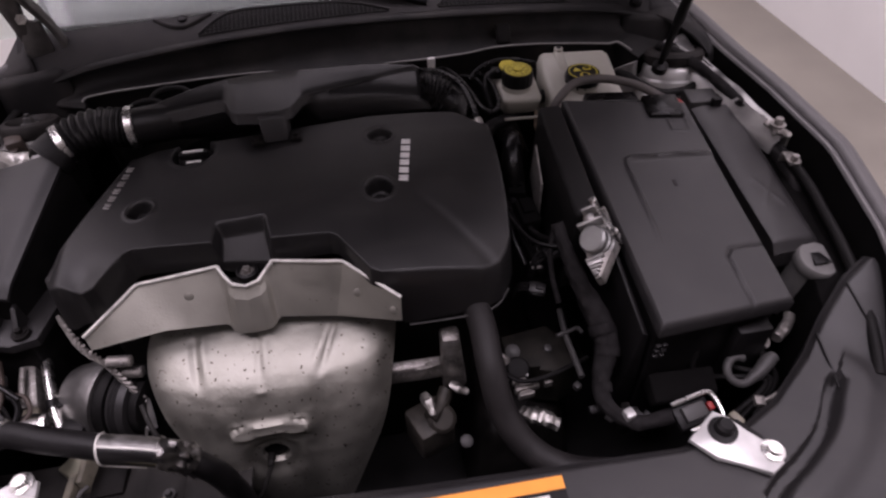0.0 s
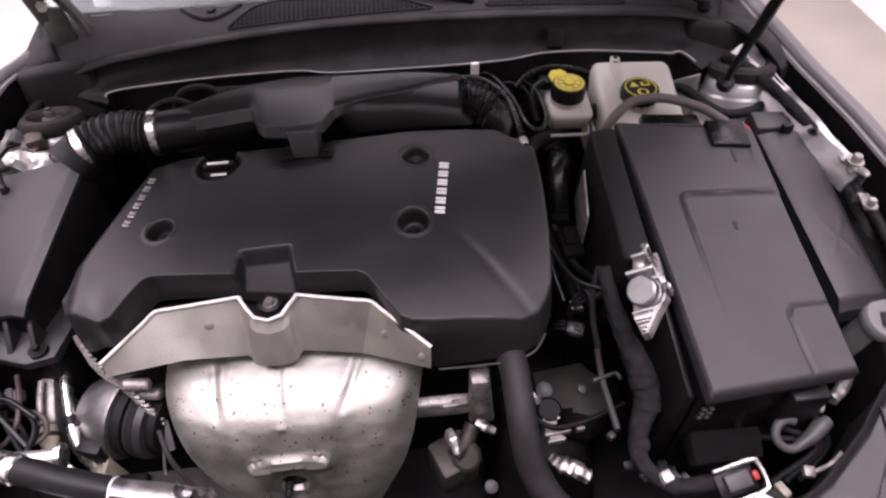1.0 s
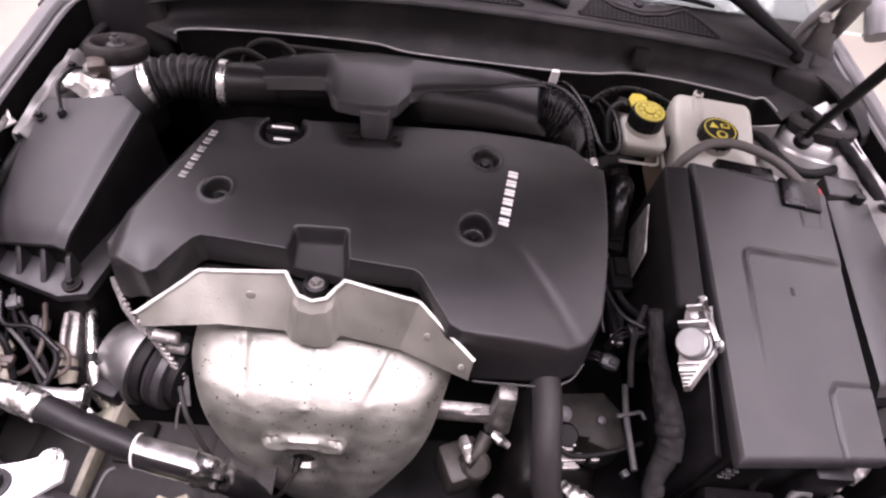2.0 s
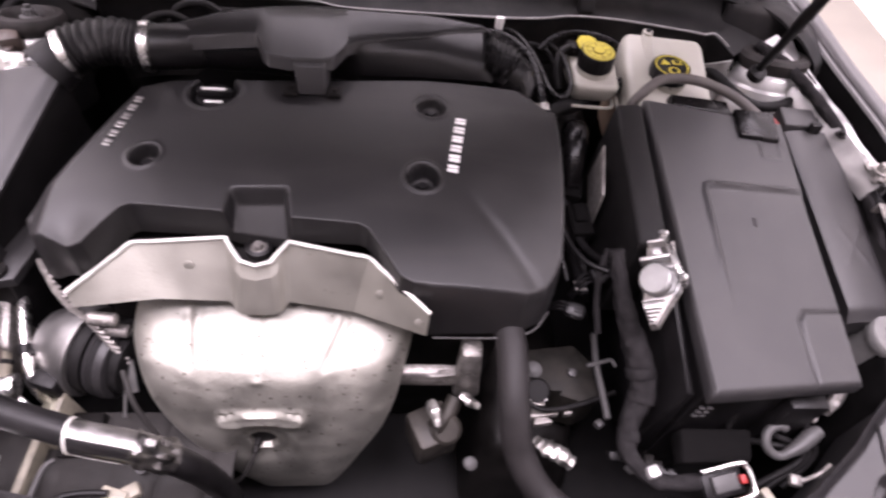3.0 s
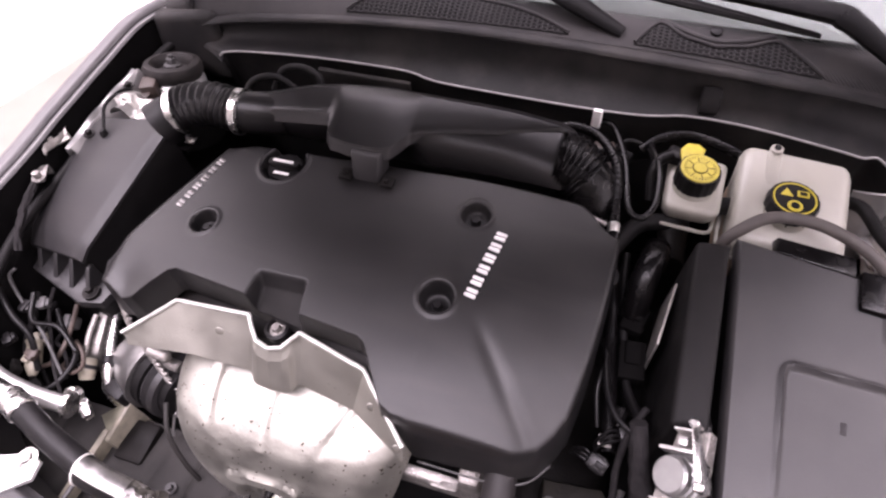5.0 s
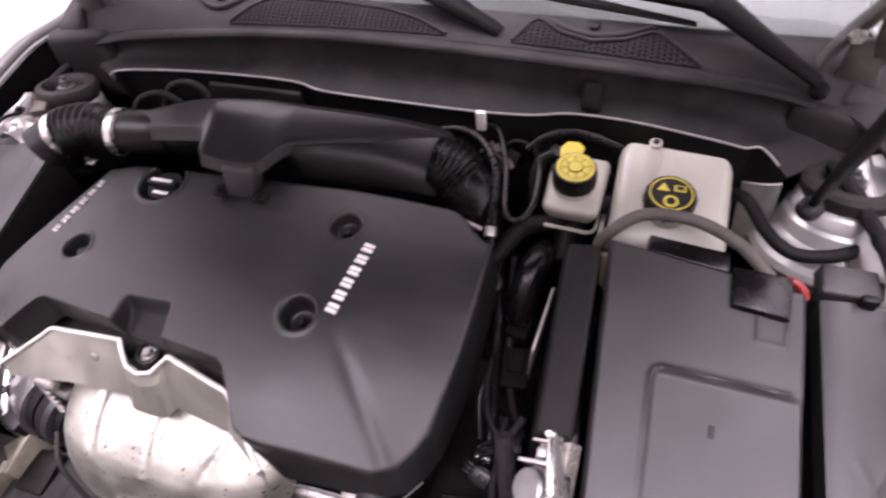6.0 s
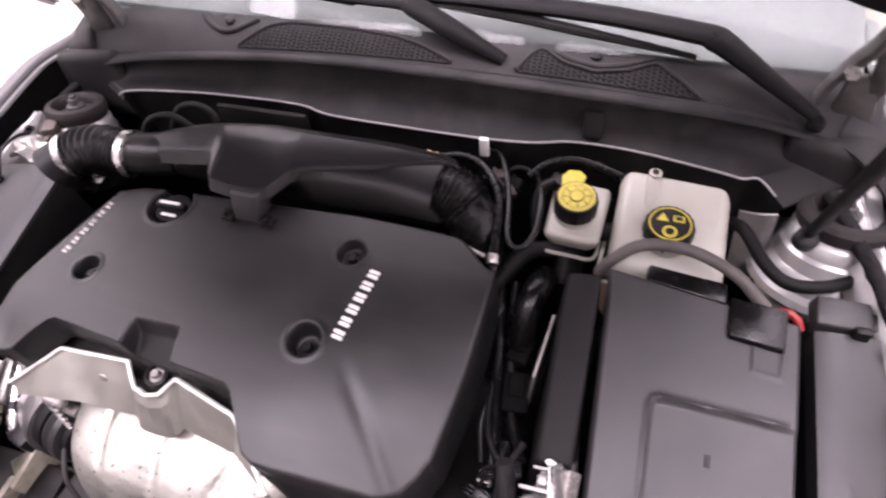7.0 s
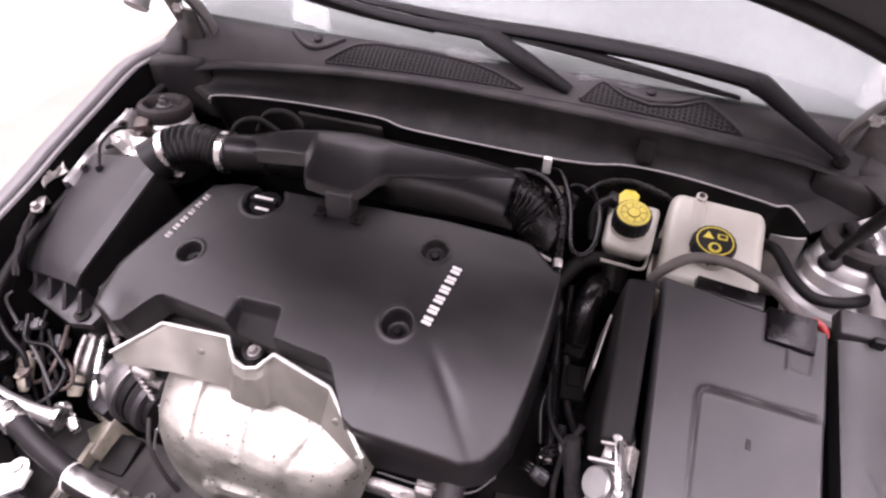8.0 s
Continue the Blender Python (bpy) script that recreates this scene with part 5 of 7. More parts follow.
        tube(bm, [surf(x + half * k, 0.86 - 0.45 * math.cos(k * math.pi / 2) * 0.9) + Vector((0, 0, 0.002)) for k in np.linspace(-1, 1, 11)], 0.004, 3, 8)
        part("scallop", bm, COWL, g)
    return g


cowl_grille()


def windscreen():
    w = thing("windscreen", "pale sloping windscreen glass with a black band", "windscreen", (0, 0.5, 0.96))
    grid = []
    for v in np.linspace(0, 1, 14):
        row = []
        for x in np.linspace(-0.66, 0.66, 40):
            row.append(Vector((x * (1 - 0.12 * v), glass_base(x) + 0.01 + 0.72 * v + 0.03 * v * abs(x), 0.966 - 0.05 * abs(x) ** 2.2 + 0.43 * v + 0.02 * math.sin(math.pi * v))))
        grid.append(row)
    bm = B()
    sheet(bm, grid, 0.005)
    pane = part("pane", bm, GLASS, w)
    pane.visible_shadow = False
    for sx in (-1, 1):
        bm = B()
        tube(bm, [(sx * 0.68, 0.47, 0.945), (sx * 0.66, 0.80, 1.16), (sx * 0.60, 1.22, 1.40)], 0.022, 6, 10)
        part("pillar", bm, PAINT, w, "painted windscreen pillar")
    bm = B()
    grid = [[Vector((x * 0.92, 0.49 + 0.81 * v, 0.935 + 0.07 * math.sin(v * 3) - 0.05 * abs(x) ** 2)) for x in np.linspace(-0.64, 0.64, 12)] for v in np.linspace(0, 1, 8)]
    sheet(bm, grid, 0.02)
    solid("dashboard", bm, DASH, "dull grey dashboard top behind the windscreen", "dashboard")


windscreen()


def wiper(pts, rs, blade, pivot):
    w = thing("windscreen_wiper", "black windscreen wiper resting on the glass", "wiper", pivot, "windscreen wipers")
    bm = B()
    tube(bm, pts, rs, 8, 12, None, 0.62)
    part("arm", bm, WIPER, w)
    bm = B()
    tube(bm, blade, [0.004, 0.008, 0.009, 0.008, 0.004], 8, 8, None, 0.8)
    part("blade", bm, RUBBER, w)
    bm = B()
    lathe(bm, [(0.011, -0.006), (0.011, 0.002), (0.007, 0.006)], pivot, (0, -0.35, 1), 20)
    part("pivot", bm, WIPER, w)


wiper([(0.132, 0.420, 0.962), (0.060, 0.440, 0.985), (0.000, 0.462, 1.000), (-0.024, 0.468, 1.002), (-0.16, 0.478, 1.000), (-0.32, 0.500, 1.008), (-0.46, 0.520, 1.012)], [0.010, 0.017, 0.018, 0.014, 0.012, 0.010, 0.007], [(-0.10, 0.480, 0.985), (-0.24, 0.492, 0.992), (-0.38, 0.512, 0.998), (-0.50, 0.53, 0.998), (-0.60, 0.55, 0.99)], (0.136, 0.417, 0.952))
wiper([(0.517, 0.402, 0.943), (0.455, 0.426, 0.972), (0.404, 0.446, 0.996), (0.388, 0.451, 1.002), (0.370, 0.457, 1.003), (0.251, 0.484, 0.999), (0.10, 0.497, 0.997), (-0.057, 0.503, 0.996), (-0.28, 0.52, 1.002)], [0.010, 0.015, 0.019, 0.020, 0.019, 0.018, 0.017, 0.014, 0.007], [(0.372, 0.450, 0.974), (0.214, 0.470, 0.983), (0.11, 0.486, 0.986), (-0.10, 0.505, 0.994), (-0.34, 0.53, 0.996)], (0.521, 0.400, 0.935))


# ---- fenders, aprons, bonnet ----
def fender(s):
    f = thing("front_fender", "dark grey metallic front fender with a rolled inner flange", "car fender", (s * 0.75, 0.0, 0.4), "front fenders")
    ys = np.linspace(-0.62, 0.62, 64)
    def edge_x(y):
        return float(np.interp(y, [-0.62, -0.40, -0.25, -0.15, 0.0, 0.15, 0.27, 0.39, 0.54, 0.62], [0.42, 0.585, 0.652, 0.678, 0.690, 0.672, 0.648, 0.632, 0.610, 0.590])) - (0.024 * step(-0.42, -0.15, y) * step(0.34, 0.05, y) + 0.038 * step(0.35, 0.45, y) if s < 0 else 0.0)
    def edge_z(y):
        return float(np.interp(y, [-0.62, -0.40, -0.25, 0.0, 0.36, 0.62], [0.74, 0.79, 0.82, 0.868, 0.905, 0.93]))
    rows = [(0.0, 0.0), (0.003, 0.004), (0.009, 0.006), (0.022, 0.002), (0.036, -0.016), (0.046, -0.05), (0.055, -0.12), (0.062, -0.30), (0.055, -0.55)]
    grid = [[Vector((s * (edge_x(y) + o), y, edge_z(y) + h)) for y in ys] for o, h in rows]
    bm = B()
    sheet(bm, grid, 0.003, (-s, 0, -0.2))
    part("skin", bm, PAINT, f)
    rows = [(0.0, 0.0), (-0.003, -0.003), (-0.010, -0.004), (-0.012, -0.007)]
    grid = [[Vector((s * (edge_x(y) + o), y, edge_z(y) + h)) for y in ys] for o, h in rows]
    bm = B()
    sheet(bm, grid, 0.003, (s, 0, 0))
    part("rim_flange", bm, PAINT, f, "grey painted rim flange")
    rows = [(-0.026, -0.052), (-0.027, -0.030), (-0.031, -0.025), (-0.042, -0.028), (-0.050, -0.024), (-0.060, -0.034), (-0.070, -0.042), (-0.076, -0.060)]
    if s < 0:
        rows = [(-0.014 + 0.58 * o, h - 0.004) for o, h in rows]
    yl = np.linspace(0.06, 0.36, 50) if s > 0 else np.linspace(0.12, 0.29, 40)
    grid = [[Vector((s * (edge_x(y) + (rows[0][0] + (o - rows[0][0]) * (0.50 + 0.50 * step(0.05, 0.17, y)))), y, edge_z(y) + h + 0.005 * noise.noise(Vector((o * 70, y * 24, s))))) for y in yl] for o, h in rows]
    bm = B()
    sheet(bm, grid, 0.003, (s, 0, 0))
    part("ledge", bm, LEDGE, f, "pale grey pressed inner ledge")
    # inner wall, near-black from the rim down
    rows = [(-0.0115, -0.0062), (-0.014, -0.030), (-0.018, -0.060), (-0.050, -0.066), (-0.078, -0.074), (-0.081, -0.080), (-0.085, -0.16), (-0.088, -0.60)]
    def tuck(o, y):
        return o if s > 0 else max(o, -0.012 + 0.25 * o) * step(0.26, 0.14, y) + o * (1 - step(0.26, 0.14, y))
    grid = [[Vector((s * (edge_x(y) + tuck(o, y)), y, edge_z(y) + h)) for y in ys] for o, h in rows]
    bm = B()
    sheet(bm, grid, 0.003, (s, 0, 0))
    part("inner_wall", bm, NEAR_BLACK, f, "near-black inner wall below the rim")
    # black strip laid in the slot to paint the dark inside it
    bm = B()
    tube(bm, [(s * (edge_x(y) - 0.034), y, edge_z(y) - 0.050) for y in np.linspace(-0.32, 0.42, 16)], 0.008, 4, 10, None, 1.0)
    part("seal", bm, RUBBER, f, "black strip standing for the shade in the apron's slot")
    # pale bead paints the highlight on the fender's rim
    bm = B()
    tube(bm, [(s * (edge_x(y) - 0.008), y, edge_z(y) - 0.0035) for y in np.linspace(-0.30, 0.50, 16)], 0.0009, 4, 6)
    part("rim_highlight", bm, LIP, f, "thin pale bead painting the highlight along the rim")
    for y in (0.15, 0.25):
        bm = B()
        bolt(bm, (s * (edge_x(y) - 0.054), y, edge_z(y) - 0.026), 0.005, 0.006)
        part("bolt", bm, GRIME, f)
    return f


fender(1)
fender(-1)


def bonnet():
    b = thing("bonnet", "raised dark grey bonnet held open over the engine", "car bonnet", (0, 0.46, 1.05))
    up = Vector((0, -math.cos(radians(46)), math.sin(radians(46))))
    side = Vector((0, math.sin(radians(46)), math.cos(radians(46))))
    def bow(x):
        return 0.20 * max(0.0, 1 - (x / 0.54) ** 2)
    grid = []
    for v in np.linspace(0, 1, 18):
        row = []
        for u in np.linspace(-1, 1, 41):
            wide = 0.66 - 0.08 * v ** 2
            p = Vector((u * wide, 0.458, 1.048)) + up * (1.02 * v) + side * (0.05 * (1 - u * u) + 0.03 * math.sin(math.pi * v))
            p += up * (bow(u * wide) * (1 - v))
            row.append(p)
        grid.append(row)
    bm = B()
    sheet(bm, grid, 0.006, side)
    part("skin", bm, PAINT, b)
    bm = B()
    for k in range(-2, 3):
        pts = [Vector((k * 0.26 * (1 - 0.1 * t), 0.458, 1.048)) + up * t - side * 0.012 for t in np.linspace(0.30, 0.98, 6)]
        tube(bm, pts, 0.022, 3, 8, None, 0.6)
    pts = [Vector((x, 0.458, 1.048)) + up * 0.98 - side * 0.012 for x in np.linspace(-0.54, 0.54, 6)]
    tube(bm, pts, 0.022, 3, 8)
    part("inner_frame", bm, PAINT, b, "pressed stiffening frame")
    bm = B()
    tube(bm, [Vector((x, 0.458, 1.048)) + up * (0.010 + bow(x)) + side * (0.05 * (1 - (x / 0.66) ** 2) - 0.006) for x in np.linspace(-0.64, 0.64, 33)], 0.013, 3, 10)
    part("rear_seal", bm, RUBBER, b, "black rubber seal along the rear edge")
    # unseen black pad, added so that the parts below reflect something dark
    bm = B()
    grid = []
    for v in np.linspace(0.24, 0.92, 18):
        row = []
        for u in np.linspace(-0.82, 0.82, 24):
            wide = 0.66 - 0.08 * v ** 2
            p = Vector((u * wide, 0.458, 1.048)) + up * (1.02 * v) + side * (0.05 * (1 - u * u) + 0.03 * math.sin(math.pi * v) - 0.008)
            p += up * (bow(u * wide) * (1 - v))
            row.append(p)
        grid.append(row)
    sheet(bm, grid, 0.005, side)
    part("unseen_pad", bm, PAD, b, "unseen black pad added to darken reflections")
    for s in (-1, 1):
        bm = B()
        tube(bm, [(s * 0.523, 0.440, 0.905), (s * 0.522, 0.440, 0.935), (s * 0.528, 0.440, 0.965), (s * 0.538, 0.436, 0.995), (s * 0.552, 0.425, 1.04), (s * 0.565, 0.42, 1.12)], [0.010, 0.011, 0.010, 0.012, 0.013, 0.012], 6, 10, None, 0.7)
        hull(bm, [(s * 0.540, 0.430, 0.895), (s * 0.598, 0.430, 0.890), (s * 0.598, 0.440, 0.890), (s * 0.540, 0.440, 0.895), (s * 0.540, 0.424, 0.985), (s * 0.572, 0.424, 0.990), (s * 0.572, 0.434, 0.990), (s * 0.540, 0.434, 0.985)], 0.003)
        hull(bm, [(s * 0.566, 0.428, 0.95), (s * 0.584, 0.428, 0.95), (s * 0.584, 0.438, 0.95), (s * 0.566, 0.438, 0.95), (s * 0.552, 0.415, 1.03), (s * 0.590, 0.415, 1.03), (s * 0.590, 0.430, 1.04), (s * 0.552, 0.430, 1.04)], 0.004)
        if s < 0:
            bmesh.ops.translate(bm, vec=(0.022, 0.004, 0), verts=bm.verts)
        part("hinge", bm, HINGE, b, "grey steel bonnet hinge")
        bm = B()
        lathe(bm, [(0.009, 0), (0.009, 0.010)], (s * 0.540, 0.428, 0.992), (-s * 0.2, -1, 0.4), 6)
        part("hinge_bolt", bm, STEEL, b)


bonnet()


def gas_strut():
    g = thing("bonnet_gas_strut", "black gas strut holding the bonnet up", "gas strut", (0.523, 0.286, 0.855))
    base, d = Vector((0.528, 0.275, 0.872)), Vector((-0.021, -0.116, 0.335)).normalized()
    bm = B()
    lathe(bm, [(0.0055, 0.0), (0.0055, 0.02), (0.0068, 0.024), (0.0070, 0.10), (0.0085, 0.102), (0.0085, 0.50), (0.005, 0.51), (0.0045, 0.68)], base, d, 18)
    part("cylinder", bm, BLACK, g)
    bm = B()
    lathe(bm, [(0.014, 0), (0.014, 0.012), (0.008, 0.016)], base - Vector((0, 0, 0.010)), (0, -0.3, 1), 14)
    part("foot", bm, BLACK, g)


gas_strut()

# ---- front panel over the radiator ----
def panel_back(x):
    return float(np.interp(x, [-0.66, -0.60, -0.52, -0.44, -0.30, 0.0, 0.31, 0.39, 0.45, 0.52, 0.565, 0.61, 0.65], [-0.17, -0.20, -0.27, -0.300, -0.330, -0.346, -0.356, -0.346, -0.318, -0.266, -0.222, -0.185, -0.165]))


SLOT = [q.xy for q in smooth_line([(0.386, -0.432, 0), (0.407, -0.417, 0), (0.437, -0.401, 0), (0.474, -0.377, 0), (0.497, -0.355, 0), (0.512, -0.336, 0), (0.530, -0.316, 0)], 3)]


def panel_z(x, y):
    z = 0.742 + 0.02 * step(0.35, 0.65, abs(x)) + 0.05 * step(-0.30, -0.16, y) * step(0.5, 0.65, abs(x))
    z -= 0.10 * step(-0.50, -0.64, y) ** 2
    if x > 0.34 and y < -0.24:
        p = Vector((x, y))
        d, side = min((((p - a - (b - a) * max(0, min(1, (p - a).dot(b - a) / (b - a).length_squared))).length, (b - a).cross(p - a)) for a, b in zip(SLOT, SLOT[1:])), key=lambda q: q[0])
        z -= 0.016 * step(0.011, 0.005, d)
        z += 0.005 * step(0.006, 0.014, d) * (1 if side < 0 else 0) * step(0.06, 0.03, d)
    return z


def front_panel():
    f = thing("radiator_cover_panel", "grey-black plastic panel over the radiator", "radiator panel", (0, -0.45, 0.7))
    grid = []
    X = np.linspace(-0.655, 0.655, 300)
    for v in np.linspace(0, 1, 110):
        row = []
        for x in X:
            yb = panel_back(x)
            yf = -0.66 + 0.30 * abs(x) ** 2.2 * 1.35
            y = yb + (min(yf, yb - 0.02) - yb) * v
            row.append(Vector((x, y, panel_z(x, y) - 0.010 * step(0.04, 0.0, v))))
        grid.append(row)
    bm = B()
    sheet(bm, grid, 0.006)
    part("sheet", bm, PLASTIC, f)
    bm = B()
    grid = [[Vector((x, panel_back(x) - 0.004 - 0.004 * v, panel_z(x, panel_back(x)) - 0.012 - 0.10 * v)) for x in X[20:-20]] for v in np.linspace(0, 1, 4)]
    sheet(bm, grid, 0.004, (0, -1, 0))
    part("back_lip", bm, PLASTIC, f)
    for line in ([(0.545, -0.248), (0.537, -0.29), (0.534, -0.323)], [(0.606, -0.199), (0.609, -0.23), (0.612, -0.254)]):
        bm = B()
        tube(bm, [Vector((x, y, panel_z(x, y) + 0.0005)) for x, y in line], 0.0018, 6, 6)
        part("joint", bm, BLACK, f)
    for x, y in ((-0.25, -0.46), (0.10, -0.50), (0.30, -0.44), (-0.45, -0.40)):
        bm = B()
        lathe(bm, [(0.011, 0), (0.010, 0.003), (0.006, 0.004)], (x, y, panel_z(x, y)), (0, 0, 1), 20)
        part("push_clip", bm, BLACK, f)
    bm = B()
    box(bm, (-0.50, -0.44, 0.32), (0.50, -0.40, 0.725), 0.01)
    solid("radiator", bm, GRIME, "dark radiator core under the front panel", "radiator")


front_panel()


def warning_label(x0, x1, y0, y1, header, body):
    z = 0.7425
    l = thing("warning_label", "warning label with a coloured header on the panel", "label", ((x0 + x1) / 2, (y0 + y1) / 2, z))
    bm = B()
    box(bm, (x0, y0, z), (x1, y1, z + 0.0008), 0)
    part("sticker", bm, body, l)
    bm = B()
    box(bm, (x0, y1 - 0.015, z + 0.0008), (x1, y1, z + 0.0014), 0)
    part("header", bm, header, l, "coloured header strip")
    for k in range(3):
        bm = B()
        y = y1 - 0.022 - 0.009 * k
        box(bm, (x0 + 0.012, y - 0.002, z + 0.0008), (x1 - 0.02 - 0.02 * (k % 2), y + 0.002, z + 0.0013), 0)
        part("text_bar", bm, BLACK if body is not BLACK else SILVER_PRINT, l)


warning_label(0.000, 0.160, -0.420, -0.368, ORANGE, BLACK)
warning_label(-0.360, -0.305, -0.395, -0.345, YELLOW, WHITE)


def latch_bracket(m):
    b = thing("latch_bracket", "white metal bracket with a dark bolt on the panel", "bracket", (0.370, -0.367, 0.742), "panel brackets")
    bm = B()
    slab(bm, [(0.318, -0.356), (0.362, -0.326), (0.378, -0.338), (0.388, -0.360), (0.412, -0.382), (0.412, -0.402), (0.392, -0.412), (0.362, -0.394), (0.340, -0.384)], 0.746, 0.752, 0.002)
    part("plate", bm, ZINC, b)
    bm = B()
    lathe(bm, [(0.017, 0), (0.017, 0.004), (0.011, 0.005), (0.0105, 0.014), (0.007, 0.017)], (0.361, -0.353, 0.752), (0, 0, 1), 20)
    part("bolt", bm, BLACK, b, "black bolt")
    bm = B()
    lathe(bm, [(0.013, 0), (0.013, 0.003), (0.008, 0.004), (0.0075, 0.010)], (0.405, -0.387, 0.752), (0, 0, 1), 20)
    part("bolt", bm, STEEL, b, "bright bolt")
    return b


br = latch_bracket(None)
copy_thing(br, Matrix.Translation((-0.478, -0.300, 0.742)) @ Matrix.Rotation(radians(70), 4, "Z"))
bm = B()
hull(bm, [(0.33, -0.345, 0.70), (0.40, -0.345, 0.70), (0.43, -0.40, 0.70), (0.38, -0.42, 0.70), (0.318, -0.354, 0.744), (0.39, -0.336, 0.744), (0.43, -0.385, 0.744), (0.39, -0.414, 0.744)], 0.003)
solid("bracket_base", bm, BLACK, "black seat under the latch bracket", "bracket")

# ---- lower front of the bay ----
bm = B()
box(bm, (-0.70, -0.62, 0.30), (0.70, 0.384, 0.34), 0)
solid("undertray", bm, RUBBER, "dark undertray below the engine", "undertray", kind="structure")


def engine_block():
    e = thing("engine_block", "dark grimy engine and gearbox castings", "engine", (-0.1, 0.02, 0.34))
    bm = B()
    hull(bm, [(-0.40, -0.07, 0.34), (0.12, -0.07, 0.34), (0.12, 0.17, 0.34), (-0.36, 0.17, 0.34), (-0.41, -0.055, 0.80), (0.13, -0.09, 0.80), (0.15, 0.15, 0.84), (-0.36, 0.15, 0.84)], 0.02)
    part("head", bm, GRIME, e)
    bm = B()
    hull(bm, [(0.08, -0.24, 0.34), (0.28, -0.22, 0.34), (0.28, 0.18, 0.34), (0.10, 0.18, 0.34), (0.12, -0.20, 0.54), (0.25, -0.18, 0.53), (0.25, 0.16, 0.52), (0.12, 0.16, 0.54)], 0.03, 3)
    part("gearbox", bm, GRIME, e)
    bm = B()
    slab(bm, [(0.158, -0.085), (0.235, -0.080), (0.258, -0.108), (0.262, -0.158), (0.238, -0.168), (0.205, -0.156), (0.190, -0.140), (0.164, -0.132)], 0.55, 0.632, 0.008, lambda x, y: 0.10 * (x - 0.2) + 0.12 * (y + 0.13))
    plate = part("gearbox_lid", bm, OLIVE, e, "dull olive cast gearbox lid")
    bm = B()
    lathe(bm, [(0.0068, 0), (0.006, 0.008), (0.003, 0.009)], (0.226, -0.124, 0.634), (0, -0.3, 1), 14)
    part("bolt", bm, GREYPLUG, plate, "pale round bolt head")
    bm = B()
    hull(bm, [(-0.035, -0.142, 0.630), (0.070, -0.142, 0.628), (0.070, -0.126, 0.630), (-0.035, -0.126, 0.632), (-0.035, -0.142, 0.664), (0.070, -0.142, 0.662), (0.070, -0.126, 0.666), (-0.035, -0.126, 0.668)], 0.004)
    hull(bm, [(0.058, -0.146, 0.600), (0.096, -0.146, 0.600), (0.096, -0.118, 0.600), (0.058, -0.118, 0.600), (0.058, -0.144, 0.722), (0.084, -0.144, 0.722), (0.086, -0.118, 0.726), (0.058, -0.118, 0.726)], 0.006)
    hull(bm, [(0.020, -0.144, 0.662), (0.060, -0.144, 0.662), (0.060, -0.134, 0.662), (0.020, -0.134, 0.662), (0.055, -0.144, 0.668), (0.060, -0.144, 0.69), (0.060, -0.134, 0.69), (0.055, -0.134, 0.668)], 0.001)
    part("lift_bracket", bm, CASTING, e, "grey speckled cast engine bracket")
    for pts in (((0.026, -0.160, 0.622), (0.030, -0.175, 0.622), (0.035, -0.194, 0.615)), ((0.066, -0.154, 0.628), (0.078, -0.161, 0.624), (0.091, -0.168, 0.618))):
        bm = B()
        tube(bm, pts, [0.005, 0.009, 0.005], 10, 12, None, 0.8, 0.5)
        part("plug", bm, FOIL, e, "foil-wrapped connector")
    bm = B()
    tube(bm, [(0.030, -0.19, 0.60), (0.05, -0.17, 0.60), (0.062, -0.15, 0.61)], 0.012, 6, 12)
    box(bm, (0.00, -0.21, 0.52), (0.06, -0.15, 0.59), 0.008, Matrix.Rotation(0.4, 4, "Z"))
    lathe(bm, [(0.022, 0), (0.022, 0.03), (0.016, 0.035)], (0.045, -0.175, 0.57), (0.1, -0.5, 0.8), 16)
    part("starter_cap", bm, TAN, e, "dull tan-grey starter housing")
    bm = B()
    lathe(bm, [(0.009, 0), (0.009, 0.006), (0.006, 0.008)], (0.075, -0.243, 0.615), (0, -0.4, 1), 14)
    part("bolt", bm, GREYPLUG, e)
    return e


engine_block()

def radiator_hose():
    r = thing("radiator_hose", "thick black radiator hose curving to the front", "hose", (0.12, -0.2, 0.7))
    pts = [(0.106, -0.105, 0.775), (0.112, -0.158, 0.766), (0.113, -0.214, 0.742), (0.122, -0.256, 0.700), (0.150, -0.296, 0.668), (0.200, -0.328, 0.656), (0.290, -0.350, 0.660), (0.36, -0.37, 0.66)]
    bm = B()
    tube(bm, pts, 0.0188, 12, 24)
    part("tube", bm, HOSE, r)
    bm = B()
    lathe(bm, [(0.0192, -0.006), (0.0202, -0.005), (0.0202, 0.005), (0.0192, 0.006)], (0.1065, -0.110, 0.7745), (0.1, -0.98, -0.15), 24)
    part("clamp", bm, GREYPLUG, r, "dull clamp at the upper end")


radiator_hose()


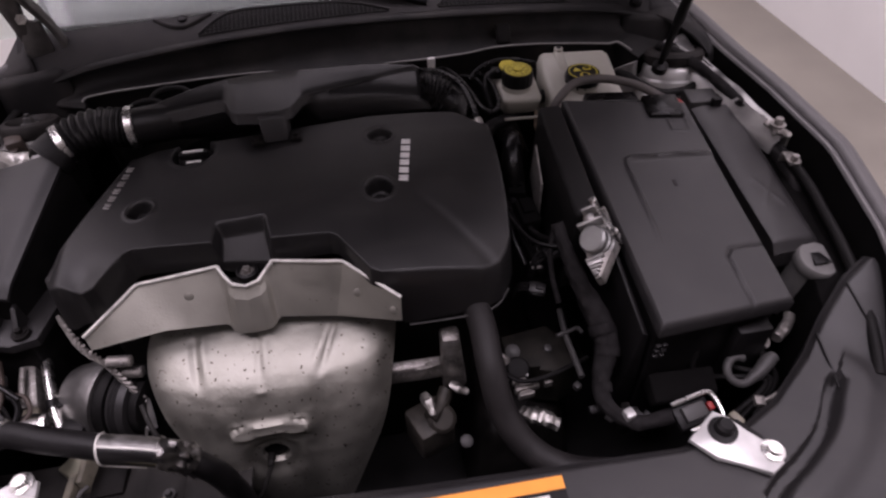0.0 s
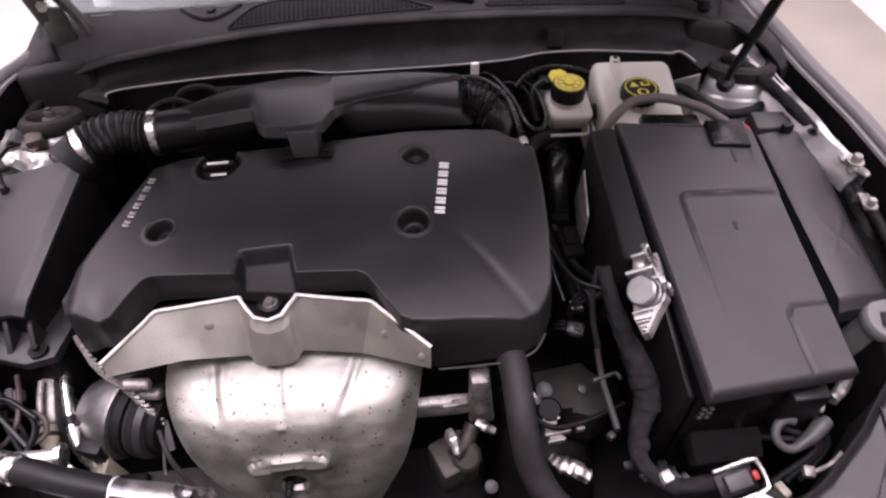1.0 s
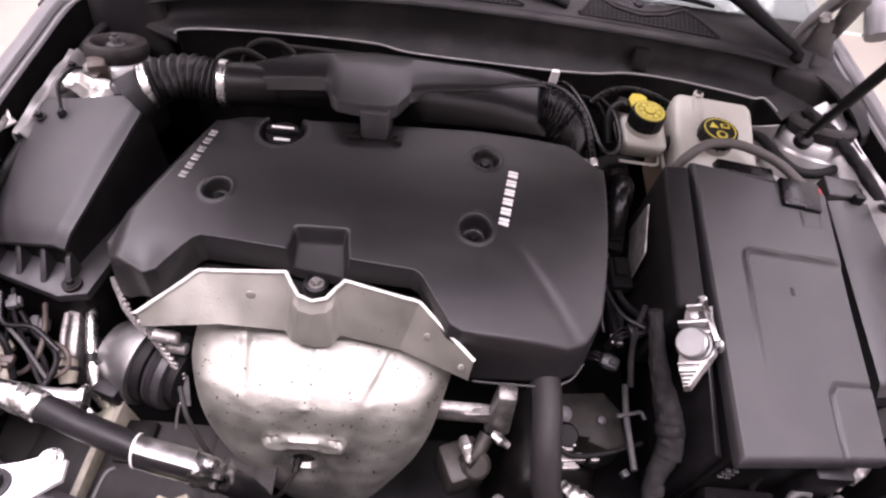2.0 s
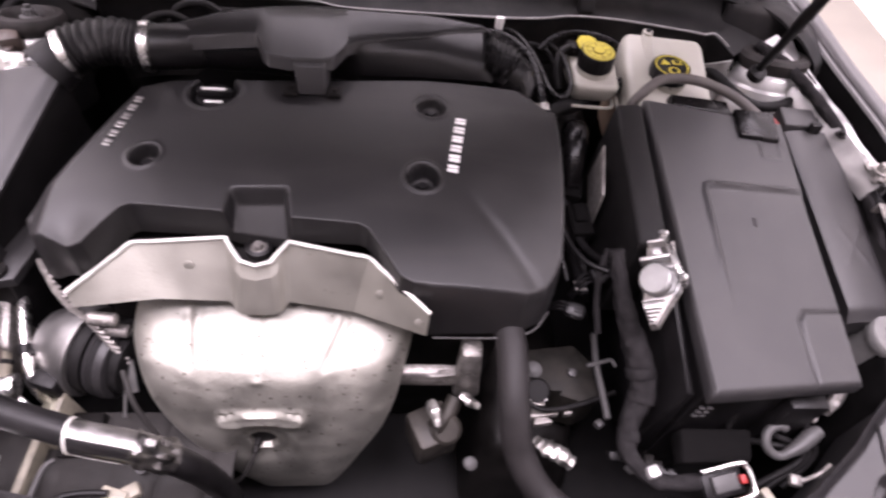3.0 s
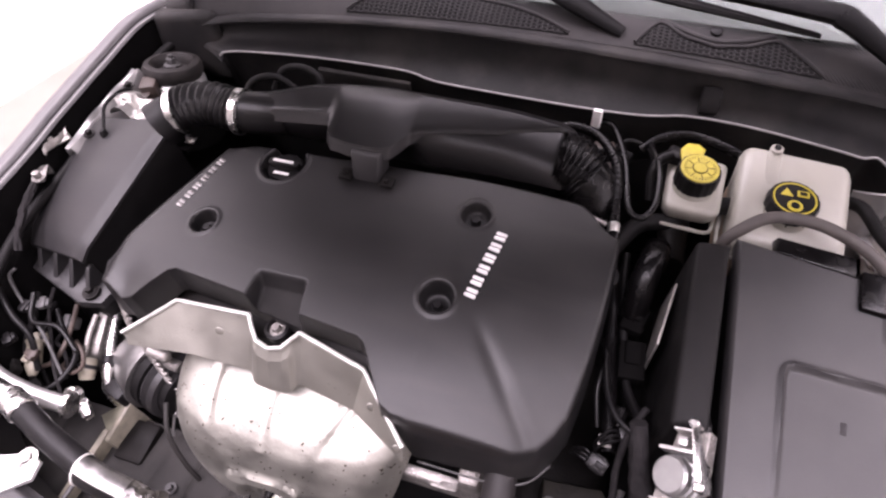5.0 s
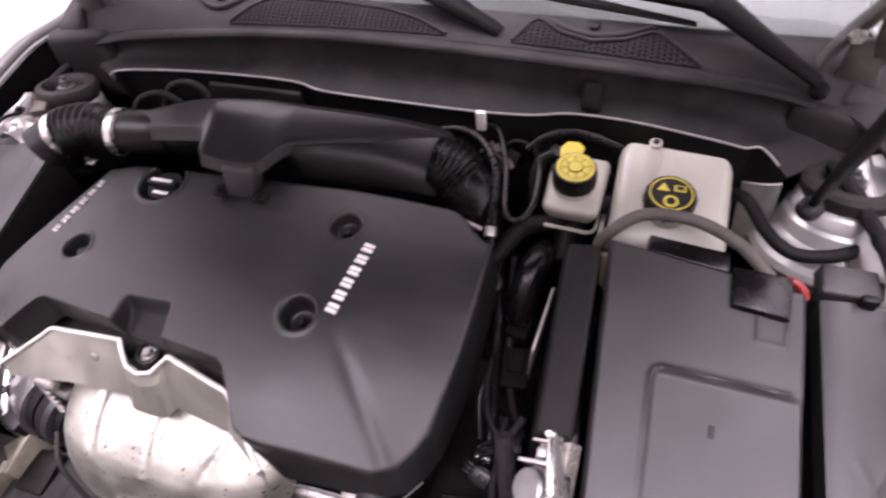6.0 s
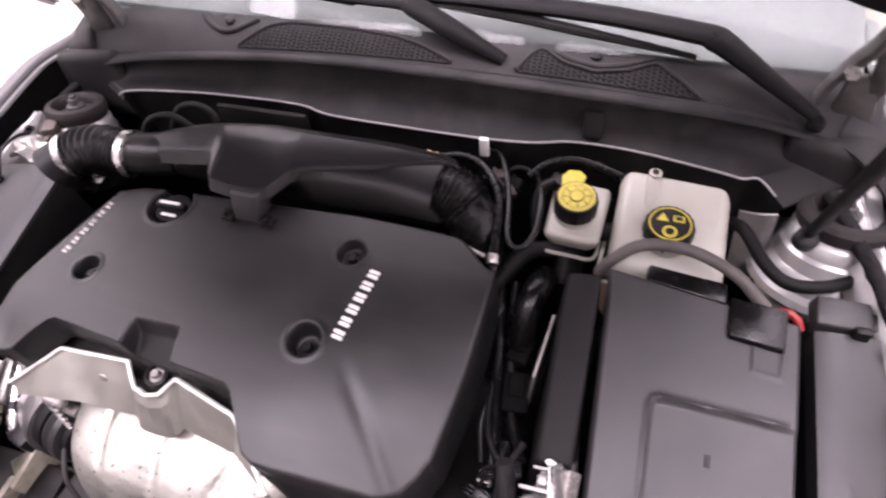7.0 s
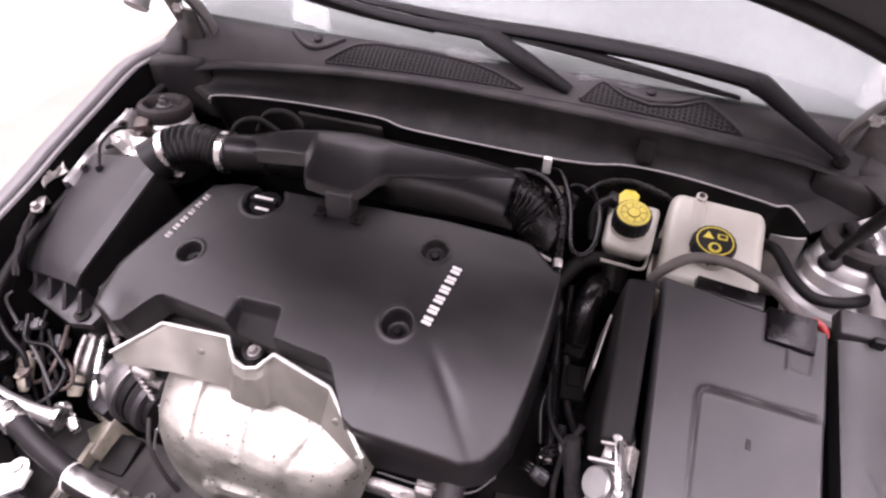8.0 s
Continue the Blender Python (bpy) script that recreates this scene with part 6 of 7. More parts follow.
def wire_loom():
    w = thing("wire_loom", "grey-black taped wiring loom below the control module", "wiring loom", (0.27, -0.15, 0.7))
    bm = B()
    tube(bm, [(0.238, -0.060, 0.842), (0.246, -0.085, 0.815), (0.262, -0.118, 0.775), (0.280, -0.150, 0.740), (0.288, -0.185, 0.712), (0.272, -0.215, 0.690), (0.268, -0.250, 0.672), (0.300, -0.284, 0.668), (0.345, -0.290, 0.684)], [0.009, 0.010, 0.013, 0.017, 0.017, 0.013, 0.011, 0.010, 0.010], 12, 16, None, 1.0, 0.2)
    part("sleeve", bm, LOOM, w)
    for at, ax, r in (((0.284, -0.166, 0.727), (0.1, -0.75, -0.6), 0.0185), ((0.286, -0.192, 0.707), (-0.2, -0.8, -0.5), 0.0172), ((0.270, -0.232, 0.681), (-0.1, -0.9, -0.45), 0.0125), ((0.300, -0.284, 0.668), (0.8, -0.5, 0.1), 0.0112)):
        bm = B()
        lathe(bm, [(r * 0.96, -0.007), (r * 1.03, -0.005), (r * 1.03, 0.005), (r * 0.96, 0.007)], at, ax, 18)
        part("tape_band", bm, LOOM, w)


wire_loom()
bm = B()
lathe(bm, [(0.012, 0), (0.012, 0.004), (0.008, 0.005), (0.010, 0.009), (0.006, 0.010), (0.008, 0.015), (0.003, 0.016)], (0.172, -0.118, 0.632), (0, -0.3, 1), 18)
solid("pipe_fitting", bm, GREYPLUG, "ringed grey pipe fitting on the gearbox", "fitting")
hose("pipe_clip", [(0.150, -0.128, 0.645), (0.158, -0.136, 0.642), (0.160, -0.148, 0.632), (0.154, -0.158, 0.62)], 0.0045, "bent bright metal clip on the gearbox", "clip", CASTING, rough=0.4)


def sensor_cap():
    c = thing("gearbox_sensor", "black round gearbox sensor with two white dashes", "sensor", (0.172, -0.147, 0.62))
    bm = B()
    lathe(bm, [(0.019, 0), (0.019, 0.018), (0.015, 0.024)], (0.172, -0.146, 0.618), (0, -0.3, 1), 20)
    part("cap", bm, RUBBER, c)
    for x in (0.166, 0.180):
        bm = B()
        box(bm, (x - 0.005, -0.1655, 0.633), (x + 0.005, -0.162, 0.636), 0.0008)
        part("dash", bm, SILVER_PRINT, c, "white dash")


sensor_cap()
for a, b, r in (((0.158, -0.172, 0.638), (0.180, -0.170, 0.638), 0.0022), ((0.158, -0.186, 0.64), (0.196, -0.182, 0.64), 0.0028), ((0.162, -0.196, 0.638), (0.186, -0.195, 0.638), 0.0026), ((0.204, -0.184, 0.64), (0.216, -0.184, 0.64), 0.002)):
    bm = B()
    box(bm, (a[0], a[1] - r, a[2] - 0.012), (b[0], a[1] + r, a[2]), 0.0008, Matrix.Rotation(0.12, 4, "Z"))
    box(bm, (a[0] + 0.003, a[1] + r, a[2] - 0.020), (b[0] - 0.003, a[1] + 0.010, a[2] - 0.004), 0.001, Matrix.Rotation(0.12, 4, "Z"))
    solid("clip_bar", bm, CASTING, "thin bright metal clip edge on the gearbox", "clip", "gearbox clips")
bm = B()
tube(bm, [(0.162, -0.218, 0.632), (0.172, -0.230, 0.638), (0.187, -0.240, 0.640), (0.205, -0.252, 0.634)], [0.006, 0.011, 0.012, 0.009], 14, 14, (5, 0.0010), 0.7, 0.35)
solid("ribbed_sleeve", bm, FOIL, "bright ribbed metal sleeve end", "pipe sleeve")
hose("shift_cable", [(0.252, -0.087, 0.680), (0.247, -0.135, 0.680), (0.247, -0.171, 0.680), (0.247, -0.209, 0.680)], 0.0045, "thin grey shift cable", material=GREYPLUG)
hose("cable_cross", [(0.232, -0.137, 0.685), (0.252, -0.132, 0.685), (0.267, -0.129, 0.685), (0.271, -0.139, 0.685)], 0.003, "grey metal cross-piece on the shift cable", "clip", GREYPLUG, n=4, segs=8)
bm = B()
box(bm, (0.283, -0.284, 0.673), (0.297, -0.270, 0.687), 0.002, Matrix.Rotation(0.3, 4, "Z"))
solid("white_cap", bm, ZINC, "small white plastic cap among the wires", "cap")
bm = B()
box(bm, (0.242, -0.208, 0.640), (0.252, -0.198, 0.652), 0.002, Matrix.Rotation(0.5, 4, "Z"))
solid("grey_nut", bm, GREYPLUG, "small pale nut on the gearbox", "nut")
for k, (x, y, z) in enumerate(((0.262, -0.248, 0.655), (0.278, -0.262, 0.662), (0.298, -0.262, 0.662), (0.310, -0.275, 0.668))):
    bm = B()
    turn = Matrix.Rotation(0.7 * k, 4, "Z") @ Matrix.Rotation(0.4 - 0.3 * k, 4, "X")
    box(bm, (x - 0.014, y - 0.006, z - 0.006), (x + 0.010, y + 0.006, z + 0.005), 0.002, turn)
    box(bm, (x + 0.002, y - 0.008, z - 0.002), (x + 0.014, y + 0.004, z + 0.003), 0.001, turn)
    solid("loom_plug", bm, (BLACK, GREYPLUG, GRIME, BLACK)[k], "small dark plug inside the loom's loop", "connector", "loom plugs")


def white_frame_clip():
    c = thing("plug_clip", "white-rimmed plug clip with a red tab", "connector", (0.373, -0.292, 0.690))
    m = Matrix.Translation((0.373, -0.294, 0.692)) @ Matrix.Rotation(radians(12), 4, "Z") @ Matrix.Rotation(radians(18), 4, "X")
    bm = B()
    box(bm, (-0.028, -0.017, -0.012), (0.026, 0.015, -0.004), 0.003)
    bmesh.ops.transform(bm, matrix=m, verts=bm.verts)
    part("body", bm, BLACK, c)
    bm = B()
    box(bm, (-0.018, -0.010, -0.006), (0.016, 0.010, 0.003), 0.002)
    bmesh.ops.transform(bm, matrix=m, verts=bm.verts)
    part("block", bm, GREYPLUG, c, "grey plug block")
    bm = B()
    tube(bm, [(-0.030, 0.018, 0.004), (0.020, 0.018, 0.006), (0.030, 0.012, 0.006), (0.031, -0.012, 0.006), (0.022, -0.020, 0.006), (-0.022, -0.021, 0.004)], 0.0032, 6, 8)
    bmesh.ops.transform(bm, matrix=m, verts=bm.verts)
    part("rim", bm, STEEL, c, "bright wire rim")
    bm = B()
    box(bm, (0.019, -0.006, -0.004), (0.027, 0.005, 0.004), 0.002)
    bmesh.ops.transform(bm, matrix=m, verts=bm.verts)
    part("tab", bm, RED, c, "red locking tab")


white_frame_clip()


def wire_hook():
    bm = B()
    c, v = Vector((0.468, -0.240, 0.682)), Vector((0, 0.86, 0.5))
    arc = [c + Vector((0.0185 * math.cos(a), 0, 0)) + v * (0.0185 * math.sin(a)) for a in np.linspace(1.0, 5.3, 14)]
    arc += [c + Vector((0.028, 0, 0)) - v * 0.006, c + Vector((0.044, 0, 0)) + v * 0.006, c + Vector((0.056, 0, 0)) + v * 0.012]
    tube(bm, arc, [0.006] * 13 + [0.007, 0.010, 0.011, 0.008], 4, 10)
    solid("wire_hook", bm, GREYPLUG, "grey plastic hooked cable guide near the battery", "hook")


wire_hook()
for k in range(3):
    hose("front_wire", [(0.515 - 0.05 * k, -0.195 - 0.004 * k, 0.725), (0.508 - 0.045 * k, -0.222, 0.69 - 0.015 * k), (0.525 - 0.008 * k, -0.25, 0.66), (0.49 - 0.02 * k, -0.28, 0.62)], 0.0045, "loose dark wire before the battery", "wire", RUBBER)
hose("bright_wire", [(0.533, -0.173, 0.700), (0.526, -0.193, 0.700), (0.519, -0.214, 0.700), (0.511, -0.221, 0.700)], 0.0028, "thin bright wire end before the battery", "wire", CASTING, n=4, segs=8)
hose("foil_hose", [(0.584, -0.168, 0.690), (0.564, -0.188, 0.690), (0.542, -0.203, 0.690)], 0.008, "dull foil-wrapped hose by the battery", "hose", CASTING, n=6, rough=0.25)
hose("bright_wire", [(0.477, -0.194, 0.700), (0.488, -0.193, 0.700), (0.504, -0.194, 0.700)], 0.002, "thin bright wire end before the battery", "wire", CASTING, n=3, segs=6)
bm = B()
box(bm, (0.424, -0.316, 0.670), (0.436, -0.296, 0.680), 0.003, Matrix.Rotation(0.4, 4, "Z"))
solid("tan_plug", bm, BEIGE, "small tan plug beside the white bracket", "connector")
bm = B()
box(bm, (0.464, -0.296, 0.674), (0.478, -0.282, 0.684), 0.002, Matrix.Rotation(-0.3, 4, "Z"))
tube(bm, [(0.478, -0.29, 0.68), (0.50, -0.284, 0.685), (0.512, -0.276, 0.70)], 0.003, 4, 6)
solid("metal_clip", bm, CASTING, "small bright clip under the panel's edge", "clip")
hose("olive_hose", [(0.405, -0.300, 0.672), (0.440, -0.325, 0.668), (0.470, -0.318, 0.664)], 0.010, "brown-green hose beside the bracket", "hose", OLIVE)


def washer_filler():
    w = thing("washer_filler", "pale grey washer filler cap on its plastic neck", "washer filler", (0.612, -0.135, 0.70))
    bm = B()
    tube(bm, [(0.600, -0.120, 0.66), (0.605, -0.128, 0.70), (0.610, -0.132, 0.762)], [0.022, 0.024, 0.026], 6, 20)
    part("neck", bm, CAP, w, "pale plastic neck")
    bm = B()
    lathe(bm, [(0.030, 0), (0.031, 0.004), (0.031, 0.012), (0.028, 0.016)], (0.611, -0.134, 0.762), (0.1, -0.2, 1), 28)
    box(bm, (0.632, -0.131, 0.769), (0.648, -0.116, 0.778), 0.003)
    c = part("cap", bm, CAP, w, "pale grey snap cap")
    bm = B()
    slab(bm, [(0.598, -0.150), (0.624, -0.150), (0.618, -0.128), (0.604, -0.128)], 0.7790, 0.7808, 0.0005)
    part("symbol", bm, BLACK, c)


washer_filler()


def alternator():
    a = thing("alternator", "satin silver alternator with a black belt pulley", "alternator", (-0.45, -0.10, 0.6))
    ax = (1, -0.30, 0.02)
    c = Vector((-0.424, -0.098, 0.640))
    bm = B()
    lathe(bm, [(0.028, -0.062), (0.043, -0.059), (0.047, -0.052), (0.050, -0.040), (0.053, -0.036), (0.056, -0.022), (0.061, -0.006), (0.061, 0.0), (0.050, 0.001)], c, ax, 44)
    part("housing", bm, DULLALU, a)
    bm = B()
    lathe(bm, [(0.054, 0.0), (0.054, 0.016), (0.040, 0.018)], c, ax, 36)
    part("band", bm, RUBBER, a, "dark band behind the pulley")
    bm = B()
    lathe(bm, [(0.03, 0.018), (0.052, 0.020), (0.054, 0.024), (0.050, 0.027), (0.054, 0.030), (0.050, 0.033), (0.054, 0.036), (0.052, 0.046), (0.044, 0.048), (0.044, 0.042), (0.020, 0.040)], c, ax, 36)
    part("pulley", bm, PLASTIC, a, "dark grey grooved belt pulley")
    bm = B()
    lathe(bm, [(0.043, 0.047), (0.043, 0.060), (0.030, 0.064), (0.012, 0.064)], c, ax, 30)
    part("hub", bm, RUBBER, a, "black hub of the pulley")
    bm = B()
    box(bm, (-0.482, -0.158, 0.630), (-0.446, -0.136, 0.662), 0.004, Matrix.Rotation(-0.3, 4, "Z"))
    box(bm, (-0.472, -0.152, 0.60), (-0.452, -0.140, 0.64), 0.003)
    part("plug_block", bm, BLACK, a, "black plug block")
    return a


alternator()


def oil_pipe():
    p = thing("oil_pipe", "bright aluminium pipe with a black cable tie", "pipe", (-0.50, -0.10, 0.6))
    bm = B()
    tube(bm, [(-0.516, -0.040, 0.690), (-0.508, -0.060, 0.686), (-0.497, -0.100, 0.674), (-0.486, -0.136, 0.658), (-0.480, -0.150, 0.640), (-0.478, -0.154, 0.58)], 0.0080, 8, 14)
    part("pipe", bm, STEEL, p)
    bm = B()
    lathe(bm, [(0.0078, -0.007), (0.0092, -0.006), (0.0092, 0.006), (0.0078, 0.007)], (-0.494, -0.112, 0.669), (0.28, -0.9, -0.3), 16)
    box(bm, (-0.490, -0.120, 0.662), (-0.462, -0.108, 0.674), 0.003)
    part("cable_tie", bm, BLACK, p, "black cable tie")
    return p


oil_pipe()


def side_plate():
    s = thing("side_plate", "pale metal support strut below the filter box", "bracket", (-0.53, -0.09, 0.6))
    bm = B()
    hull(bm, [(-0.545, -0.052, 0.60), (-0.520, -0.052, 0.60), (-0.512, -0.120, 0.60), (-0.535, -0.125, 0.60), (-0.545, -0.048, 0.690), (-0.526, -0.048, 0.692), (-0.514, -0.112, 0.672), (-0.535, -0.118, 0.672)], 0.005)
    part("plate", bm, CASTING, s)
    bm = B()
    tube(bm, [(-0.538, -0.060, 0.695), (-0.534, -0.090, 0.688), (-0.528, -0.118, 0.677)], 0.004, 5, 8)
    part("rib", bm, CASTING, s, "folded rib")
    bm = B()
    tube(bm, [(-0.520, -0.118, 0.672), (-0.518, -0.132, 0.668), (-0.515, -0.146, 0.660)], [0.010, 0.013, 0.010], 6, 16)
    part("stub", bm, BEIGE, s, "dull tan stub end")
    bm = B()
    lathe(bm, [(0.0132, -0.003), (0.0150, -0.002), (0.0150, 0.002), (0.0132, 0.003)], (-0.518, -0.130, 0.669), (0.1, -0.9, -0.3), 20)
    part("band", bm, BLACK, s, "black clamp band")


side_plate()


def yellow_bracket():
    b = thing("steel_bracket", "yellow-plated steel bracket below the pipe", "bracket", (-0.44, -0.19, 0.58))
    zinc = mat("yellow_zinc", (0.24, 0.23, 0.175), 0.45, 0.6, var=0.2)
    bm = B()
    hull(bm, [(-0.500, -0.178, 0.596), (-0.466, -0.150, 0.596), (-0.452, -0.162, 0.596), (-0.462, -0.212, 0.596), (-0.500, -0.178, 0.606), (-0.468, -0.150, 0.616), (-0.450, -0.160, 0.616), (-0.458, -0.212, 0.606)], 0.002)
    part("plate", bm, zinc, b)
    bm = B()
    hull(bm, [(-0.462, -0.214, 0.56), (-0.448, -0.214, 0.56), (-0.440, -0.156, 0.56), (-0.452, -0.156, 0.56), (-0.462, -0.212, 0.622), (-0.454, -0.212, 0.622), (-0.446, -0.154, 0.634), (-0.454, -0.154, 0.634)], 0.002)
    part("flange", bm, BEIGE, b, "pale upright flange")
    bm = B()
    box(bm, (-0.452, -0.225, 0.555), (-0.405, -0.165, 0.598), 0.004)
    part("box", bm, GRIME, b, "dark box under the bracket")


yellow_bracket()


def coolant_pipe():
    p = thing("coolant_pipe", "black tube with a crimped silver end and metal sleeve", "pipe", (-0.36, -0.26, 0.7))
    bm = B()
    tube(bm, [(-0.462, -0.226, 0.800), (-0.440, -0.233, 0.801), (-0.405, -0.245, 0.800), (-0.330, -0.266, 0.796)], 0.0150, 8, 22)
    part("tube", bm, BLACK, p)
    bm = B()
    tube(bm, [(-0.640, -0.190, 0.784), (-0.590, -0.200, 0.790), (-0.545, -0.208, 0.796), (-0.505, -0.215, 0.799), (-0.488, -0.219, 0.800)], 0.0150, 10, 18)
    lathe(bm, [(0.0140, 0), (0.0172, 0.002), (0.0172, 0.008), (0.0160, 0.010), (0.0172, 0.012), (0.0160, 0.015), (0.0172, 0.018), (0.0160, 0.021), (0.0172, 0.024), (0.0172, 0.034), (0.0155, 0.036)], (-0.492, -0.2165, 0.800), (0.95, -0.31, 0.0), 28)
    part("ferrule", bm, STEEL, p, "bright crimped metal ferrule")
    bm = B()
    tube(bm, [(-0.600, -0.176, 0.782), (-0.545, -0.194, 0.770), (-0.485, -0.200, 0.763), (-0.438, -0.198, 0.760)], [0.010, 0.011, 0.0115, 0.0115], 8, 14)
    part("side_pipe", bm, ALUBODY, p, "satin aluminium side pipe")
    bm = B()
    lathe(bm, [(0.0115, -0.004), (0.0165, -0.003), (0.0165, 0.003), (0.0115, 0.004)], (-0.441, -0.198, 0.760), (1, 0.1, -0.1), 24)
    part("flange_ring", bm, STEEL, p, "bright flange ring")
    bm = B()
    lathe(bm, [(0.013, 0), (0.013, 0.010), (0.011, 0.012), (0.007, 0.012), (0.007, 0.009), (0.002, 0.009)], (-0.494, -0.172, 0.695), (0.1, -0.55, 0.83), 20)
    hull(bm, [(-0.490, -0.184, 0.686), (-0.478, -0.170, 0.686), (-0.450, -0.190, 0.690), (-0.458, -0.200, 0.690), (-0.490, -0.184, 0.697), (-0.478, -0.170, 0.697), (-0.450, -0.190, 0.702), (-0.458, -0.200, 0.702)], 0.003)
    part("banjo_eye", bm, STEEL, p, "bright banjo eye")
    # folded metal sleeve, open below: shaded side painted black, edges painted bright
    line = smooth_line([(-0.346, -0.2640, 0.7975), (-0.325, -0.268, 0.796), (-0.300, -0.271, 0.790), (-0.272, -0.274, 0.778)], 8)
    grid = []
    for a in np.linspace(radians(-40), radians(108), 12):
        grid.append([q + Vector((0.012 * math.sin(a) * 0, 0.0168 * math.cos(a), 0.0168 * math.sin(a))) + Vector((0, 0, 0.0012 * noise.noise(q * 90 + Vector((a, 0, 0))))) for q in line])
    bm = B()
    sheet(bm, grid, 0.0012, (0, 0, -1))
    part("sleeve", bm, SLEEVE, p, "folded sheet-metal sleeve")
    bm = B()
    sheet(bm, [[q + Vector((0, 0.0172 * math.cos(a), 0.0172 * math.sin(a))) for q in line] for a in np.linspace(radians(108), radians(222), 9)], 0.0012, (0, 1, 0))
    part("sleeve_shade", bm, GLOSS, p, "black flank standing for the sleeve's shaded open side")
    bm = B()
    tube(bm, [q + Vector((0, -0.0056, 0.0166)) for q in line[::4]], 0.0016, 4, 8)
    tube(bm, [q + Vector((0, -0.0150, -0.0090)) for q in line[:-6:4]], 0.0012, 4, 6)
    tube(bm, [line[0] + Vector((0, 0.0172 * math.cos(a), 0.0172 * math.sin(a))) for a in np.linspace(radians(-40), radians(215), 12)], 0.0014, 3, 6)
    part("sleeve_edge", bm, EDGE, p, "folded edge with its glint painted on")
    bm = B()
    tube(bm, [(-0.290, -0.272, 0.789), (-0.272, -0.275, 0.780), (-0.256, -0.276, 0.762)], [0.0158, 0.0172, 0.0160], 14, 22, None, 1.0, 0.4)
    part("foil_wrap", bm, CHARRED, p, "crinkled foil end")
    bm = B()
    tube(bm, [(-0.275, -0.275, 0.777), (-0.252, -0.276, 0.750), (-0.238, -0.275, 0.71), (-0.232, -0.27, 0.64), (-0.235, -0.26, 0.56)], 0.0150, 8, 16)
    part("lower_tube", bm, BLACK, p)
    p.location += Vector((0, -0.004, -0.008))


coolant_pipe()


def fan_shroud():
    f = thing("fan_shroud", "dull brown-grey plastic fan shroud below the pipes", "fan shroud", (-0.42, -0.25, 0.50))
    bm = B()
    grid = []
    for v in np.linspace(0, 1, 30):
        row = []
        for u in np.linspace(0, 1, 70):
            x, y = -0.655 + 0.425 * u, -0.335 + 0.175 * v
            z = 0.606 - 0.030 * v + 0.006 * step(0.45, 0.55, v) - 0.004 * math.exp(-(((u * 7) % 1.0 - 0.5) / 0.06) ** 2)
            row.append(Vector((x, y, z)))
        grid.append(row)
    sheet(bm, grid, 0.01)
    part("panel", bm, SHROUD, f)
    bm = B()
    hull(bm, [(-0.476, -0.320, 0.602), (-0.464, -0.320, 0.602), (-0.462, -0.196, 0.590), (-0.474, -0.196, 0.590), (-0.475, -0.320, 0.626), (-0.465, -0.320, 0.626), (-0.463, -0.196, 0.620), (-0.473, -0.196, 0.620)], 0.002)
    part("rib", bm, BEIGE, f, "upright tan rib")
    for x, y in ((-0.60, -0.28), (-0.53, -0.24), (-0.40, -0.30), (-0.34, -0.24)):
        bm = B()
        bolt(bm, (x, y, 0.600), 0.005, 0.007)
        part("bolt", bm, GREYPLUG, f)


fan_shroud()
hose("brown_loop_wire", [(-0.545, -0.105, 0.690), (-0.528, -0.112, 0.704), (-0.510, -0.122, 0.706), (-0.505, -0.138, 0.696), (-0.518, -0.150, 0.690), (-0.538, -0.146, 0.688), (-0.548, -0.130, 0.680)], 0.0030, "brown loop of wire beside the pipe", "wire", COPPER)
hose("brown_loop_wire", [(-0.560, -0.060, 0.715), (-0.548, -0.092, 0.712), (-0.544, -0.124, 0.704), (-0.556, -0.148, 0.694), (-0.585, -0.158, 0.690)], 0.0036, "dark brown wire curving below the filter box", "wire", COPPER)
for k, (x, y, z, a) in enumerate(((-0.600, -0.120, 0.690, 0.8), (-0.565, -0.085, 0.700, 0.2), (-0.620, -0.165, 0.680, -0.5), (-0.575, -0.185, 0.672, 1.1))):
    bm = B()
    turn = Matrix.Rotation(a, 4, "Z") @ Matrix.Rotation(0.3, 4, "X")
    box(bm, (x - 0.018, y - 0.009, z - 0.008), (x + 0.014, y + 0.009, z + 0.007), 0.003, turn)
    box(bm, (x - 0.006, y - 0.011, z - 0.004), (x + 0.004, y + 0.011, z + 0.009), 0.0015, turn)
    solid("wiring_plug", bm, (BEIGE, GREYPLUG, SHROUD, SHROUD)[k], "dusty tan wiring plug below the filter box" if k == 0 else "dusty grey wiring plug below the filter box", "connector", "side wiring plugs")


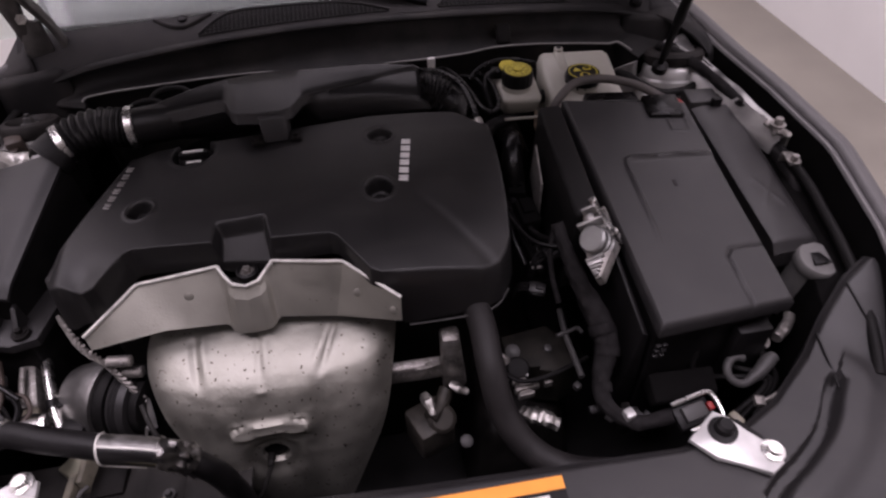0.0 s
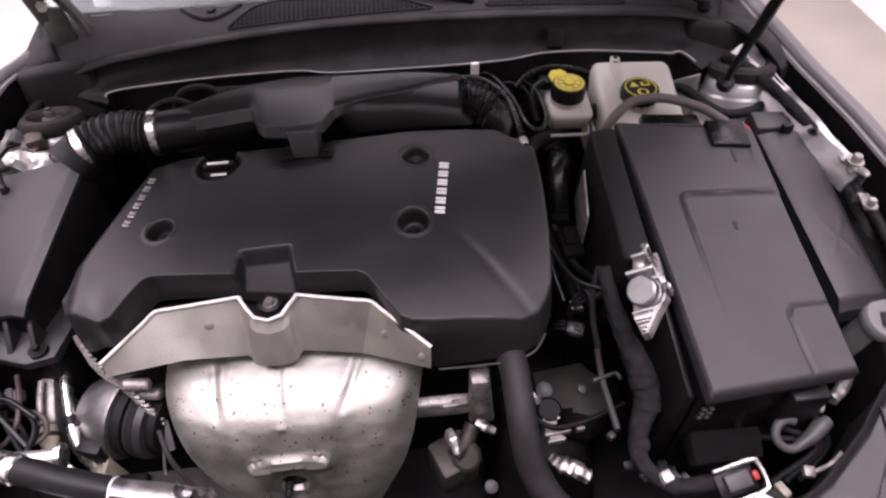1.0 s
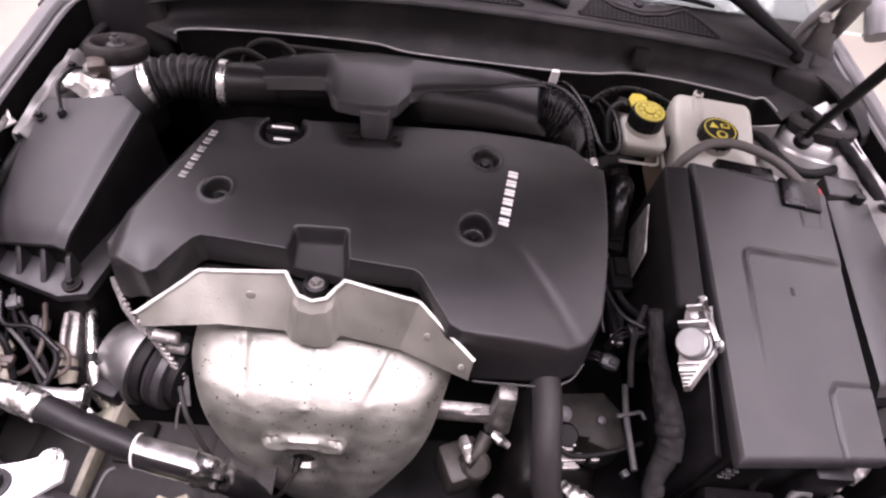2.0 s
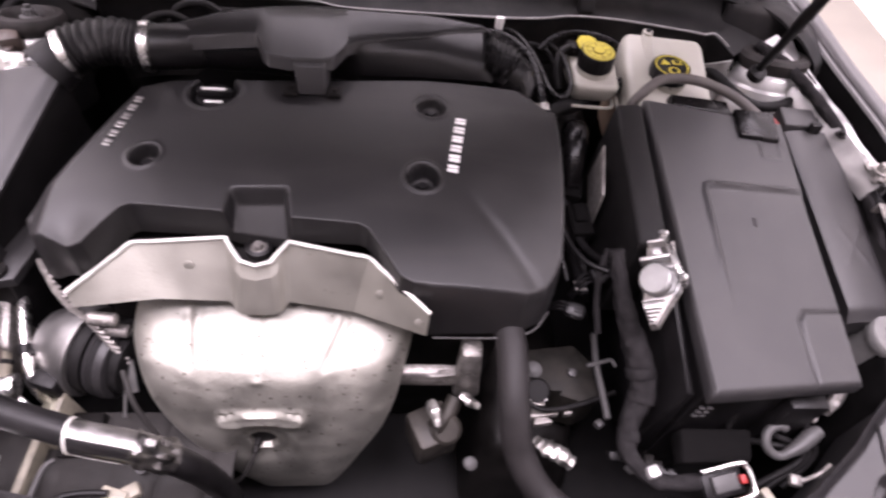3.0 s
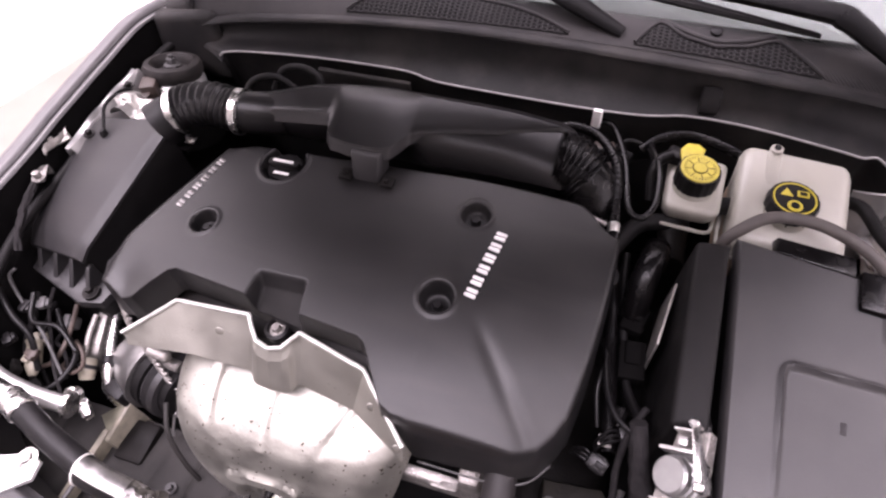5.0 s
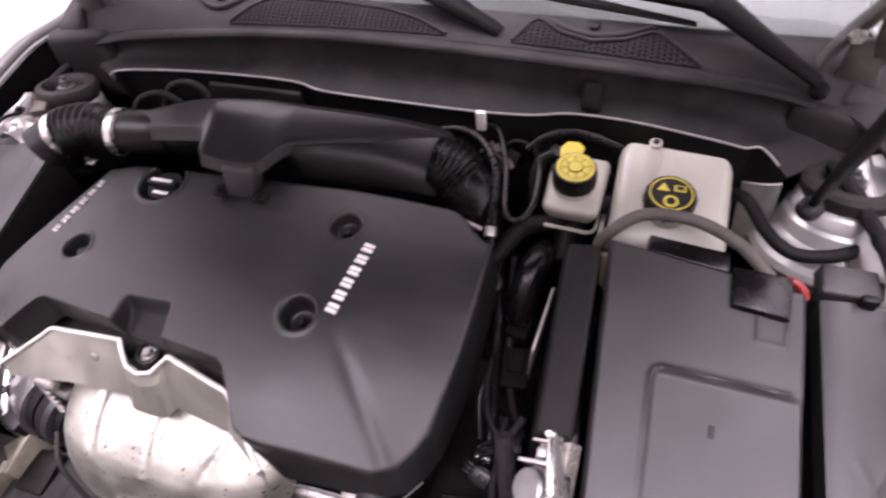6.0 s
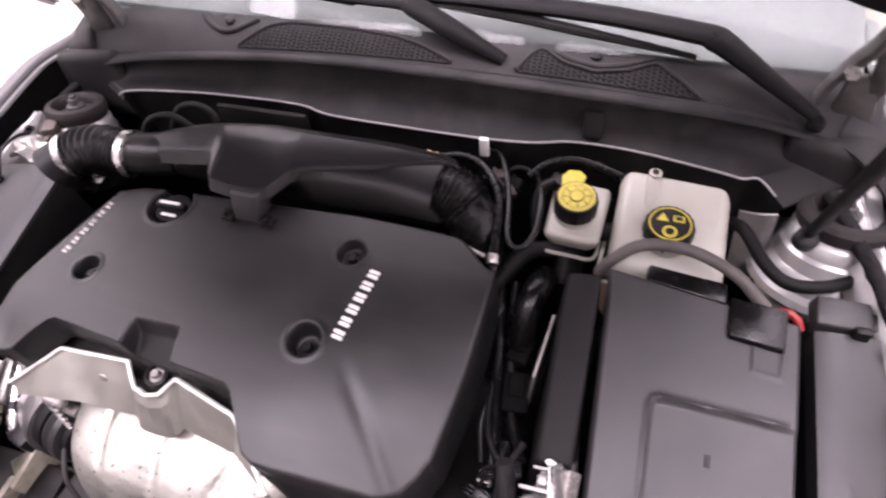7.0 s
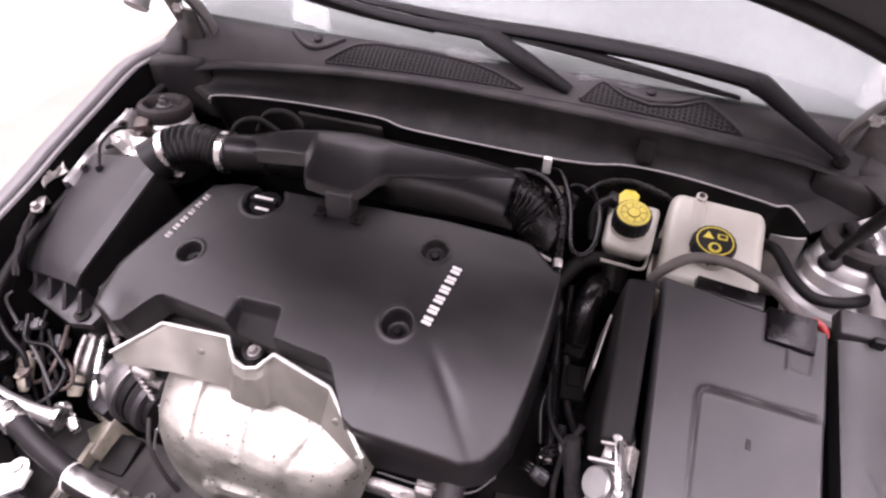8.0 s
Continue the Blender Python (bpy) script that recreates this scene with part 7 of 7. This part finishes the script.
def ground_strap():
    g = thing("ground_strap", "frayed bright braided ground strap", "strap", (-0.40, -0.10, 0.70))
    bm = B()
    for ph in (0.0, 2.1, 4.2):
        line = smooth_line([(-0.452, -0.052, 0.785), (-0.440, -0.070, 0.760), (-0.425, -0.086, 0.742), (-0.402, -0.100, 0.729), (-0.386, -0.112, 0.702), (-0.368, -0.126, 0.668)], 10)
        n = len(line)
        pts = [q + 0.0035 * Vector((math.cos(ph + 0.9 * i), 0.6 * math.sin(ph + 0.9 * i), math.sin(ph + 0.9 * i))) * min(1, i / 12 + 0.15) for i, q in enumerate(line)]
        tube(bm, pts, 0.0026, 1, 6, None, 1.0, 0.3)
    part("braid", bm, CASTING, g)
    bm = B()
    sheet(bm, [[Vector((-0.384 + 0.022 * u + 0.004 * v, -0.124 - 0.028 * v, 0.668 - 0.038 * v + 0.003 * math.sin(4 * u + 3 * v))) for u in np.linspace(0, 1, 6)] for v in np.linspace(0, 1, 8)], 0.0015, (0, 0.7, -0.7))
    tube(bm, [(-0.374, -0.150, 0.632), (-0.378, -0.162, 0.612), (-0.380, -0.172, 0.596)], 0.002, 4, 6)
    part("tag", bm, ALUBODY, g, "pale torn metal tag")


ground_strap()
for dz in (0.0, -0.028):
    bm = B()
    lathe(bm, [(0.0085, -0.014), (0.0085, 0.016), (0.006, 0.018)], (-0.385 + (0.006 if dz else 0), -0.100, 0.729 + dz), (1, -0.1, 0), 16)
    solid("pipe_stub", bm, CASTING, "short grey pipe stub beside the shield", "pipe", "pipe stubs")
hose("sensor_wire", [(-0.203, -0.216, 0.592), (-0.228, -0.240, 0.550), (-0.262, -0.236, 0.530), (-0.288, -0.228, 0.545), (-0.308, -0.218, 0.585), (-0.325, -0.206, 0.628), (-0.344, -0.184, 0.672), (-0.360, -0.150, 0.69)], 0.0034, "grey sensor wire round the shield", "wire", SHROUD)
hose("side_wire", [(-0.585, -0.075, 0.715), (-0.560, -0.100, 0.705), (-0.530, -0.118, 0.700), (-0.520, -0.142, 0.697), (-0.528, -0.175, 0.695), (-0.552, -0.190, 0.690), (-0.575, -0.18, 0.66)], 0.0040, "looping black wire below the filter box", "wire", BLACK)
hose("side_wire", [(-0.600, -0.050, 0.73), (-0.585, -0.085, 0.725), (-0.560, -0.120, 0.715), (-0.535, -0.155, 0.705), (-0.515, -0.180, 0.69)], 0.0026, "thin dark wire below the filter box", "wire", LOOM)
hose("side_wire", [(-0.575, -0.100, 0.69), (-0.560, -0.118, 0.704), (-0.545, -0.125, 0.702), (-0.535, -0.140, 0.688), (-0.538, -0.155, 0.67)], 0.003, "thin dark wire below the filter box", "wire", LOOM)
hose("side_wire", [(-0.630, -0.06, 0.72), (-0.618, -0.09, 0.71), (-0.615, -0.13, 0.69), (-0.60, -0.17, 0.65)], 0.0055, "black wire below the filter box", "wire", LOOM)
hose("side_wire", [(-0.610, -0.06, 0.70), (-0.598, -0.10, 0.70), (-0.590, -0.14, 0.68), (-0.57, -0.18, 0.63)], 0.0035, "black wire below the filter box", "wire", BLACK)
bm = B()
lathe(bm, [(0.009, -0.026), (0.011, -0.022), (0.011, 0.012), (0.008, 0.020), (0.005, 0.026)], (-0.580, -0.148, 0.700), (0.35, -0.8, -0.25), 12)
box(bm, (-0.586, -0.160, 0.706), (-0.574, -0.136, 0.714), 0.002)
solid("beige_plug", bm, BEIGE, "beige plug among the wires below the filter box", "connector")
hose("lower_wire", [(-0.412, -0.309, 0.700), (-0.408, -0.272, 0.700), (-0.399, -0.262, 0.700)], 0.003, "thin grey wire under the pipe", "wire", GREYPLUG, n=4)
hose("lower_wire", [(-0.403, -0.315, 0.680), (-0.391, -0.298, 0.680), (-0.370, -0.293, 0.680), (-0.341, -0.293, 0.680)], 0.004, "thin black wire under the pipe", "wire", BLACK, n=5)
bm = B()
box(bm, (-0.352, -0.300, 0.664), (-0.322, -0.286, 0.676), 0.002, Matrix.Rotation(-0.3, 4, "Z"))
box(bm, (-0.330, -0.296, 0.660), (-0.312, -0.280, 0.672), 0.002, Matrix.Rotation(0.5, 4, "Z"))
solid("beige_plug", bm, BEIGE, "beige plug under the pipe at the panel's edge", "connector")

# foil pad on the side apron
bm = B()
grid = [[Vector((-0.596 + 0.068 * u + 0.006 * math.sin(7 * v), 0.198 + 0.044 * v + 0.005 * math.sin(6 * u), 0.862 + 0.014 * noise.noise(Vector((u * 3, v * 3, 0))))) for u in np.linspace(0, 1, 14)] for v in np.linspace(0, 1, 10)]
sheet(bm, grid, 0.006)
solid("foil_pad", bm, FOIL, "crumpled foil pad beside the strut tower", "foil pad")
def fender_bracket(x, y, z, a):
    f = thing("fender_bracket", "small bright steel bracket with a bolt on the inner fender", "bracket", (x, y, z), "fender brackets")
    m = Matrix.Translation((x, y, z)) @ Matrix.Rotation(a, 4, "Z")
    bm = B()
    box(bm, (-0.008, -0.018, -0.003), (0.008, 0.016, 0.000), 0.001)
    box(bm, (-0.008, 0.013, -0.018), (0.008, 0.016, 0.0), 0.001)
    bmesh.ops.transform(bm, matrix=m, verts=bm.verts)
    part("plate", bm, CASTING, f)
    bm = B()
    bolt(bm, (0, -0.010, 0.0), 0.006, 0.009)
    bmesh.ops.transform(bm, matrix=m, verts=bm.verts)
    part("bolt", bm, CASTING, f)


for q in ((0.642, 0.100, 0.848, 0.3), (0.640, 0.020, 0.838, -0.2), (-0.640, 0.128, 0.858, -0.6), (-0.634, 0.070, 0.848, 0.5)):
    fender_bracket(*q)
bm = B()
grid = [[Vector((0.628 + 0.024 * u, 0.056 + 0.036 * v + 0.006 * math.sin(5 * u), 0.858 + 0.010 * noise.noise(Vector((u * 3, v * 3, 2))))) for u in np.linspace(0, 1, 8)] for v in np.linspace(0, 1, 8)]
sheet(bm, grid, 0.003)
bolt(bm, (0.640, 0.074, 0.862), 0.007, 0.010)
solid("torn_bracket", bm, CASTING, "bent bright bracket at the slot's end", "bracket")
bm = B()
grid = [[Vector((-0.664 + 0.030 * u, 0.100 + 0.050 * v + 0.010 * math.sin(4 * u), 0.862 + 0.012 * noise.noise(Vector((u * 3, v * 3, 6))))) for u in np.linspace(0, 1, 8)] for v in np.linspace(0, 1, 8)]
sheet(bm, grid, 0.003)
solid("torn_bracket", bm, CASTING, "bent bright bracket at the slot's end", "bracket")
bm = B()
box(bm, (-0.578, 0.250, 0.836), (-0.552, 0.278, 0.872), 0.004, Matrix.Rotation(0.4, 4, "Z"))
box(bm, (-0.572, 0.240, 0.840), (-0.556, 0.256, 0.862), 0.003)
solid("tower_plug", bm, COPPER, "brown plug on the strut tower", "connector")
hose("clipped_cable", [(-0.600, -0.045, 0.820), (-0.612, -0.02, 0.832), (-0.622, 0.015, 0.842), (-0.626, 0.05, 0.850)], 0.005, "dark clipped cable along the filter box", "wire", LOOM, n=12, rough=0.5)

hose("fender_loom", [(0.560, 0.350, 0.868), (0.572, 0.300, 0.876), (0.590, 0.250, 0.874), (0.608, 0.205, 0.866), (0.628, 0.150, 0.848), (0.642, 0.080, 0.826), (0.648, 0.0, 0.80), (0.648, -0.08, 0.76)], 0.0088, "thick black ribbed wiring loom along the inner fender", "wire", LOOM, rough=0.3)
hose("fender_wire", [(0.604, 0.350, 0.868), (0.614, 0.280, 0.868), (0.626, 0.220, 0.860), (0.640, 0.14, 0.846), (0.650, 0.04, 0.826)], 0.0034, "black wiring along the inner fender", "wire", BLACK)
hose("fender_wire", [(-0.640, 0.28, 0.850), (-0.650, 0.18, 0.838), (-0.668, 0.06, 0.815), (-0.680, -0.05, 0.79)], 0.008, "black wiring along the inner fender", "wire", LOOM)
bm = B()
hull(bm, [(0.243, 0.035, 0.76), (0.247, 0.035, 0.76), (0.258, 0.125, 0.78), (0.254, 0.125, 0.78), (0.247, 0.045, 0.826), (0.250, 0.045, 0.826), (0.260, 0.120, 0.846), (0.257, 0.120, 0.846)], 0.001)
solid("edge_shield", bm, CASTING, "thin pale grey metal edge beside the channel", "metal plate")


def front_bumper():
    f = thing("front_bumper", "dark grey front bumper below the radiator panel", "bumper", (0, -0.6, 0.2))
    grid = []
    for v in np.linspace(0, 1, 12):
        row = []
        for x in np.linspace(-0.70, 0.70, 48):
            y = -0.675 + 0.405 * min(abs(x), 0.655) ** 2.2 - 0.05 * math.sin(math.pi * min(1, v * 1.2)) + 0.12 * step(0.64, 0.70, abs(x))
            row.append(Vector((x, y, 0.655 + 0.06 * step(0.3, 0.66, abs(x)) - 0.46 * v)))
        grid.append(row)
    bm = B()
    sheet(bm, grid, 0.004, (0, 1, 0))
    part("skin", bm, PAINT, f)
    bm = B()
    for k in range(4):
        tube(bm, [(x, -0.735 + 0.405 * abs(x) ** 2.2, 0.42 - 0.03 * k) for x in np.linspace(-0.3, 0.3, 9)], 0.006, 3, 8)
    part("grille_bar", bm, BLACK, f)


front_bumper()



# ---- dark fittings in the gap beside the battery ----
def gap_box(x, y, z, sx, sy, sz, a):
    g = thing("relay_box", "small black relay box in the gap beside the engine", "relay box", (x, y, z - sz), "relay boxes")
    turn = Matrix.Rotation(a, 4, "Z") @ Matrix.Rotation(0.2, 4, "X")
    bm = B()
    box(bm, (x - sx, y - sy, z - sz), (x + sx, y + sy, z), 0.003, turn)
    part("body", bm, NEAR_BLACK, g)
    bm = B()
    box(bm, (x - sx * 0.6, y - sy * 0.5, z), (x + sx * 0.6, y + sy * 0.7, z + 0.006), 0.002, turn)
    part("lid", bm, NEAR_BLACK, g)


gap_box(0.229, 0.047, 0.780, 0.016, 0.024, 0.05, 0.1)
gap_box(0.225, 0.099, 0.790, 0.014, 0.018, 0.04, -0.2)
hose("gap_hose", [(0.173, 0.193, 0.810), (0.190, 0.135, 0.790), (0.201, 0.067, 0.770), (0.212, -0.000, 0.760), (0.222, -0.068, 0.750)], 0.0085, "black cable sleeve in the gap beside the engine cover", "hose", WET, rough=0.1)
hose("gap_hose", [(0.200, 0.182, 0.800), (0.206, 0.127, 0.780), (0.229, 0.018, 0.760), (0.253, -0.038, 0.780)], 0.0055, "thin black cable in the gap beside the engine cover", "hose", BLACK)
bm = B()
lathe(bm, [(0.012, 0), (0.014, 0.004), (0.014, 0.012), (0.009, 0.014), (0.008, 0.006), (0.003, 0.006)], (0.181, 0.137, 0.800), (0, -0.4, 1), 18)
solid("rubber_plug", bm, BLACK, "round black rubber plug in the gap", "plug")
for k in range(2):
    bm = B()
    box(bm, (0.216 - 0.009, -0.055 - 0.010 * k - 0.002, 0.760), (0.216 + 0.007, -0.055 - 0.010 * k + 0.002, 0.760 + 0.004), 0.001)
    solid("metal_tab", bm, CASTING, "small bright metal tab on a cable", "clip", "cable tabs")


def harness_plug(x, y, z, a, tilt, size):
    h = thing("harness_plug", "glossy black harness plug between cover and module", "connector", (x, y, z), "harness plugs")
    m = Matrix.Translation((x, y, z)) @ Matrix.Rotation(a, 4, "Z") @ Matrix.Rotation(tilt, 4, "X") @ Matrix.Scale(size, 4)
    bm = box(B(), (-0.016, -0.010, -0.010), (0.012, 0.010, 0.008), 0.003)
    box(bm, (-0.010, -0.0115, -0.006), (0.006, 0.0115, 0.003), 0.001)
    bmesh.ops.transform(bm, matrix=m, verts=bm.verts)
    part("body", bm, GLOSS, h)
    bm = box(B(), (-0.004, -0.004, 0.007), (0.008, 0.004, 0.0115), 0.0012)
    bmesh.ops.transform(bm, matrix=m, verts=bm.verts)
    part("latch", bm, BLACK, h)
    for k in (-1, 0, 1):
        bm = tube(B(), [(-0.014, 0.005 * k, 0.0), (-0.026, 0.006 * k, 0.002), (-0.036, 0.004 * k - 0.004, -0.008), (-0.040, 0.003 * k - 0.008, -0.030)], 0.0021, 5, 7)
        bmesh.ops.transform(bm, matrix=m, verts=bm.verts)
        part("wire", bm, BLACK, h)


harness_plug(0.243, -0.048, 0.772, 0.35, 0.2, 1.0)
harness_plug(0.226, -0.020, 0.745, 1.4, -0.3, 0.9)
harness_plug(0.216, -0.078, 0.728, -0.4, 0.4, 0.9)
hose("gap_hose", [(0.236, 0.190, 0.810), (0.232, 0.165, 0.826), (0.226, 0.140, 0.822), (0.222, 0.115, 0.800), (0.222, 0.095, 0.76)], 0.0175, "thick smooth black hose at the back of the gap", "hose", WET)
hose("gap_wire", [(0.200, 0.030, 0.775), (0.207, -0.010, 0.782), (0.222, -0.038, 0.785), (0.246, -0.056, 0.790)], 0.0034, "thin glossy black wire in the gap", "wire", GLOSS)
hose("gap_wire", [(0.252, -0.020, 0.79), (0.238, -0.050, 0.782), (0.232, -0.085, 0.762), (0.236, -0.115, 0.735)], 0.0042, "taped dark wire in the gap", "wire", LOOM, rough=0.2)
hose("gap_wire", [(0.190, 0.075, 0.760), (0.200, 0.040, 0.772), (0.196, 0.000, 0.765), (0.205, -0.040, 0.745)], 0.0030, "thin glossy black wire in the gap", "wire", GLOSS)

# ---- small dark wires over the gearbox and along the side ----
hose("gearbox_wire", [(0.141, -0.166, 0.660), (0.169, -0.186, 0.655), (0.221, -0.178, 0.650), (0.277, -0.159, 0.650)], 0.0036, "black wire lying over the gearbox", "wire", RUBBER)
hose("apron_wire", [(-0.618, -0.058, 0.790), (-0.622, -0.071, 0.785), (-0.608, -0.088, 0.760), (-0.560, -0.122, 0.730), (-0.523, -0.158, 0.700)], 0.0026, "thin grey wire down the inner apron", "wire", GREYPLUG)
hose("apron_wire", [(-0.631, -0.090, 0.780), (-0.599, -0.115, 0.760), (-0.570, -0.131, 0.740), (-0.561, -0.162, 0.700)], 0.0045, "black wire down the inner apron", "wire", BLACK)
hose("apron_wire", [(-0.585, -0.078, 0.770), (-0.576, -0.111, 0.750), (-0.551, -0.104, 0.730), (-0.517, -0.124, 0.710)], 0.0035, "black wire down the inner apron", "wire", GLOSS)
bm = B()
box(bm, (-0.606, -0.102, 0.747), (-0.588, -0.090, 0.757), 0.002, Matrix.Rotation(0.00, 4, "Z"))
box(bm, (-0.601, -0.105, 0.751), (-0.592, -0.087, 0.759), 0.001, Matrix.Rotation(0.00, 4, "Z"))
solid("apron_plug", bm, BLACK, "small black wiring plug beside the inner apron", "connector", "apron plugs")
bm = B()
box(bm, (-0.579, -0.092, 0.752), (-0.561, -0.080, 0.762), 0.002, Matrix.Rotation(0.50, 4, "Z"))
box(bm, (-0.574, -0.095, 0.756), (-0.565, -0.077, 0.764), 0.001, Matrix.Rotation(0.50, 4, "Z"))
solid("apron_plug", bm, GREYPLUG, "small grey wiring plug beside the inner apron", "connector", "apron plugs")
bm = B()
box(bm, (-0.604, -0.149, 0.737), (-0.586, -0.137, 0.747), 0.002, Matrix.Rotation(1.00, 4, "Z"))
box(bm, (-0.599, -0.152, 0.741), (-0.590, -0.134, 0.749), 0.001, Matrix.Rotation(1.00, 4, "Z"))
solid("apron_plug", bm, BLACK, "small black wiring plug beside the inner apron", "connector", "apron plugs")
bm = B()
box(bm, (-0.574, -0.155, 0.717), (-0.556, -0.143, 0.727), 0.002, Matrix.Rotation(1.50, 4, "Z"))
box(bm, (-0.569, -0.158, 0.721), (-0.560, -0.140, 0.729), 0.001, Matrix.Rotation(1.50, 4, "Z"))
solid("apron_plug", bm, COPPER, "small brown wiring plug beside the inner apron", "connector", "apron plugs")
